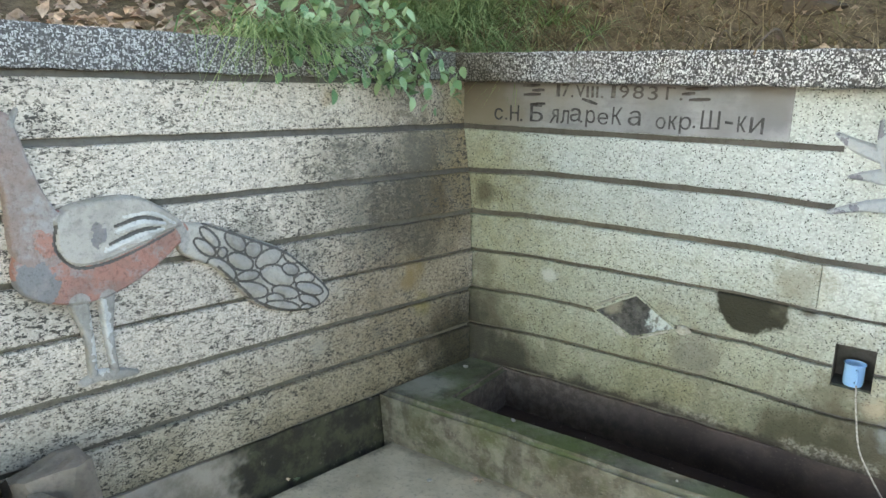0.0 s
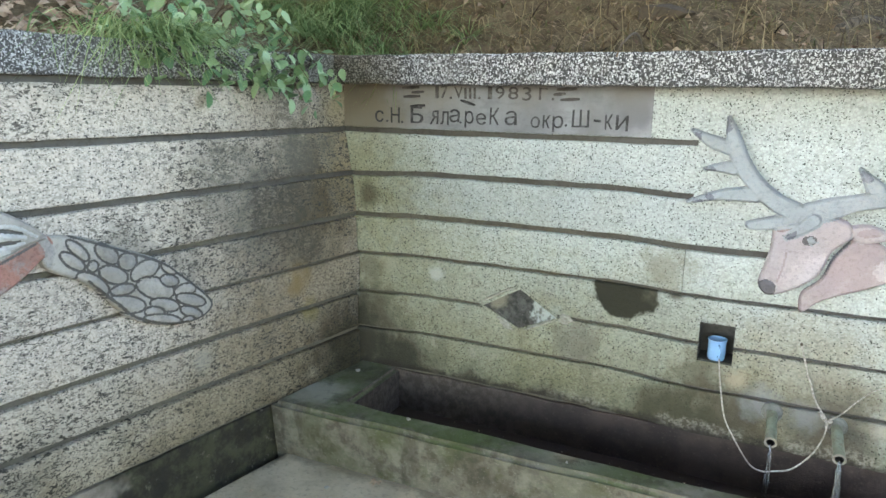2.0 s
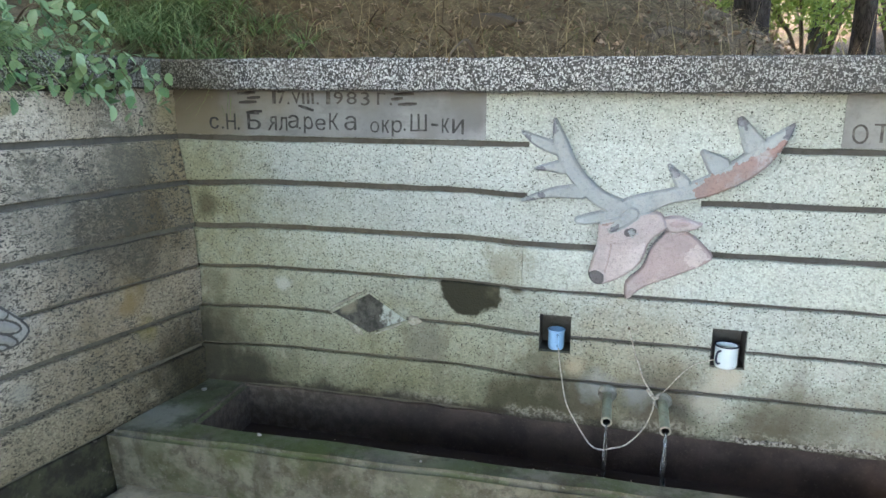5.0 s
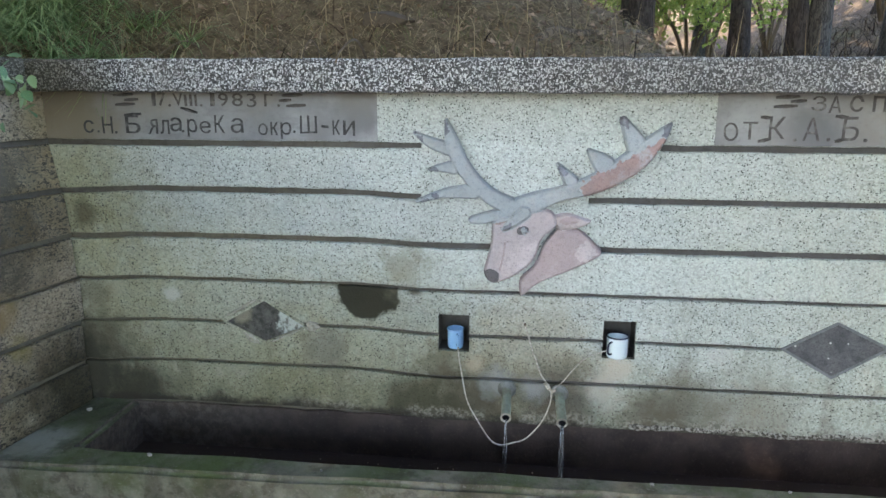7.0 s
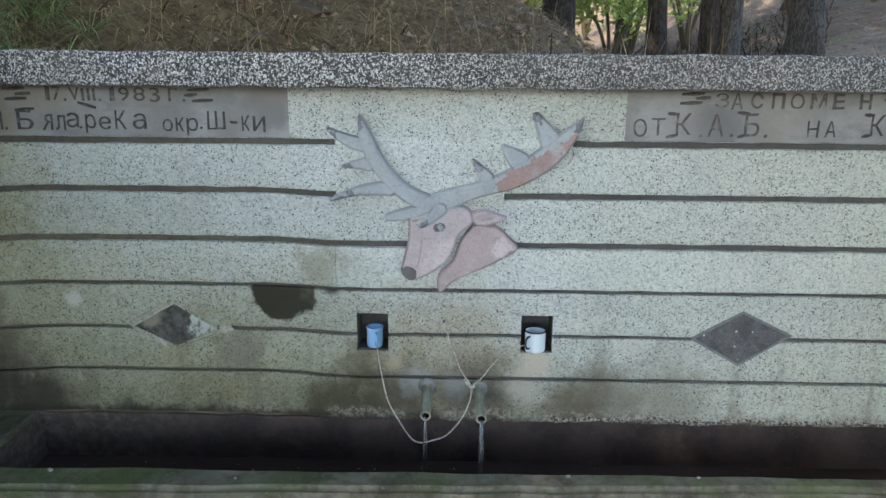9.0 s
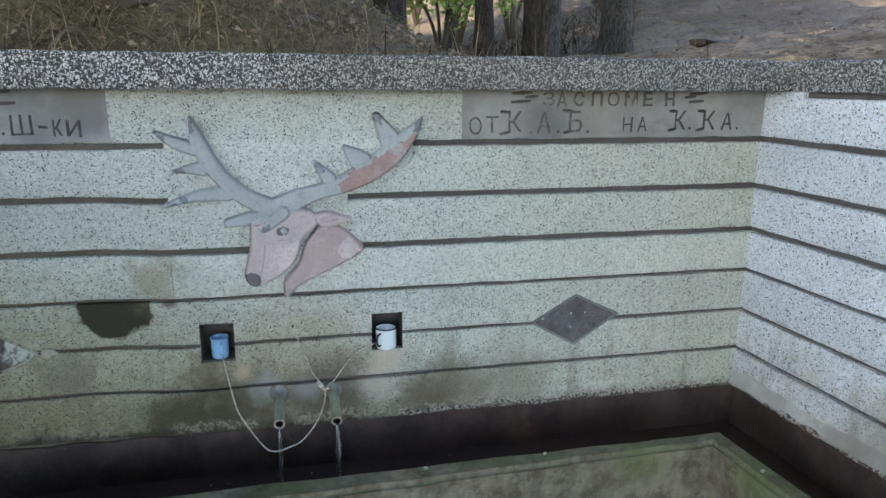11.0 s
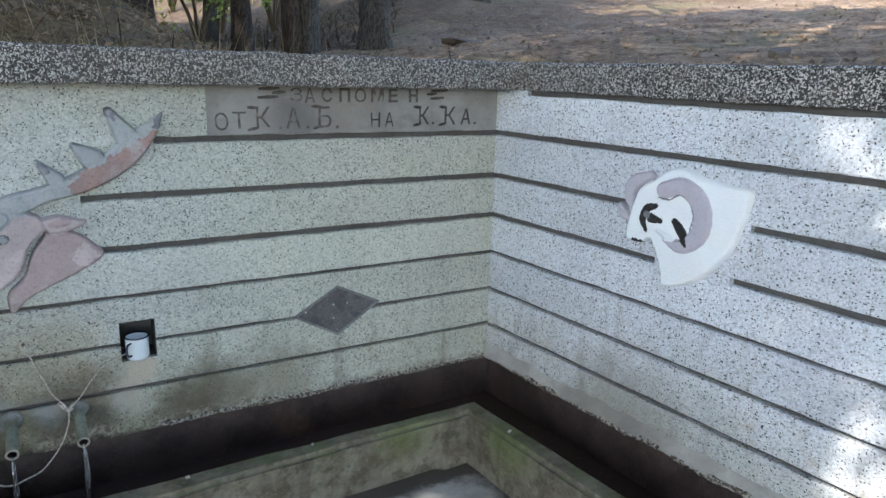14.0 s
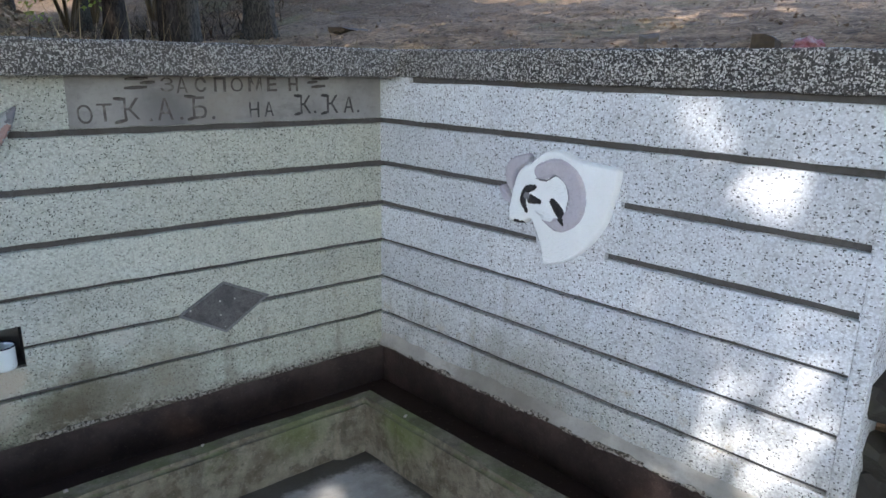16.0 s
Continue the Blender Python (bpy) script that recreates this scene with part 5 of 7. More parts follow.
bird = [
    (outline((1.505, 1.162), (1.377, 1.135), (1.248, 1.075), (1.107, 1.009), (1.006, 0.925), (0.905, 0.826), (0.892, 0.773), (0.957, 0.738), (1.091, 0.749), (1.225, 0.809), (1.303, 0.891), (1.386, 0.980), (1.510, 1.058)), 0.024, 2),
    (outline((1.995, 1.146), (2.010, 1.065), (1.988, 1.001), (1.917, 0.959), (1.823, 0.942), (1.710, 0.962), (1.565, 1.041), (1.488, 1.115), (1.489, 1.158), (1.589, 1.231), (1.685, 1.260), (1.826, 1.248), (1.905, 1.225)), 0.030, 1),
    (stroke((1.985, 1.505, 0.026), (1.980, 1.440, 0.038), (1.972, 1.370, 0.046), (1.950, 1.270, 0.058), (1.925, 1.160, 0.085)), 0.030, 6),
    (stroke((1.965, 1.50, 0.012), (1.945, 1.535, 0.007)), 0.014, 0),
    (stroke((1.840, 0.950, 0.032), (1.818, 0.830, 0.016), (1.816, 0.700, 0.014)), 0.022, 0),
    (stroke((1.755, 0.950, 0.028), (1.757, 0.820, 0.016), (1.748, 0.700, 0.014)), 0.022, 0),
    (stroke((1.850, 0.676, 0.012), (1.800, 0.690, 0.020), (1.740, 0.680, 0.020), (1.680, 0.668, 0.010)), 0.018, 0),
    (oval(1.955, 1.020, 0.062, 0.080, 10), 0.003, 7),
    (oval(1.915, 1.150, 0.045, 0.034, 60), 0.003, 1),
    (outline((1.892, 1.220), (1.826, 1.258), (1.686, 1.270), (1.586, 1.238), (1.492, 1.156), (1.545, 1.140), (1.654, 1.100), (1.762, 1.068), (1.844, 1.070), (1.887, 1.112)), 0.040, 2),
    (oval(1.772, 1.157, 0.026, 0.034, 8), 0.003, 7),
    (stroke((1.741, 1.107, 0.010), (1.679, 1.125, 0.013), (1.612, 1.128, 0.009)), 0.004, 3),
    (outline((1.806, 0.944), (1.757, 0.930), (1.765, 0.714), (1.812, 0.730)), 0.004, 3),
    (stroke((1.715, 1.160, 0.008), (1.640, 1.178, 0.013), (1.565, 1.165, 0.008)), 0.008, 3),
    (stroke((1.745, 1.105, 0.008), (1.650, 1.136, 0.013), (1.570, 1.150, 0.006)), 0.008, 3),
    (stroke((1.690, 1.205, 0.005), (1.600, 1.205, 0.007), (1.530, 1.165, 0.005)), 0.006, 3),
    (stroke((1.74, 1.124, 0.005), (1.65, 1.154, 0.007), (1.58, 1.158, 0.004)), -0.009, 5),
    (stroke((1.72, 1.178, 0.005), (1.64, 1.197, 0.007), (1.57, 1.181, 0.004)), -0.009, 5),
    (stroke((1.885, 1.20, 0.004), (1.892, 1.13, 0.005), (1.845, 1.066, 0.005), (1.76, 1.062, 0.005), (1.65, 1.092, 0.004), (1.53, 1.140, 0.004)), -0.008, 5),
]
# the overlapping feathers of the tail
M_PALE = paint("pale_cement", (0.56, 0.55, 0.50), (0.36, 0.35, 0.31), 0.6)
M_GROOVEDARK = paint("dark_cement_joint", (0.10, 0.092, 0.078), (0.16, 0.155, 0.135), 0.5)
M_NECKBROWN = paint("worn_brown_neck_paint", (0.27, 0.20, 0.165), (0.34, 0.325, 0.30), 0.9, scale=7.0)
M_DARKCEM = paint("dark_bare_cement", (0.20, 0.195, 0.185), (0.30, 0.27, 0.24), 0.6, scale=12.0)
bird.append((stroke((1.515, 1.155, 0.012), (1.490, 1.110, 0.016), (1.500, 1.065, 0.012)), 0.026, 0))
FEATHERS = ((1.401, 1.095, 0.052, 0.018, -130), (1.421, 1.062, 0.051, 0.020, -137), (1.304, 1.066, 0.053, 0.026, -135), (1.357, 1.033, 0.019, 0.019, -150), (1.288, 0.989, 0.058, 0.029, -151), (1.234, 1.026, 0.036, 0.031, -157), (1.171, 0.982, 0.061, 0.034, 163), (1.362, 0.973, 0.068, 0.029, -139), (1.260, 0.930, 0.048, 0.020, -178), (1.135, 0.907, 0.084, 0.038, -152), (1.256, 0.875, 0.084, 0.031, -161), (1.078, 0.923, 0.042, 0.022, -155), (1.073, 0.972, 0.040, 0.022, -146), (1.014, 0.873, 0.050, 0.025, -178), (0.992, 0.829, 0.072, 0.023, -156), (1.103, 0.836, 0.066, 0.024, -158), (1.147, 0.818, 0.043, 0.021, -159), (0.994, 0.780, 0.056, 0.020, -150), (1.116, 0.781, 0.084, 0.022, -161), (1.008, 0.750, 0.031, 0.018, -164))
for i, (x, z, a, b, turn) in enumerate(FEATHERS):
    w = radians(turn)
    bird.append((oval(x, z, a * 0.84, b * 0.82, turn), 0.008, (2, 2, 0)[i % 3]))
    ring = [(a * 0.97 * math.cos(q), b * 1.02 * math.sin(q)) for q in (math.pi * j / 5 for j in range(11))]
    bird.append((stroke(*[(x + p * math.cos(w) - q * math.sin(w), z + p * math.sin(w) + q * math.cos(w), 0.0042) for p, q in ring]), -0.012, 5))
bird.append((stroke((1.42, 1.145, 0.004), (1.248, 1.066, 0.005), (1.11, 1.0, 0.005), (1.012, 0.918, 0.005), (0.915, 0.822, 0.005), (0.903, 0.780, 0.005), (0.96, 0.748, 0.005), (1.088, 0.760, 0.005), (1.218, 0.818, 0.005), (1.295, 0.898, 0.005), (1.38, 0.988, 0.004)), -0.006, 5))
relief("bird_relief", FL, bird, (0.86, 2.08, 0.63, 1.56), [M_CEMENT, M_BRICK, M_CEMENT2, M_PALE, M_BLACK, M_GROOVEDARK, M_NECKBROWN, M_DARKCEM], "grey and brick-red cement peacock relief on the wall", "wall relief", 0.0032)


# ---- lozenges ----
def lozenge(name, corners, mat, rim_mat, label, depth):
    """A diamond plate with a raised border; corners are left, top, right, bottom."""
    ob = thing(name, Matrix.Identity(4), label, "wall inlay", "diamond inlays")
    c = [Vector(q) for q in corners]
    mid = sum(c, Vector((0, 0))) / 4
    bm = bmesh.new()
    out = [bm.verts.new(FB @ Vector((q.x, 0.001, q.y))) for q in c]
    lip = [bm.verts.new(FB @ Vector((q.x, depth, q.y))) for q in c]
    ins = [bm.verts.new(FB @ Vector((*[mid.lerp(q, 0.91)[0]], depth, mid.lerp(q, 0.91)[1]))) for q in c]
    low = [bm.verts.new(FB @ Vector((*[mid.lerp(q, 0.88)[0]], 0.002, mid.lerp(q, 0.88)[1]))) for q in c]
    for a, b in ((out, lip), (lip, ins), (ins, low)):
        for i in range(4):
            bm.faces.new((a[i], a[(i + 1) % 4], b[(i + 1) % 4], b[i]))
    bmesh.ops.recalc_face_normals(bm, faces=bm.faces)
    part("border", bm, rim_mat, ob)
    bm = bmesh.new()
    vs = [bm.verts.new(FB @ Vector((mid.lerp(q, 0.90)[0], 0.0035, mid.lerp(q, 0.90)[1]))) for q in c]
    vs += [bm.verts.new(FB @ Vector((mid.lerp(q, 0.90)[0], -0.01, mid.lerp(q, 0.90)[1]))) for q in c]
    bm.faces.new(vs[:4])
    bm.faces.new(vs[7:3:-1])
    for i in range(4):
        bm.faces.new((vs[i], vs[4 + i], vs[4 + (i + 1) % 4], vs[(i + 1) % 4]))
    bmesh.ops.recalc_face_normals(bm, faces=bm.faces)
    part("plate", bm, mat, ob)
    return ob


k = Mat("dark_chip_plate", 0.85, spec=0.3)
d, c = k.cells(60.0)
a, b = k.noise(14.0, 5, 0.7), k.noise(120.0, 3, 0.7)
col = k.mix(k.ramp_range(a, 0.35, 0.65, 0.0, 1.0), (0.085, 0.085, 0.085), (0.14, 0.14, 0.138))
col = k.mix(k.ramp_range(b, 0.45, 0.7, 0.0, 0.6), col, (0.05, 0.05, 0.05))
sep = k.t.nodes.new("ShaderNodeSeparateColor")
k.t.links.new(c, sep.inputs[0])
col = k.mix(k.math("MULTIPLY", k.math("GREATER_THAN", sep.outputs[0], 0.88), k.ramp_range(d, 0.20, 0.32, 1.0, 0.0)), col, (0.50, 0.49, 0.46))
k.colour(col)
k.bump(k.math("ADD", a, b), 0.7, 0.008)
M_DARKCHIP = k.m
M_RIMGREY = paint("grey_cement_rim", (0.20, 0.205, 0.205), (0.12, 0.12, 0.12), 0.6, scale=18)
k = Mat("broken_granular_plate", 0.9, spec=0.2)
a, b = k.noise(22.0, 6, 0.7), k.noise(90.0, 4, 0.75)
col = k.mix(k.ramp_range(a, 0.35, 0.65, 0.0, 1.0), (0.055, 0.055, 0.05), (0.15, 0.145, 0.125))
col = k.mix(k.ramp_range(b, 0.66, 0.72, 0.0, 0.9), col, (0.45, 0.44, 0.40))
rest = k.math("MULTIPLY", k.near((0.995, 0.0, 0.67), 0.065, 0.085, 0.12, 16.0), 0.95)
col = k.mix(rest, col, k.mix(k.ramp_range(k.noise(40.0, 5, 0.7), 0.45, 0.62, 0.0, 1.0), (0.56, 0.60, 0.55), (0.20, 0.20, 0.17)))
col = k.mix(k.math("MULTIPLY", k.near((0.76, 0.0, 0.70), 0.03, 0.06, 0.08, 14.0), 0.7), col, (0.36, 0.33, 0.24))
k.colour(col)
k.bump(k.math("ADD", a, b), 0.9, 0.012)
M_PEELED = k.m
lozenge("diamond_inlay", ((3.025, 0.641), (3.236, 0.764), (3.449, 0.661), (3.235, 0.522)), M_DARKCHIP, M_RIMGREY, "dark grey chip diamond set in the wall", 0.006)
d1 = lozenge("diamond_inlay", ((0.669, 0.660), (0.865, 0.772), (1.060, 0.650), (0.862, 0.566)), M_PEELED, M_BACK, "broken dark diamond with white plaster remains", 0.007)
M_MORTAR = paint("pale_mortar", (0.50, 0.47, 0.38), (0.30, 0.275, 0.21), 0.7, scale=40)


def lump(owner, s, z, a, b, turn, mat, label):
    """A flat crumb of mortar sticking to the wall."""
    bm = bmesh.new()
    bmesh.ops.create_icosphere(bm, subdivisions=3, radius=1.0)
    c, d = math.cos(radians(turn)), math.sin(radians(turn))
    for v in bm.verts:
        q = v.co * (1 + 0.45 * noise.noise(v.co * 2.1 + Vector((s * 30, z * 30, 0))))
        v.co = FB @ Vector((s + a * q.x * c - b * q.z * d, 0.004 + 0.008 * q.y, z + a * q.x * d + b * q.z * c))
    part("mortar_crumb", bm, mat, owner, label, smooth=True)


lump(d1, 0.800, 0.588, 0.040, 0.016, -32, M_MORTAR, "pale crumb of mortar")
lump(d1, 1.078, 0.652, 0.030, 0.022, 10, M_MORTAR, "pale crumb of mortar")
lump(d1, 0.960, 0.608, 0.075, 0.006, 26, M_MORTAR, "broken mortar edge")
lump(d1, 0.755, 0.722, 0.080, 0.007, 30, M_MORTAR, "broken mortar edge")


# ---- enamel mugs in the niches ----
def enamel(name, tone):
    k = Mat(name, 0.22, spec=0.5)
    k.colour(k.mix(k.ramp_range(k.noise(25.0, 4), 0.66, 0.74, 0.0, 0.8), tone, (0.03, 0.03, 0.03)))
    return k.m


def mug(name, place, turn, r, h, mat_out, mat_rim, mat_grip, label):
    ob = thing(name, pose(*place, 0, 0, turn), label, "mug", "mugs in the niches")
    bm = bmesh.new()
    lathe(bm, [(0, 0), (r * 0.88, 0), (r * 0.96, 0.006), (r, 0.014), (r, h - 0.003), (r * 1.03, h), (r * 0.97, h), (r * 0.95, h - 0.004), (r * 0.93, 0.012), (0, 0.008)], 28)
    body = part("body", bm, mat_out, ob, smooth=True)
    bm = bmesh.new()
    tube(bm, [Vector((1.01 * r * math.cos(a), 1.01 * r * math.sin(a), h)) for a in (2 * math.pi * q / 32 for q in range(33))], 0.0032, 6, False)
    part("rim", bm, mat_rim, body)
    bm = bmesh.new()
    tube(bm, catmull([(r - 0.001, 0, h * 0.82), (r + 0.022, 0, h * 0.80), (r + 0.030, 0, h * 0.55), (r + 0.020, 0, h * 0.30), (r - 0.001, 0, h * 0.25)], 5), 0.0042, 8)
    part("handle", bm, mat_grip, ob, smooth=True)
    return ob


M_BLUE, M_CREAM, M_NAVY = enamel("blue_enamel", (0.29, 0.52, 0.80)), enamel("white_enamel", (0.74, 0.83, 0.86)), enamel("navy_enamel", (0.02, 0.03, 0.07))
mug("enamel_mug", (1.700, 0.055, NICHE_Z[0]), -75, 0.035, 0.085, M_BLUE, M_BLUE, M_BLUE, "light blue enamel mug tied to a cord, in a niche")
mug("enamel_mug", (2.385, 0.025, NICHE_Z[0]), -128, 0.044, 0.092, M_CREAM, M_NAVY, M_NAVY, "white enamel mug with navy rim and handle, in a niche")


# ---- spouts, water jets and cord ----
M_PIPE = paint("flaking_green_pipe_paint", (0.30, 0.335, 0.25), (0.22, 0.18, 0.13), 0.8, scale=30)
M_LIP = paint("limed_pipe_lip", (0.46, 0.42, 0.34), (0.20, 0.155, 0.11), 0.6, scale=50)
M_COLLAR = paint("limed_cement", (0.34, 0.345, 0.31), (0.22, 0.20, 0.15), 0.8, scale=20)
M_IRON = paint("rusty_iron", (0.10, 0.08, 0.06), (0.2, 0.13, 0.08), 0.6, scale=40)


def spout(x, z0, z1, reach):
    ob = thing("water_spout", Matrix.Identity(4), "green painted iron pipe spout above the trough", "pipe", "spouts")
    a, b = Vector((x, 0.03, z0 + 0.015)), Vector((x + 0.002, -reach, z1))
    bm = bmesh.new()
    tube(bm, [a.lerp(b, t) for t in (0, 0.4, 0.8, 1.0)], 0.020, 16, False)
    pipe = part("pipe", bm, M_PIPE, ob, smooth=True)
    bm = bmesh.new()
    d = (b - a).normalized()
    tube(bm, [b - 0.05 * d, b], 0.0165, 16, False)
    tube(bm, [b - 0.05 * d, b - 0.048 * d], 0.0166, 16)
    part("bore", bm, M_BLACK, pipe)
    bm = bmesh.new()
    side = Vector((1, 0, 0))
    up = side.cross(d)
    tube(bm, [b + 0.0185 * (math.cos(q) * side + math.sin(q) * up) for q in (2 * math.pi * k / 20 for k in range(21))], 0.004, 6, False)
    part("lip", bm, M_LIP, pipe, "pale limed pipe lip")
    bm = bmesh.new()
    lathe(bm, [(0.0, 0.0), (0.040, 0.0), (0.033, 0.006), (0.026, 0.016), (0.0215, 0.034)], 16, pose(x, 0.0, z0 + 0.008, 90, 0, 0))
    for v in bm.verts:
        v.co += 0.004 * noise.noise_vector(v.co * 40)
    part("cement_collar", bm, M_COLLAR, ob, "pale limed cement collar", smooth=True)
    return b, d


def jet_material():
    k = Mat("falling_water", 0.12, spec=0.5)
    k.b.inputs["Transmission Weight"].default_value = 0.93
    k.b.inputs["IOR"].default_value = 1.33
    k.colour((0.80, 0.84, 0.86))
    k.bump(k.noise(90.0, 2, vec=k.scaled((1, 1, 0.25))), 0.8, 0.01)
    return k.m


M_JET = jet_material()
for x, z0, z1, width in ((1.929, 0.398, 0.376, 0.0040), (2.152, 0.390, 0.366, 0.0070)):
    b, d = spout(x, z0, z1, 0.215)
    bm = bmesh.new()
    for j in range(3):
        path = [b + d * 0.05 * t + Vector((0.003 * math.sin(7 * t + j * 2) + 0.004 * (j - 1), -0.004 * j, -0.008 - 0.325 * t * t)) for t in (k / 16 for k in range(17))]
        tube(bm, path, lambda t, j=j: width * (0.8 - 0.35 * t) * (1 + 0.3 * math.sin(t * 23 + j)), 8)
    solid("water_jet", bm, M_JET, "thin stream of clear water falling from a spout", "water", "jets", smooth=True)

k = Mat("grey_hemp_cord", 0.9, spec=0.2)
k.colour(k.mix(k.ramp_range(k.noise(120.0, 2), 0.4, 0.6, 0, 1), (0.56, 0.52, 0.45), (0.34, 0.30, 0.25)))
M_CORD = k.m


def cord(name, pts, r=0.0036, mat=None):
    bm = bmesh.new()
    tube(bm, [FB @ p for p in catmull([Vector(q) for q in pts], 8)], r, 7)
    return bm, mat or M_CORD


rope = thing("cord", Matrix.Identity(4), "knotted grey cord hanging from a nail to the mugs", "cord")
for nm, pts, r in (("nail_loop", [(1.995, 0.012, 0.712), (2.002, 0.016, 0.69), (2.018, 0.014, 0.64), (2.034, 0.016, 0.585), (2.048, 0.016, 0.555), (2.070, 0.016, 0.49), (2.118, 0.02, 0.42)], 0.0034),
                   ("long_strand", [(2.118, 0.022, 0.422), (2.112, 0.05, 0.37), (2.078, 0.09, 0.305), (2.015, 0.135, 0.250), (1.955, 0.15, 0.232), (1.915, 0.152, 0.222), (1.868, 0.14, 0.236), (1.80, 0.07, 0.300), (1.758, 0.025, 0.36), (1.733, 0.018, 0.48), (1.722, 0.012, 0.545), (1.716, 0.0, 0.585)], 0.0031),
                   ("short_strand", [(2.120, 0.02, 0.420), (2.160, 0.018, 0.455), (2.205, 0.016, 0.515), (2.255, 0.016, 0.570), (2.318, 0.012, 0.597), (2.345, -0.002, 0.600)], 0.0026),
                   ("knot", [(2.085, 0.022, 0.452), (2.100, 0.030, 0.432), (2.120, 0.024, 0.412), (2.132, 0.03, 0.425), (2.112, 0.032, 0.425), (2.100, 0.024, 0.448)], 0.0045)):
    bm, mt = cord(nm, pts, r)
    part(nm, bm, mt, rope, smooth=True)
bm = bmesh.new()
tube(bm, [FB @ Vector((1.998, -0.02, 0.705)), FB @ Vector((1.998, 0.025, 0.708))], 0.003, 6)
tube(bm, [FB @ Vector((1.998, 0.024, 0.708)), FB @ Vector((1.998, 0.027, 0.708))], 0.006, 8)
solid("nail", bm, M_IRON, "rusty iron nail driven into the wall", "nail")


# ---- growth ----
RNG = np.random.default_rng(7)


def leaf_material(name, a, b, rough=0.55, through=0.25):
    k = Mat(name, rough, spec=0.35)
    col = k.mix(k.island(), a, b)
    col = k.mix(k.ramp_range(k.noise(30.0, 3), 0.45, 0.7, 0.0, 0.5), col, tuple(0.55 * v for v in a))
    k.colour(col)
    t = k.t.nodes.new("ShaderNodeBsdfTranslucent")
    k.put(t.inputs[0], col)
    m = k.t.nodes.new("ShaderNodeMixShader")
    m.inputs[0].default_value = through
    out = k.t.nodes["Material Output"]
    k.t.links.new(k.b.outputs[0], m.inputs[1])
    k.t.links.new(t.outputs[0], m.inputs[2])
    k.t.links.new(m.outputs[0], out.inputs[0])
    return k.m


def unit(v):
    return v / np.maximum(np.linalg.norm(v, axis=1, keepdims=True), 1e-9)


def leaves_data(name, at, along, face, length, width, mat, bend=0.12):
    """Many folded leaves in one mesh: a place, a direction, a facing, a length and a width for each."""
    n = len(at)
    along = unit(along)
    side = unit(np.cross(along, face))
    face = np.cross(side, along)
    length, width = np.broadcast_to(length, n)[:, None], np.broadcast_to(width, n)[:, None]
    base = at
    mid = at + along * length * 0.45
    tip = at + along * length - face * length * bend * 1.5
    l1, r1 = mid + side * width * 0.5 + face * width * 0.15, mid - side * width * 0.5 + face * width * 0.15
    v = np.stack([base, r1, tip, l1, mid - face * width * 0.03], axis=1).reshape(-1, 3)
    i = np.arange(n)[:, None] * 5
    f = np.concatenate([i + np.array([q]) for q in ((0, 1, 4), (1, 2, 4), (2, 3, 4), (3, 0, 4))])
    me = bpy.data.meshes.new(name)
    me.from_pydata(v.tolist(), [], f.tolist())
    me.materials.append(mat)
    return me


def blades_data(name, root, tipdir, length, width, mat, droop=0.5, segs=4):
    """Many grass blades in one mesh, bending over under their weight."""
    n = len(root)
    tipdir = unit(tipdir)
    flat = tipdir.copy()
    flat[:, 2] = 0
    side = unit(np.cross(flat + 1e-6, np.array([0, 0, 1.0])))
    length, width = np.broadcast_to(length, n)[:, None], np.broadcast_to(width, n)[:, None]
    rows = []
    for k in range(segs + 1):
        t = k / segs
        p = root + tipdir * length * t + flat * length * droop * 0.5 * t * t - np.array([0, 0, 1.0]) * length * droop * t * t
        w = width * (1 - t) ** 0.7 * 0.5 + 0.0002
        rows += [p - side * w, p + side * w]
    v = np.stack(rows, axis=1).reshape(-1, 3)
    m = 2 * (segs + 1)
    i = np.arange(n)[:, None] * m
    f = np.concatenate([i + np.array([[2 * k, 2 * k + 1, 2 * k + 3, 2 * k + 2]]) for k in range(segs)])
    me = bpy.data.meshes.new(name)
    me.from_pydata(v.tolist(), [], f.tolist())
    me.materials.append(mat)
    return me


def heights(x, y):
    return np.array([height(a, b) for a, b in zip(x, y)])


M_GRASS = leaf_material("green_grass", (0.10, 0.21, 0.075), (0.42, 0.50, 0.22))
M_STRAW = leaf_material("dry_grass", (0.17, 0.115, 0.055), (0.44, 0.35, 0.20), 0.8)
M_OLIVE = leaf_material("olive_grass", (0.10, 0.11, 0.04), (0.20, 0.18, 0.07), 0.7)
M_DEAD = leaf_material("dead_leaf", (0.13, 0.08, 0.05), (0.42, 0.31, 0.21), 0.8, 0.15)
# brighter copy of the dead leaf, with sunlight put into its colour
M_PALELEAF = leaf_material("sunlit_dead_leaf", (0.20, 0.13, 0.09), (0.56, 0.45, 0.34), 0.8, 0.2)
M_CROWN = leaf_material("tree_leaf", (0.06, 0.11, 0.025), (0.12, 0.18, 0.04))
# yellow-green raised so that the sunlit highlights sit in the leaf colour
M_BUSH = leaf_material("sunlit_bush_leaf", (0.19, 0.29, 0.05), (0.48, 0.53, 0.13), through=0.45)


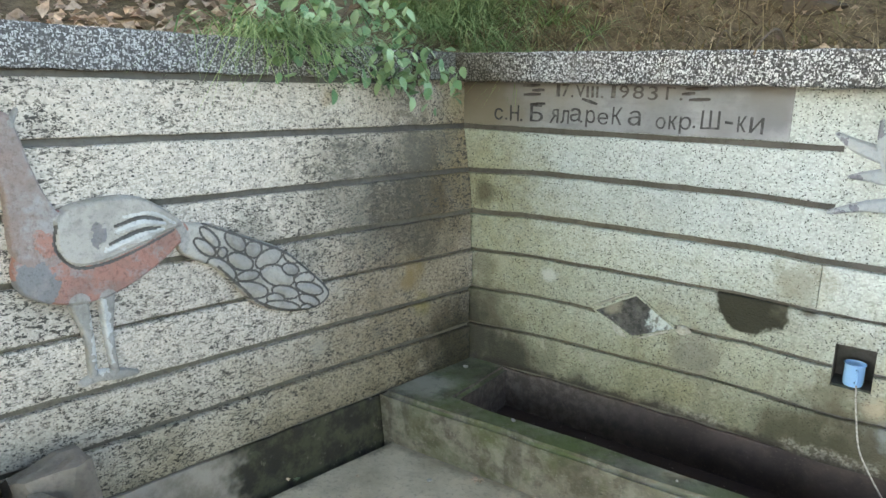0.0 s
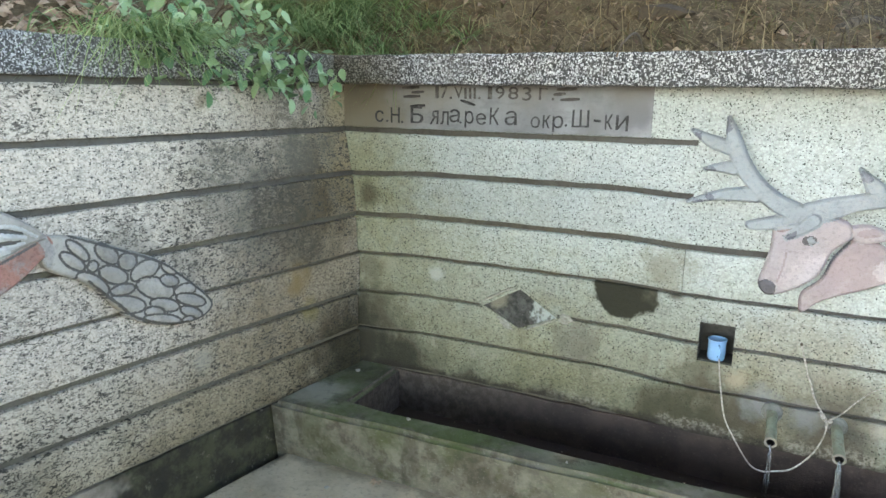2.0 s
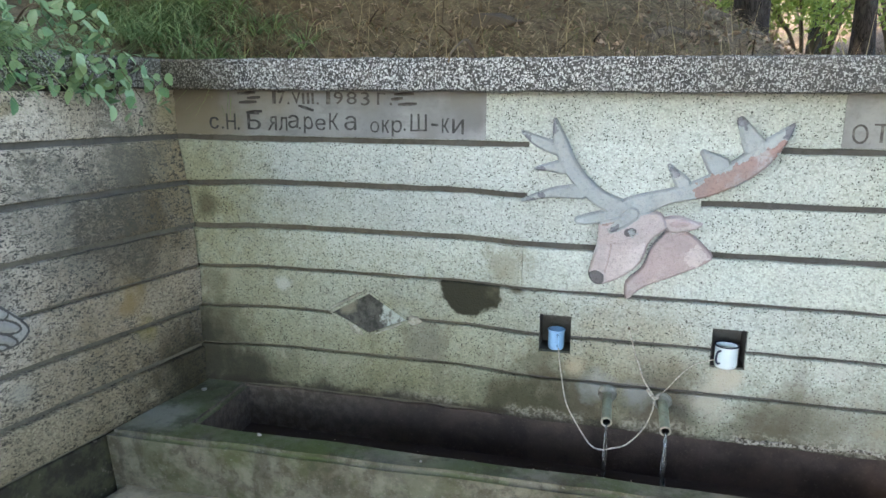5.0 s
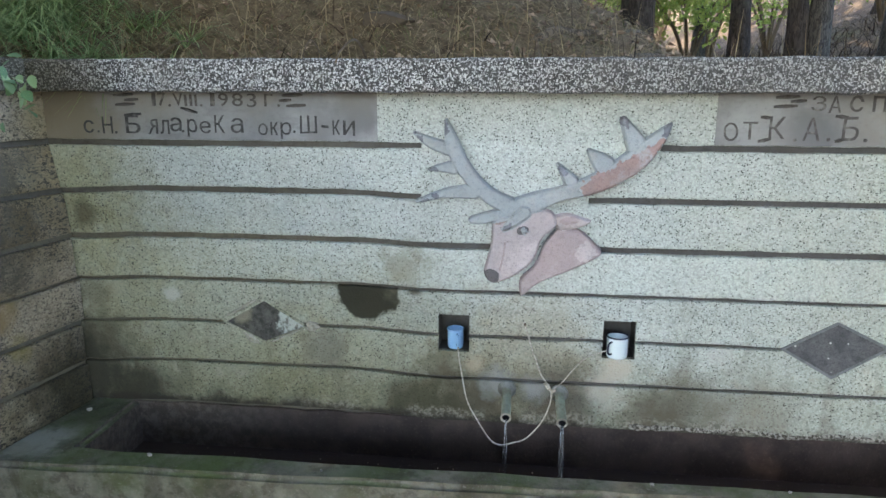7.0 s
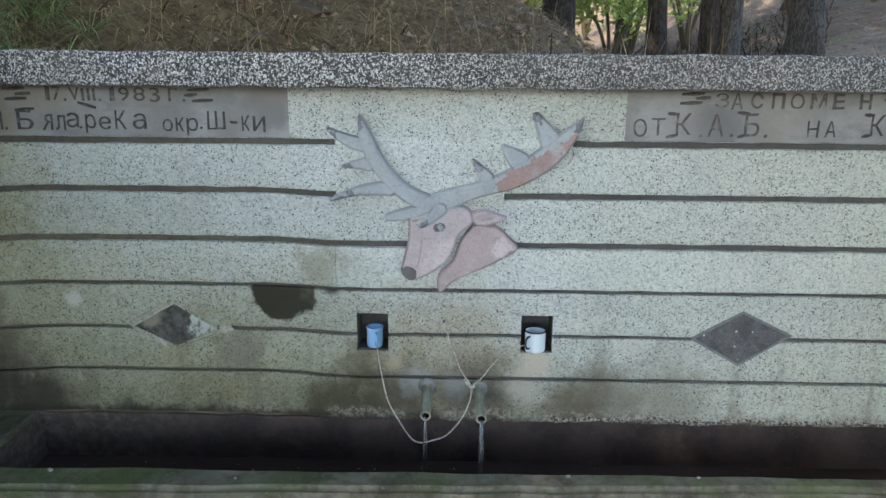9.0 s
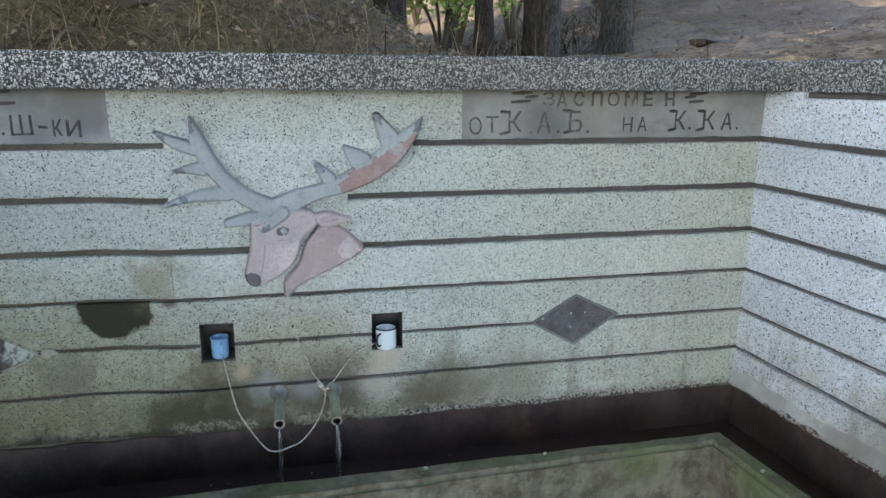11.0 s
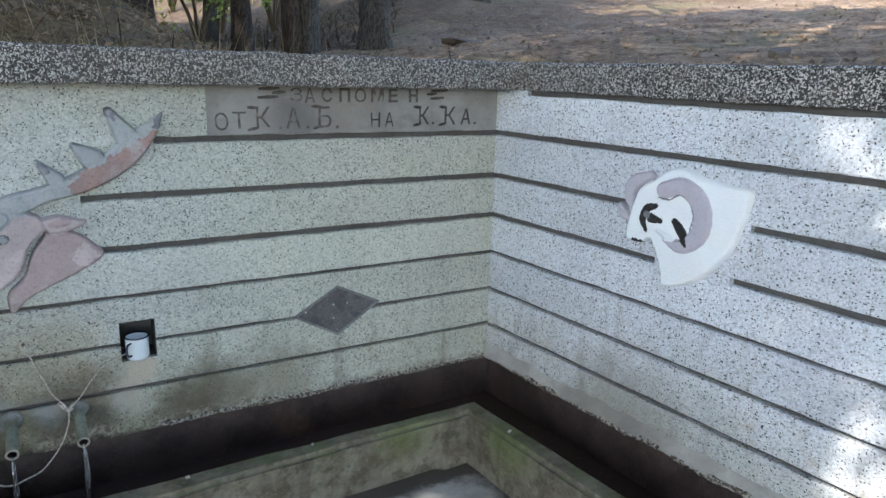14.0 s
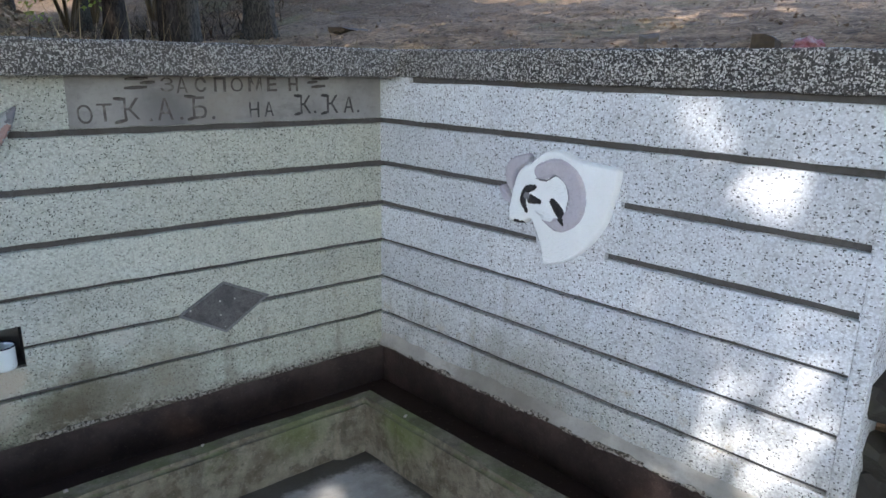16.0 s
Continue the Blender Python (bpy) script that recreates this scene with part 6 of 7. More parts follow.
def bark_material(name, tone):
    k = Mat(name, 0.9, spec=0.2)
    v = k.scaled((1, 1, 0.22))
    d = k.math("ABSOLUTE", k.math("SUBTRACT", k.noise(30.0, 5, 0.65, vec=k.scaled((1, 1, 0.24)), dist=0.6), 0.5))
    a = k.noise(60.0, 5, 0.7, vec=v)
    col = k.mix(k.ramp_range(d, 0.0, 0.07, 1.0, 0.0), tone, tuple(0.22 * q for q in tone))
    col = k.mix(k.ramp_range(a, 0.4, 0.7, 0.0, 0.7), col, tuple(0.5 * q for q in tone))
    col = k.mix(k.ramp_range(k.noise(2.5, 4), 0.5, 0.65, 0.0, 0.4), col, (0.14, 0.145, 0.115))
    k.colour(col)
    k.bump(k.math("ADD", d, a), 0.9, 0.03)
    return k.m


M_BARK = bark_material("ridged_bark", (0.075, 0.060, 0.048))
M_BARK2 = bark_material("grey_bark", (0.105, 0.096, 0.08))
M_STEM = paint("woody_stem", (0.13, 0.09, 0.05), (0.08, 0.07, 0.04), 0.5)


def tree(x, y, r, tall, lean, bark, label, crown_n, crown_r, crown_z, leaf=0.16, keep=None, crown_at=None, seed=1, thick=()):
    """A tapered, uneven trunk with limbs and a crown of single leaves."""
    rng = np.random.default_rng(seed)
    z0 = height(x, y) - 0.15
    ob = thing("tree", pose(x, y, z0), label, "tree", "trees on the hillside")
    bm = bmesh.new()
    ph = rng.uniform(0, 9)
    path = [Vector((lean[0] * t + 0.05 * math.sin(2.2 * t + ph), lean[1] * t + 0.05 * math.cos(1.7 * t + ph), tall * t)) for t in (k / 26 for k in range(27))]
    sides, rings = 18, []
    for i, p in enumerate(path):
        t = i / 26
        rr = r * (1 - 0.62 * t) * (1 + 0.55 * math.exp(-t * 26))
        rings.append([bm.verts.new(p + Vector((math.cos(a), math.sin(a), 0)) * rr * (1 + 0.16 * noise.noise(Vector((2.4 * math.cos(a) + ph, 2.4 * math.sin(a), p.z * 0.8))) + 0.28 * math.exp(-t * 22) * math.cos(4 * a + ph))) for a in (2 * math.pi * k / sides for k in range(sides))])
    for a, b in zip(rings, rings[1:]):
        for k in range(sides):
            bm.faces.new((a[k], a[(k + 1) % sides], b[(k + 1) % sides], b[k])).smooth = True
    bm.faces.new(rings[-1])
    part("trunk", bm, bark, ob)
    mid = Vector(crown_at) - Vector((x, y, z0)) if crown_at else path[-1] + Vector((0, 0, crown_z - tall))
    for j in range(6):
        a = j * 1.05 + ph
        foot = path[16 + j]
        end = mid + Vector((math.cos(a), math.sin(a), 0.1)) * crown_r * 0.75
        bm = bmesh.new()
        tube(bm, catmull([foot, foot.lerp(end, 0.4) + Vector((0, 0, 0.4)), end], 6), lambda t: r * 0.32 * (1 - 0.85 * t), 7)
        part("limb", bm, bark, ob)
    n = crown_n
    m = max(60, n // 50)
    a, q = rng.uniform(0, 2 * math.pi, m), crown_r * np.sqrt(rng.uniform(0, 1, m))
    clump = np.stack([q * np.cos(a), q * np.sin(a), rng.normal(0, 0.16, m) * crown_r + 0.15 * (crown_r - q)], axis=1)
    at = clump[rng.integers(0, m, n)] + rng.normal(size=(n, 3)) * (0.09 * crown_r + 0.08) + np.array(mid)
    if keep is not None:
        # small leaves added round the gaps to fray the sun patches' edges
        base, own = np.array([x, y, z0]), np.random.default_rng(seed + 50)
        d, sill = keep(at + base)
        fine = np.repeat(at[~sill & (d <= 0.32)], 6, axis=0)
        fine = fine + own.normal(size=fine.shape) * 0.10
        d2, sill2 = keep(fine + base)
        fine = fine[~sill2 & ((d2 > 0.072) | (own.uniform(0, 1, len(fine)) < 0.006))]
        at = at[~sill & (d > 0.32)]
    for q in thick:
        at = np.concatenate([at, np.array(q) - np.array([x, y, z0]) + rng.normal(size=(130, 3)) * 0.26])
    n = len(at)
    al = rng.normal(size=(n, 3)) * np.array([1, 1, 0.5])
    fc = rng.normal(size=(n, 3)) * 0.7 + np.array([0, 0, 1.0])
    long, wide = rng.uniform(0.7, 1.3, n) * leaf, rng.uniform(0.45, 0.7, n) * leaf
    if keep is not None:
        m = len(fine)
        at, al = np.concatenate([at, fine]), np.concatenate([al, own.normal(size=(m, 3)) * np.array([1, 1, 0.5])])
        fc = np.concatenate([fc, own.normal(size=(m, 3)) * 0.7 + np.array([0, 0, 1.0])])
        long, wide = np.concatenate([long, own.uniform(0.28, 0.50, m) * leaf]), np.concatenate([wide, own.uniform(0.20, 0.28, m) * leaf])
    me = leaves_data("crown", at, al, fc, long, wide, M_CROWN)
    c = new("crown", me)
    c.parent = ob
    return ob


def bearing(az, dist):
    return 2.03 + dist * math.sin(radians(az)), -2.73 + dist * math.cos(radians(az))


x, y = bearing(7.6, 6.6)
tree(x, y, 0.150, 7.0, (0.1, 0.2), M_BARK, "rough brown tree trunk on the bank behind the wall", 1300, 2.0, 7.6, seed=2)
x, y = bearing(15.35, 7.0)
tree(x, y, 0.092, 6.5, (-0.2, 0.2), M_BARK, "slim dark tree trunk on the bank behind the wall", 900, 1.6, 7.0, seed=3)
x, y = bearing(19.05, 6.5)
tree(x, y, 0.078, 7.0, (-0.25, 0.1), M_BARK, "dark tree trunk growing close beside another", 900, 1.8, 7.4, seed=4)
x, y = bearing(20.15, 6.45)
tree(x, y, 0.085, 7.2, (0.3, 0.2), M_BARK2, "ridged brown tree trunk growing close beside another", 1000, 2.0, 7.6, seed=5)
x, y = bearing(26.0, 7.4)
tree(x, y, 0.150, 7.0, (0.1, 0.1), M_BARK2, "grey lichen-spotted tree trunk on the slope", 1200, 2.0, 7.4, seed=6)
for az, d, r, s in ((12.5, 12.0, 0.10, 11), (24.5, 13.5, 0.14, 12), (33.5, 12.0, 0.10, 13), (37.0, 15.0, 0.12, 14), (19.0, 15.0, 0.12, 15), (43.0, 17.0, 0.13, 16), (6.5, 13.0, 0.12, 17)):
    x, y = bearing(az, d)
    tree(x, y, r, 6.5, (0.1, 0.1), M_BARK2 if s % 2 else M_BARK, "distant slim forest tree trunk", 500, 1.8, 7.0, seed=s, leaf=0.22)


# unseen trees added so that their crowns shade the court, bank and slope
def on_right_wall(p):
    """Where the sunlight past the points p falls on the right wall: along it and up."""
    n = np.array(NRM_R)
    d = -np.array(SUN_DIR)
    t = ((np.array([L, 0, 0]) - p) @ n) / (d @ n)
    q = p + t[:, None] * d - np.array([L, 0, 0])
    return q @ np.array(DIR_R), q[:, 2]


def leave_gap(p):
    """How far each point is from the gaps that let the sun through, and whether it shades the low wall end."""
    s, z = on_right_wall(p)
    w = np.array([noise.noise(Vector((a * 4, b * 4, 0))) for a, b in zip(s, z)])
    near = np.full(len(s), 9.0)
    # gap lines trace where the sun patches should fall on the wall
    for line, r in ((((1.62, 1.63), (1.71, 1.52), (1.80, 1.41), (1.91, 1.36), (2.04, 1.32)), 0.03), (((1.59, 1.01), (1.67, 0.87), (1.78, 0.73), (1.84, 0.61), (1.96, 0.49), (2.08, 0.43)), 0.04), (((1.96, 0.89), (2.08, 0.76), (2.18, 0.68)), -0.002)):
        for (a0, b0), (a1, b1) in zip(line, line[1:]):
            u, v = a1 - a0, b1 - b0
            k = np.clip(((s - a0) * u + (z - b0) * v) / (u * u + v * v), 0, 1)
            near = np.minimum(near, np.hypot(s - a0 - k * u, z - b0 - k * v) - r)
    t = (p[:, 2] - 1.80) / SUN_DIR.z
    q = p - t[:, None] * np.array(SUN_DIR)
    sill = (np.abs(q[:, 0] + 0.50) < 0.50) & (np.abs(q[:, 1] + 1.70) < 0.80)
    return near + 0.022 * w, sill


# places on trough and walls where added leaf clumps block stray sun spots
DENSE = ((1.24, -0.50, 0.258), (4.19, -1.2, 0.15), (4.15, -0.76, 0.37), (3.95, 0.0, 1.38), (3.52, 0.0, 0.62))
mid = Vector((1.9, -1.2, 0.9)) + SUN_DIR * 9.0
tree(-4.6, -7.6, 0.22, 6.6, (0.4, 0.9), M_BARK, "unseen tall leafy tree added to shade the fountain court", 14500, 4.3, 7.0, leaf=0.31, keep=leave_gap, crown_at=tuple(mid), seed=21, thick=[tuple(Vector(q) + SUN_DIR * 9.0) for q in DENSE])
mid = Vector((1.5, 4.0, 1.9)) + SUN_DIR * 8.5
tree(-5.4, -1.4, 0.20, 6.8, (0.9, 0.9), M_BARK, "unseen tall leafy tree added to shade the bank", 6500, 4.2, 7.0, leaf=0.30, keep=leave_gap, crown_at=tuple(mid), seed=22)
mid = Vector((7.3, 0.8, 2.2)) + SUN_DIR * 8.5
tree(7.5, -6.0, 0.20, 6.8, (-0.9, 0.3), M_BARK, "unseen tall leafy tree added to shade the slope", 8000, 3.9, 7.0, leaf=0.30, keep=leave_gap, crown_at=tuple(mid), seed=23)


# a fourth unseen tree, added to shade the ground behind the trunks
mid = Vector((6.2, 7.6, 2.2)) + SUN_DIR * 9.0
tree(-2.4, 6.6, 0.20, 6.0, (0.9, -0.6), M_BARK, "unseen tall leafy tree added to shade the ground behind", 8500, 4.0, 7.0, leaf=0.30, crown_at=tuple(mid), seed=24)


# unseen trees added behind the camera to block low skylight from the back wall
for i, (x, y) in enumerate(((-1.5, -9.0), (1.8, -8.6), (4.6, -9.2), (7.6, -8.0), (9.8, -5.5))):
    tree(x, y, 0.16, 6.0, (0.1, -0.2), M_BARK, "unseen leafy tree added behind the camera to block low sky", 7000, 3.0, 5.2, leaf=0.34, seed=61 + i)


# ---- bushes behind the trees ----
def bush(x, y, r, tall, n, seed):
    rng = np.random.default_rng(seed)
    z0 = height(x, y) - 0.05
    ob = thing("bush", pose(x, y, z0), "sunlit yellow-green bush among the trees", "bush", "bushes behind the trees")
    for j in range(7):
        a = j * 0.9 + seed
        bm = bmesh.new()
        tube(bm, catmull([Vector((0, 0, 0)), Vector((0.2 * r * math.cos(a), 0.2 * r * math.sin(a), tall * 0.45)), Vector((0.7 * r * math.cos(a), 0.7 * r * math.sin(a), tall * 0.9))], 4), lambda t: 0.03 * (1 - 0.8 * t), 5)
        part("stem", bm, M_STEM, ob)
    cl = rng.normal(size=(46, 3)) * np.array([0.5 * r, 0.5 * r, 0.22 * tall]) + np.array([0, 0, 0.80 * tall])
    at = cl[rng.integers(0, 46, n)] + rng.normal(size=(n, 3)) * 0.11 * r
    me = leaves_data("foliage", at, rng.normal(size=(n, 3)), rng.normal(size=(n, 3)) + np.array([0, 0, 0.8]), rng.uniform(0.05, 0.10, n), rng.uniform(0.03, 0.06, n), M_BUSH)
    f = new("foliage", me)
    f.parent = ob


for i, (az, d, r, tall) in enumerate(((4.5, 10.5, 1.2, 1.5), (7.0, 13.5, 1.6, 2.2), (12.0, 10.0, 1.1, 1.4), (13.5, 12.5, 1.5, 2.3), (17.5, 11.5, 1.2, 1.7), (24.5, 12.5, 1.3, 1.8), (29.5, 13.0, 1.0, 1.2), (20.0, 17.0, 2.5, 3.4), (10.0, 17.0, 2.5, 3.6), (2.0, 16.0, 2.5, 3.6))):
    x, y = bearing(az, d)
    bush(x, y, r, tall, 2600, 40 + i)

# ---- grass and litter ----
# tussocks, each fanning out from its own root
cx = np.clip(RNG.normal(-0.42, 0.34, 105), -1.2, 0.26)
cy = 0.32 + np.abs(RNG.normal(0, 0.45, 105))
who = RNG.integers(0, 105, 4800)
n = len(who)
fan = RNG.uniform(0, 2 * math.pi, n)
x, y = cx[who] + 0.035 * np.cos(fan) * RNG.uniform(0, 1, n), cy[who] + 0.035 * np.sin(fan) * RNG.uniform(0, 1, n)
y = np.maximum(y, 0.30)
root = np.stack([x, y, heights(x, y) - 0.01], axis=1)
d = np.stack([0.65 * np.cos(fan) + 0.08, 0.65 * np.sin(fan) - 0.30, RNG.uniform(0.35, 1.2, n)], axis=1)
tagged(new("green_grass", blades_data("green_grass", root, d, RNG.uniform(0.16, 0.50, n), RNG.uniform(0.003, 0.009, n), M_GRASS, 0.75)), "long green grass hanging over the coping", "grass", kind="stuff")

# tufts hanging over the left coping
n = 420
s, w = RNG.normal(1.02, 0.13, n), RNG.uniform(0.0, 0.22, n)
p = [FL @ Vector((a, -b, 0)) for a, b in zip(s, w)]
root = np.array([(q.x, q.y, max(CAP1, height(q.x, q.y))) for q in p])
d = np.array(NRM_L)[None, :] * RNG.uniform(0.2, 1.0, n)[:, None] + np.array(DIR_L)[None, :] * RNG.normal(0, 0.45, n)[:, None] + np.stack([np.zeros(n), np.zeros(n), RNG.uniform(0.3, 1.0, n)], axis=1)
tagged(new("hanging_grass", blades_data("hanging_grass", root, d, RNG.uniform(0.20, 0.52, n), RNG.uniform(0.003, 0.007, n), M_GRASS, 0.85)), "pale green grass tufts hanging over the coping", "grass", kind="stuff")

n = 22000
x = RNG.uniform(-0.8, 4.4, n)
y = 0.33 + RNG.uniform(0, 1, n) ** 1.5 * 3.2
keep = RNG.uniform(0, 1, n) < np.clip(1.25 - 0.26 * x, 0.08, 1)
x, y = x[keep], y[keep]
n = len(x)
root = np.stack([x, y, heights(x, y) - 0.01], axis=1)
d = np.stack([RNG.normal(0.1, 0.9, n), RNG.normal(-0.5, 0.8, n), RNG.uniform(0.1, 0.8, n)], axis=1)
pick = RNG.uniform(0, 1, n) < 0.30
stalks = RNG.uniform(0, 1, n) < 0.028
up = root[stalks]
m = len(up)
lean = np.stack([RNG.normal(0.0, 0.25, m), RNG.normal(-0.2, 0.25, m), np.full(m, 1.0)], axis=1)
tagged(new("dry_stalks", blades_data("dry_stalks", up, lean, RNG.uniform(0.12, 0.42, m), RNG.uniform(0.003, 0.006, m), M_STRAW, 0.12)), "tall pale dry stalks standing on the bank", "grass", kind="stuff")
for nm, sel, mat, lab in (("dry_grass", ~pick, M_STRAW, "straw-coloured dry grass on the bank"), ("olive_grass", pick, M_OLIVE, "olive weeds and grass on the bank")):
    k = int(sel.sum())
    tagged(new(nm, blades_data(nm, root[sel], d[sel], RNG.uniform(0.06, 0.24, k), RNG.uniform(0.003, 0.009, k), mat, 0.75)), lab, "grass", kind="stuff")


def scatter_leaves(name, x, y, size, label, lift=0.012, mat=None):
    n = len(x)
    at = np.stack([x, y, heights(x, y) + lift + RNG.uniform(0, 0.02, n)], axis=1)
    me = leaves_data(name, at, RNG.normal(size=(n, 3)) * np.array([1, 1, 0.25]), RNG.normal(size=(n, 3)) * 0.45 + np.array([0, 0, 1.0]), RNG.uniform(0.6, 1.3, n) * size, RNG.uniform(0.4, 0.8, n) * size, mat or M_DEAD, 0.25)
    return tagged(new(name, me), label, "leaves", kind="stuff")


s = RNG.uniform(0.6, 3.2, 1600)
w = 0.30 + RNG.uniform(0, 1, 1600) ** 1.6 * 1.6
p = [FL @ Vector((a, -b, 0)) for a, b in zip(s, w)]
scatter_leaves("leaf_litter", np.array([q.x for q in p]), np.array([q.y for q in p]), 0.075, "dead oak leaves heaped behind the coping, coloured pale as if sunlit", mat=M_PALELEAF)
u, v = RNG.uniform(0, 1, 2200), RNG.uniform(0, 1, 2200)
az, d = np.radians(5 + 85 * u), 4.0 + 11 * v ** 1.5
x, y = 2.03 + d * np.sin(az), -2.73 + d * np.cos(az)
keep = ((y > 0.45) | (x > L - 0.0987 * y + 0.5)) & (y > -2.2)
scatter_leaves("fallen_leaves", x[keep], y[keep], 0.045, "brown fallen leaves over the hillside", 0.004)
n = 2400
x, y = RNG.uniform(-0.4, 4.2, n), 0.36 + 2.6 * RNG.uniform(0, 1, n) ** 1.3
scatter_leaves("bank_leaves", x, y, 0.042, "curled brown dead leaves caught on the bank", 0.02)
n = 900
x, y = RNG.uniform(0.2, 4.2, n), 0.36 + 2.4 * RNG.uniform(0, 1, n) ** 1.2
root = np.stack([x, y, heights(x, y) + 0.004], axis=1)
d = np.stack([RNG.normal(0, 1, n), RNG.normal(0, 0.7, n), RNG.uniform(0.0, 0.7, n)], axis=1)
M_TWIG = leaf_material("dark_twig", (0.025, 0.017, 0.011), (0.08, 0.05, 0.03), 0.9, 0.05)
tagged(new("fallen_twigs", blades_data("fallen_twigs", root, d, RNG.uniform(0.08, 0.35, n), RNG.uniform(0.004, 0.010, n), M_TWIG, 0.2, 3)), "dark fallen twigs tangled on the bank", "twigs", kind="stuff")
n = 9000
az, d = np.radians(-15 + 105 * RNG.uniform(0, 1, n)), 3.3 + 8 * RNG.uniform(0, 1, n) ** 1.4
x, y = 2.03 + d * np.sin(az), -2.73 + d * np.cos(az)
keep = ((y > 0.40) | (x > L - 0.0987 * y + 0.42)) & (y > -2.2)
x, y = x[keep], y[keep]
n = len(x)
root = np.stack([x, y, heights(x, y) + 0.006], axis=1)
d = np.stack([RNG.normal(0, 1, n), RNG.normal(0, 1, n), RNG.uniform(-0.05, 0.25, n)], axis=1)
tagged(new("needle_litter", blades_data("needle_litter", root, d, RNG.uniform(0.06, 0.20, n), RNG.uniform(0.002, 0.006, n), M_STRAW, 0.1, 2)), "dry needles and twigs strewn over the slope", "litter", kind="stuff")


# dry tufts on the slope
az, dd = np.radians(RNG.uniform(26, 80, 60)), RNG.uniform(3.9, 10, 60)
cx, cy = 2.03 + dd * np.sin(az), -2.73 + dd * np.cos(az)
who = RNG.integers(0, 60, 3600)
who = who[(cy[who] > 0.6) | (cx[who] > L - 0.0987 * cy[who] + 0.6)]
n = len(who)
fan, off = RNG.uniform(0, 2 * math.pi, n), RNG.uniform(0, 0.10, n)
x, y = cx[who] + off * np.cos(fan), cy[who] + off * np.sin(fan)
root = np.stack([x, y, heights(x, y) - 0.01], axis=1)
d = np.stack([0.8 * np.cos(fan), 0.8 * np.sin(fan), RNG.uniform(0.25, 0.9, n)], axis=1)
tagged(new("dry_tufts", blades_data("dry_tufts", root, d, RNG.uniform(0.05, 0.16, n), RNG.uniform(0.003, 0.007, n), M_STRAW, 0.7)), "low dry grass tufts on the slope", "grass", kind="stuff")

# bare twigs added at the foot of the bushes, dark to stand for the shadowed slope
n = 5200
az, d = np.radians(2 + 25 * RNG.uniform(0, 1, n)), 7.2 + 6.0 * RNG.uniform(0, 1, n)
x, y = 2.03 + d * np.sin(az), -2.73 + d * np.cos(az)
root = np.stack([x, y, heights(x, y) - 0.02], axis=1)
d = np.stack([RNG.normal(0, 0.9, n), RNG.normal(0, 0.9, n), RNG.uniform(0.1, 0.8, n)], axis=1)
tagged(new("twig_thicket", blades_data("twig_thicket", root, d, RNG.uniform(0.12, 0.55, n), RNG.uniform(0.006, 0.016, n), M_TWIG, 0.3, 3)), "dark bare twigs added under the bushes for the shadowed slope", "undergrowth", kind="stuff")


# ---- bramble hanging over the corner ----
def leaflet():
    """One pointed leaf with a fold along its rib."""
    bm = bmesh.new()
    w = (0.0, 0.25, 0.31, 0.43, 0.40, 0.45, 0.36, 0.36, 0.22, 0.20, 0.0)
    rows = []
    for i, a in enumerate(w):
        t = i / 10
        z = -0.16 * t * t
        rows.append([bm.verts.new((-a, t, z + 0.10 * a)), bm.verts.new((0, t, z)), bm.verts.new((a, t, z + 0.10 * a))] if a else [bm.verts.new((0, t, z))])
    for a, b in zip(rows, rows[1:]):
        if len(a) == 1:
            bm.faces.new((a[0], b[1], b[0]))
            bm.faces.new((a[0], b[2], b[1]))
        elif len(b) == 1:
            bm.faces.new((a[0], a[1], b[0]))
            bm.faces.new((a[1], a[2], b[0]))
        else:
            bm.faces.new((a[0], a[1], b[1], b[0]))
            bm.faces.new((a[1], a[2], b[2], b[1]))
    return mesh_of("leaf", bm, M_LEAFLET, smooth=True)


k = Mat("bramble_leaflet", 0.5, spec=0.4)
c = k.mix(k.random(), (0.085, 0.18, 0.075), (0.30, 0.40, 0.20))
c = k.mix(k.ramp_range(k.noise(6.0, 3), 0.5, 0.7, 0.0, 0.4), c, (0.28, 0.32, 0.12))
k.colour(c)
M_LEAFLET = k.m
LEAF = leaflet()


def bramble(start, stems, count, seed, label):
    """Arching stems with leaves in loose threes."""
    rng = np.random.default_rng(seed)
    ob = thing("bramble", pose(*start), label, "plant", "brambles over the coping")
    paths = []
    for end, lift in stems:
        bm = bmesh.new()
        a, b = Vector((0, 0, 0)), Vector(end) - Vector(start)
        path = catmull([a, a.lerp(b, 0.4) + Vector((0, 0, lift)), a.lerp(b, 0.8) + Vector((0, 0, lift * 0.5)), b], 7)
        paths.append(path)
        tube(bm, path, lambda t: 0.0035 * (1 - 0.7 * t), 6)
        part("stem", bm, M_STEM, ob)
    for i in range(count):
        path = paths[i % len(paths)]
        t = 0.25 + 0.75 * rng.uniform() ** 0.8
        q = path[min(int(t * (len(path) - 1)), len(path) - 1)] + Vector(rng.normal(size=3) * np.array([0.05, 0.05, 0.04]))
        leaf = new("leaf", LEAF)
        leaf.parent = ob
        size = rng.uniform(0.036, 0.072)
        leaf.matrix_basis = pose(*q, rng.uniform(-75, 5), rng.uniform(-35, 35), rng.uniform(60, 300)) @ Matrix.Diagonal((size * rng.uniform(0.6, 0.85), size, size, 1))
    return ob


def over(s, n, z):
    return tuple(FL @ Vector((s, n, z)))


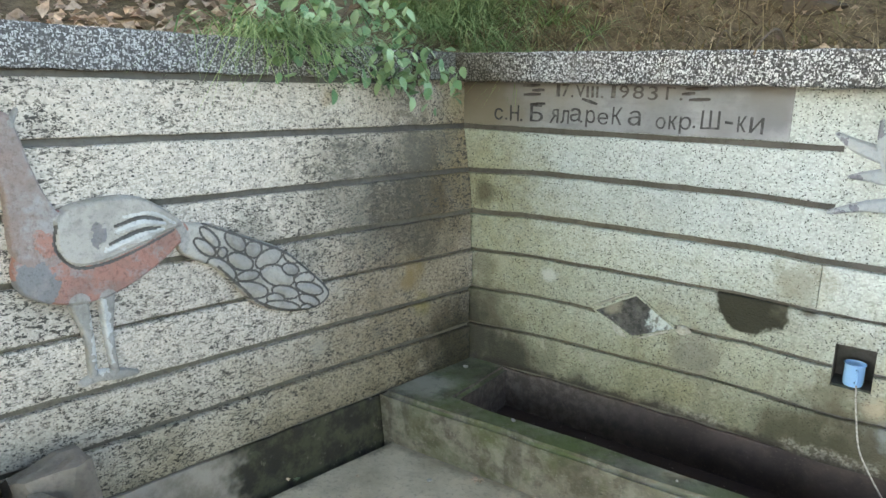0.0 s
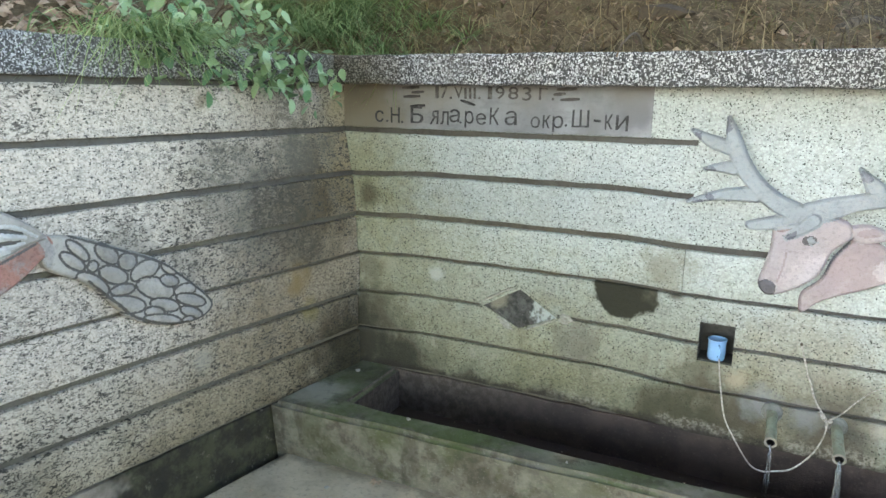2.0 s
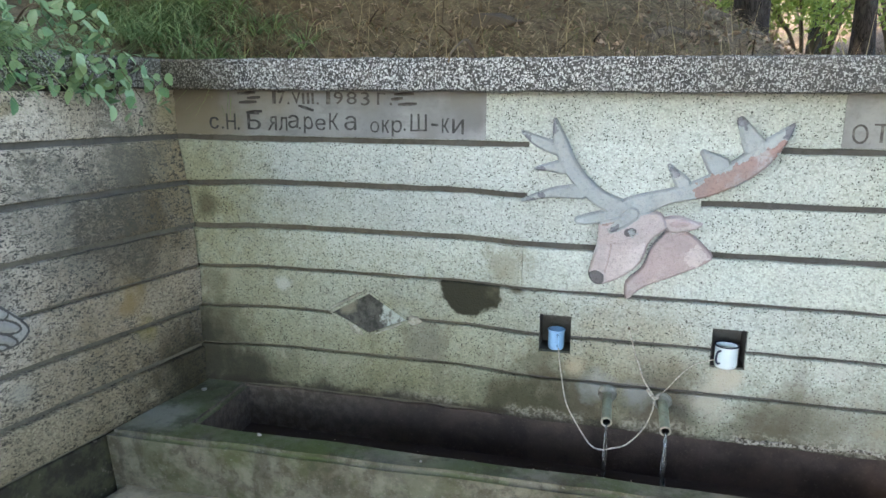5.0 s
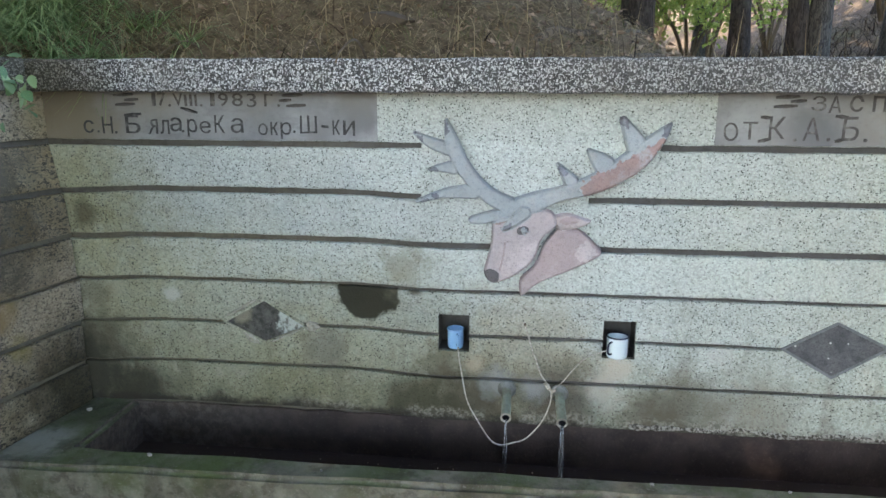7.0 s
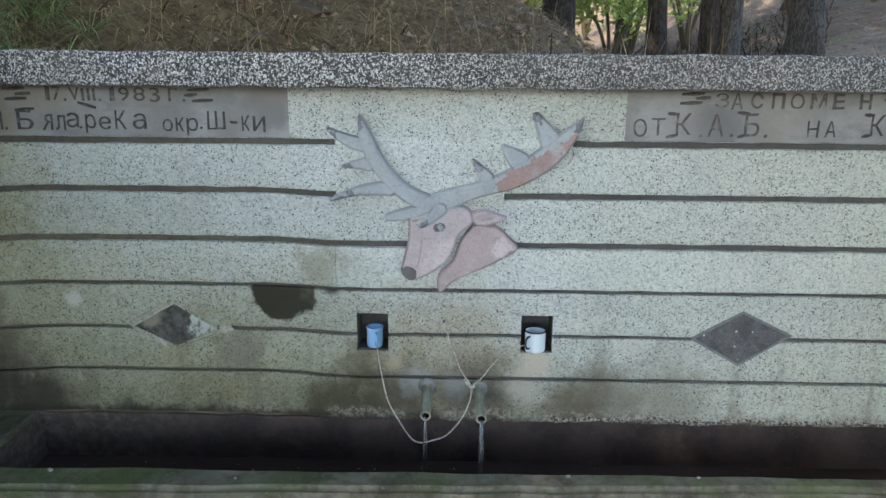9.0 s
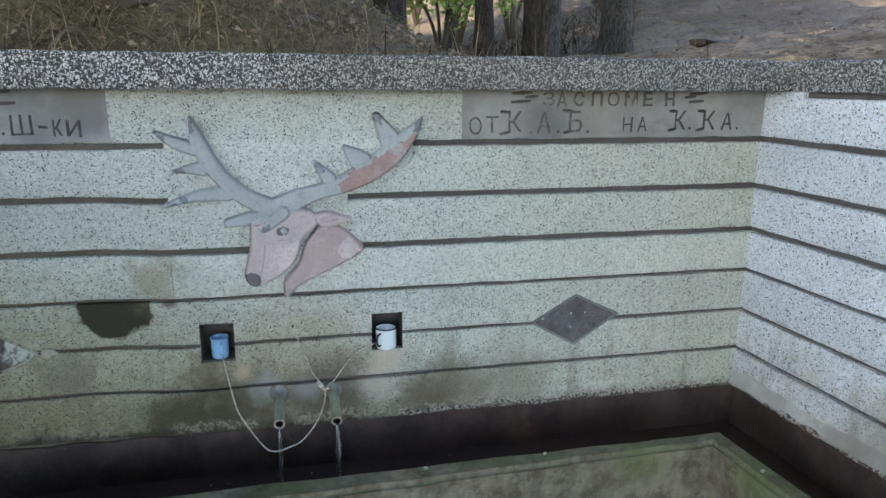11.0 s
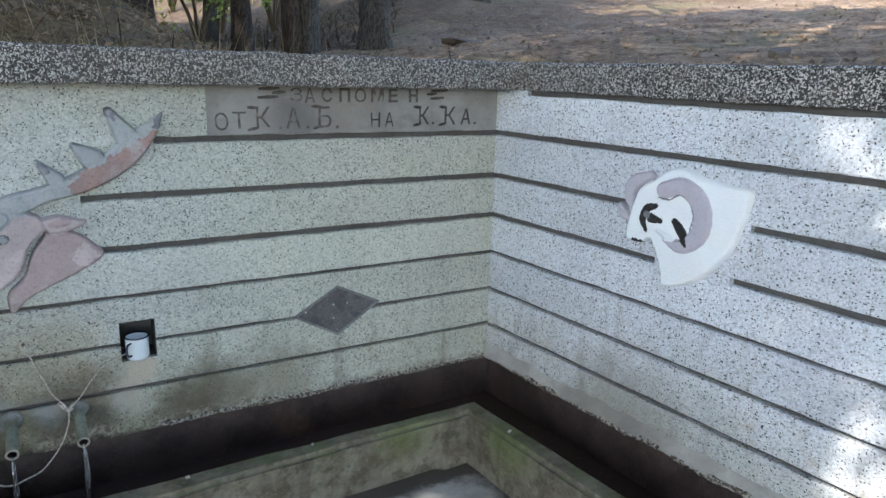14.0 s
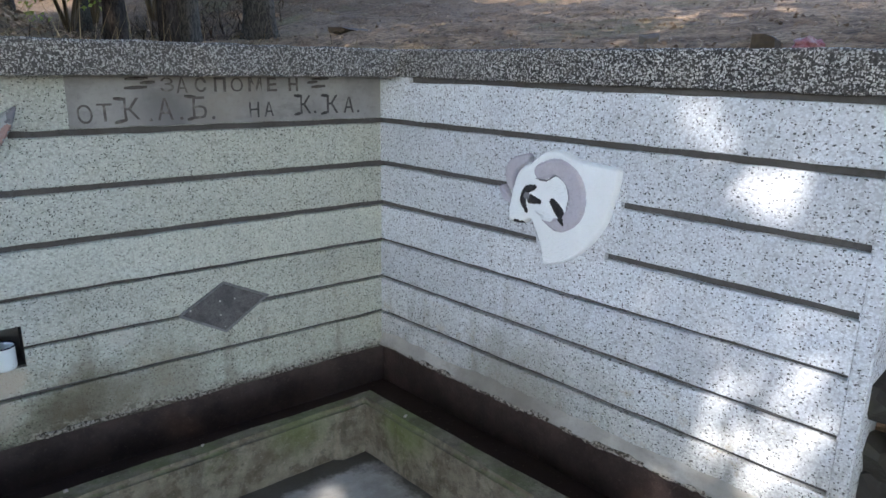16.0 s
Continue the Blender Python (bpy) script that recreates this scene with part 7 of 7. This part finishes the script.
bramble(over(0.80, -0.40, 1.82), [(over(0.86, 0.06, 1.66), 0.16), (over(0.72, 0.08, 1.66), 0.18), (over(0.98, 0.05, 1.70), 0.14), (over(0.80, 0.10, 1.72), 0.20), (over(0.92, 0.06, 1.80), 0.16)], 170, 5, "leafy green bramble drooping over the coping")
bramble(over(0.55, -0.40, 1.84), [(over(0.62, 0.12, 1.60), 0.20), (over(0.50, 0.16, 1.57), 0.22), (over(0.58, 0.10, 1.68), 0.18), (over(0.40, 0.14, 1.60), 0.20), (over(0.30, 0.16, 1.60), 0.22), (over(0.44, 0.08, 1.76), 0.2)], 230, 6, "leafy green bramble trailing towards the corner")
bramble(over(1.08, -0.35, 1.80), [(over(1.10, 0.05, 1.70), 0.12), (over(1.18, 0.06, 1.72), 0.14), (over(1.02, 0.05, 1.72), 0.14)], 60, 7, "leafy green bramble hanging in front of the coping")


# ---- stones ----
M_STONE = concrete("weathered_grey_stone", (0.22, 0.185, 0.15), 0.3, 0.1)
M_BROWNSTONE = concrete("brown_stone", (0.085, 0.066, 0.045))
M_DARKSTONE = concrete("dark_damp_stone", (0.045, 0.042, 0.038), 0.3, 0.1)


def rock(name, m, size, mat, label, seed, group=""):
    """An angular block: a box cut by a few planes and roughened."""
    rng = np.random.default_rng(seed)
    bm = bmesh.new()
    bmesh.ops.create_cube(bm, size=1.0)
    for _ in range(6):
        nrm = Vector(rng.normal(size=3)).normalized()
        geo = bm.verts[:] + bm.edges[:] + bm.faces[:]
        r = bmesh.ops.bisect_plane(bm, geom=geo, plane_co=nrm * rng.uniform(0.40, 0.52), plane_no=nrm, clear_outer=True)
        es = [e for e in r["geom_cut"] if isinstance(e, bmesh.types.BMEdge)]
        if es:
            bmesh.ops.contextual_create(bm, geom=es)
    bmesh.ops.triangulate(bm, faces=bm.faces)
    bmesh.ops.subdivide_edges(bm, edges=bm.edges, cuts=2, use_grid_fill=True)
    for v in bm.verts:
        v.co += 0.03 * noise.noise_vector(v.co * 4 + Vector((seed, 0, 0)))
        v.co = m @ Vector((v.co.x * size[0], v.co.y * size[1], v.co.z * size[2]))
    bmesh.ops.recalc_face_normals(bm, faces=bm.faces)
    return solid(name, bm, mat, label, "stone", group)


def at_left(s, n, z, rx, ry, rz):
    return FL @ pose(s, n, z, rx, ry, rz)


rock("stone_slab", at_left(1.97, 0.11, 0.22, 0, 8, 6), (0.20, 0.20, 0.58), M_STONE, "grey broken stone slab leaning on the wall", 1, "stones by the wall")
rock("stone_slab", at_left(2.10, 0.22, 0.20, 0, 4, 25), (0.17, 0.16, 0.50), M_STONE, "grey broken stone block beside the wall", 2, "stones by the wall")
rock("stone_slab", at_left(2.34, 0.12, 0.24, 0, 8, 0), (0.42, 0.22, 0.56), M_STONE, "long pinkish grey stone standing by the wall", 3, "stones by the wall")
for i in range(14):
    rng = np.random.default_rng(90 + i)
    x, y, z = 4.53 + rng.uniform(-0.05, 0.06), -2.20 - 0.16 * (i % 3) + rng.uniform(-0.04, 0.04), 0.08 + 0.125 * (i // 2) * 0.9
    rock("bank_stone", pose(x, y, z, rng.uniform(-12, 12), rng.uniform(-12, 12), rng.uniform(-30, 30)), (0.30, 0.30, 0.15), M_DARKSTONE, "dark damp flat stone stacked beside the wall end", 20 + i, "stones in the bank")
x, y = 1.25, 0.95
rock("bank_stone", pose(x, y, height(x, y) + 0.015, 18, 4, 14), (0.27, 0.13, 0.07), M_BROWNSTONE, "brown stone ledge showing in the grassy bank", 31, "stones in the bank")
x, y = bearing(33.0, 6.6)
rock("hill_stone", pose(x, y, height(x, y) - 0.008, 0, 0, 30), (0.42, 0.26, 0.07), M_BROWNSTONE, "flat stone lying in the leaf litter", 32, "stones on the slope")
x, y = bearing(57.0, 4.6)
rock("hill_stone", pose(x, y, height(x, y) + 0.01, 0, 4, 30), (0.16, 0.12, 0.07), M_STONE, "small pale stone lit by the sun", 33, "stones on the slope")
x, y = bearing(66.0, 3.55)
rock("hill_stone", pose(x, y, height(x, y) + 0.05, 0, 4, 10), (0.16, 0.10, 0.09), M_BROWNSTONE, "brown stone lying behind the coping", 34, "stones on the slope")

# roots on the bank
M_ROOT = bark_material("bare_root", (0.22, 0.17, 0.12))
for i, (a, b) in enumerate((((2.35, 0.75), (3.1, 1.5)), ((2.7, 0.6), (3.3, 0.9)), ((2.0, 0.9), (2.9, 2.0)))):
    bm = bmesh.new()
    pts = []
    for t in (k / 8 for k in range(9)):
        x, y = a[0] + (b[0] - a[0]) * t, a[1] + (b[1] - a[1]) * t + 0.06 * math.sin(5 * t + i)
        pts.append((x, y, height(x, y) - 0.004 + 0.012 * math.sin(9 * t)))
    tube(bm, catmull([Vector(q) for q in pts], 3), lambda t: 0.030 * (1 - 0.6 * t), 8)
    solid("root", bm, M_ROOT, "bare brown tree root crossing the bank", "root", "roots", smooth=True)

# bare twigs leaning over the coping
for i, (x, reach, lean, r) in enumerate(((1.265, -0.172, 0.02, 0.006), (1.10, -0.10, -0.10, 0.003), (0.52, -0.12, 0.08, 0.003), (2.02, -0.06, -0.06, 0.003))):
    bm = bmesh.new()
    tube(bm, catmull([(x + 0.3 * lean, 0.45, height(x, 0.45) + 0.02), (x + lean * 0.2, 0.15, 1.86), (x, reach + 0.05, 1.80), (x - lean * 0.2, reach, 1.755)], 6), lambda t, r=r: r * (1 - 0.5 * t), 6)
    solid("twig", bm, M_STEM, "thin bare twig leaning over the coping edge", "twig", "twigs over the coping", smooth=True)

# crumpled wrapper behind the right coping
x, y = bearing(68.5, 3.62)
bm = bmesh.new()
bmesh.ops.create_icosphere(bm, subdivisions=3, radius=1.0)
z = height(x, y) + 0.03
for v in bm.verts:
    q = v.co * (1 + 0.5 * noise.noise(v.co * 2.3))
    v.co = Vector((x + q.x * 0.09, y + q.y * 0.05, z + q.z * 0.035))
solid("crumpled_wrapper", bm, paint("red_white_wrapper", (0.30, 0.07, 0.09), (0.55, 0.50, 0.46), 0.9, 0.5, 18), "crumpled red and white wrapper on the ground", "litter")


# ---- small leaves on the floor ----
def floor_leaf(x, y, size, turn, label, tone):
    bm = bmesh.new()
    for j in range(5):
        a = radians(turn + (j - 2) * 42)
        c, s = math.cos(a), math.sin(a)
        r = size * (1.0 - 0.14 * abs(j - 2))
        q = [(0, 0, 0.004), (0.45 * r * c - 0.2 * r * s, 0.45 * r * s + 0.2 * r * c, 0.012), (r * c, r * s, 0.006), (0.45 * r * c + 0.2 * r * s, 0.45 * r * s - 0.2 * r * c, 0.010)]
        bm.faces.new([bm.verts.new((x + u, y + v, w + 0.008)) for u, v, w in q])
    return solid("fallen_leaf", bm, tone, label, "leaf", "leaves on the floor")


M_TAN = paint("tan_dead_leaf", (0.62, 0.46, 0.31), (0.46, 0.32, 0.20), 0.4, scale=60, mottle=0.2)
M_GREENLEAF = paint("grey_green_leaf", (0.12, 0.17, 0.09), (0.09, 0.12, 0.07), 0.5, scale=60)
FLOOR_LEAVES = ((0.470, -0.597, 0.044, -85, M_TAN, "tan lobed dead leaf on the floor"), (-0.155, -1.10, 0.018, 80, M_TAN, "small pale leaf on the floor"), (-0.12, -1.07, 0.028, 200, M_GREENLEAF, "small green leaf on the floor"), (0.05, -0.90, 0.016, 10, M_TAN, "tiny dead leaf on the floor"))
for x, y, size, turn, tone, lab in FLOOR_LEAVES:
    floor_leaf(x, y, size, turn, lab, tone)
rock("pebble", pose(0.075, -0.13, RIM + 0.004, 0, 0, 20), (0.022, 0.014, 0.012), M_CEMENT2, "pale grey pebble lying on the trough ledge", 41)

# specks afloat on the water
n = 70
x, y = RNG.uniform(0.35, 3.9, n), RNG.uniform(-0.40, -0.04, n)
at = np.stack([x, y, np.full(n, 0.048)], axis=1)
me = leaves_data("floating_specks", at, RNG.normal(size=(n, 3)) * np.array([1, 1, 0.05]), np.tile(np.array([[0.0, 0.0, 1.0]]), (n, 1)), RNG.uniform(0.004, 0.014, n), RNG.uniform(0.003, 0.008, n), M_PALELEAF)
tagged(new("floating_specks", me), "pale specks of leaf afloat on the dark water", "leaf litter", kind="stuff")
# crumbs along the trough's rim and on the floor
M_CRUMB = paint("pale_crumb", (0.40, 0.38, 0.33), (0.30, 0.28, 0.24), 0.6, scale=60)
for i, (x, y, z, r) in enumerate(((2.47, -0.45, RIM, 0.007), (2.95, -0.44, RIM, 0.006), (1.25, -0.50, RIM, 0.006), (0.55, -0.47, RIM, 0.008), (3.72, -0.72, RIM, 0.008), (0.30, -0.72, 0.0, 0.009), (0.85, -0.70, 0.0, 0.008), (3.35, -0.72, 0.0, 0.010), (3.05, -0.80, 0.0, 0.007))):
    rock("crumb", pose(x, y, z + 0.3 * r, 0, 0, 50 * i), (2.2 * r, 1.6 * r, 1.2 * r), M_CRUMB, "small pale crumb of stone", 50 + i, "crumbs of stone")
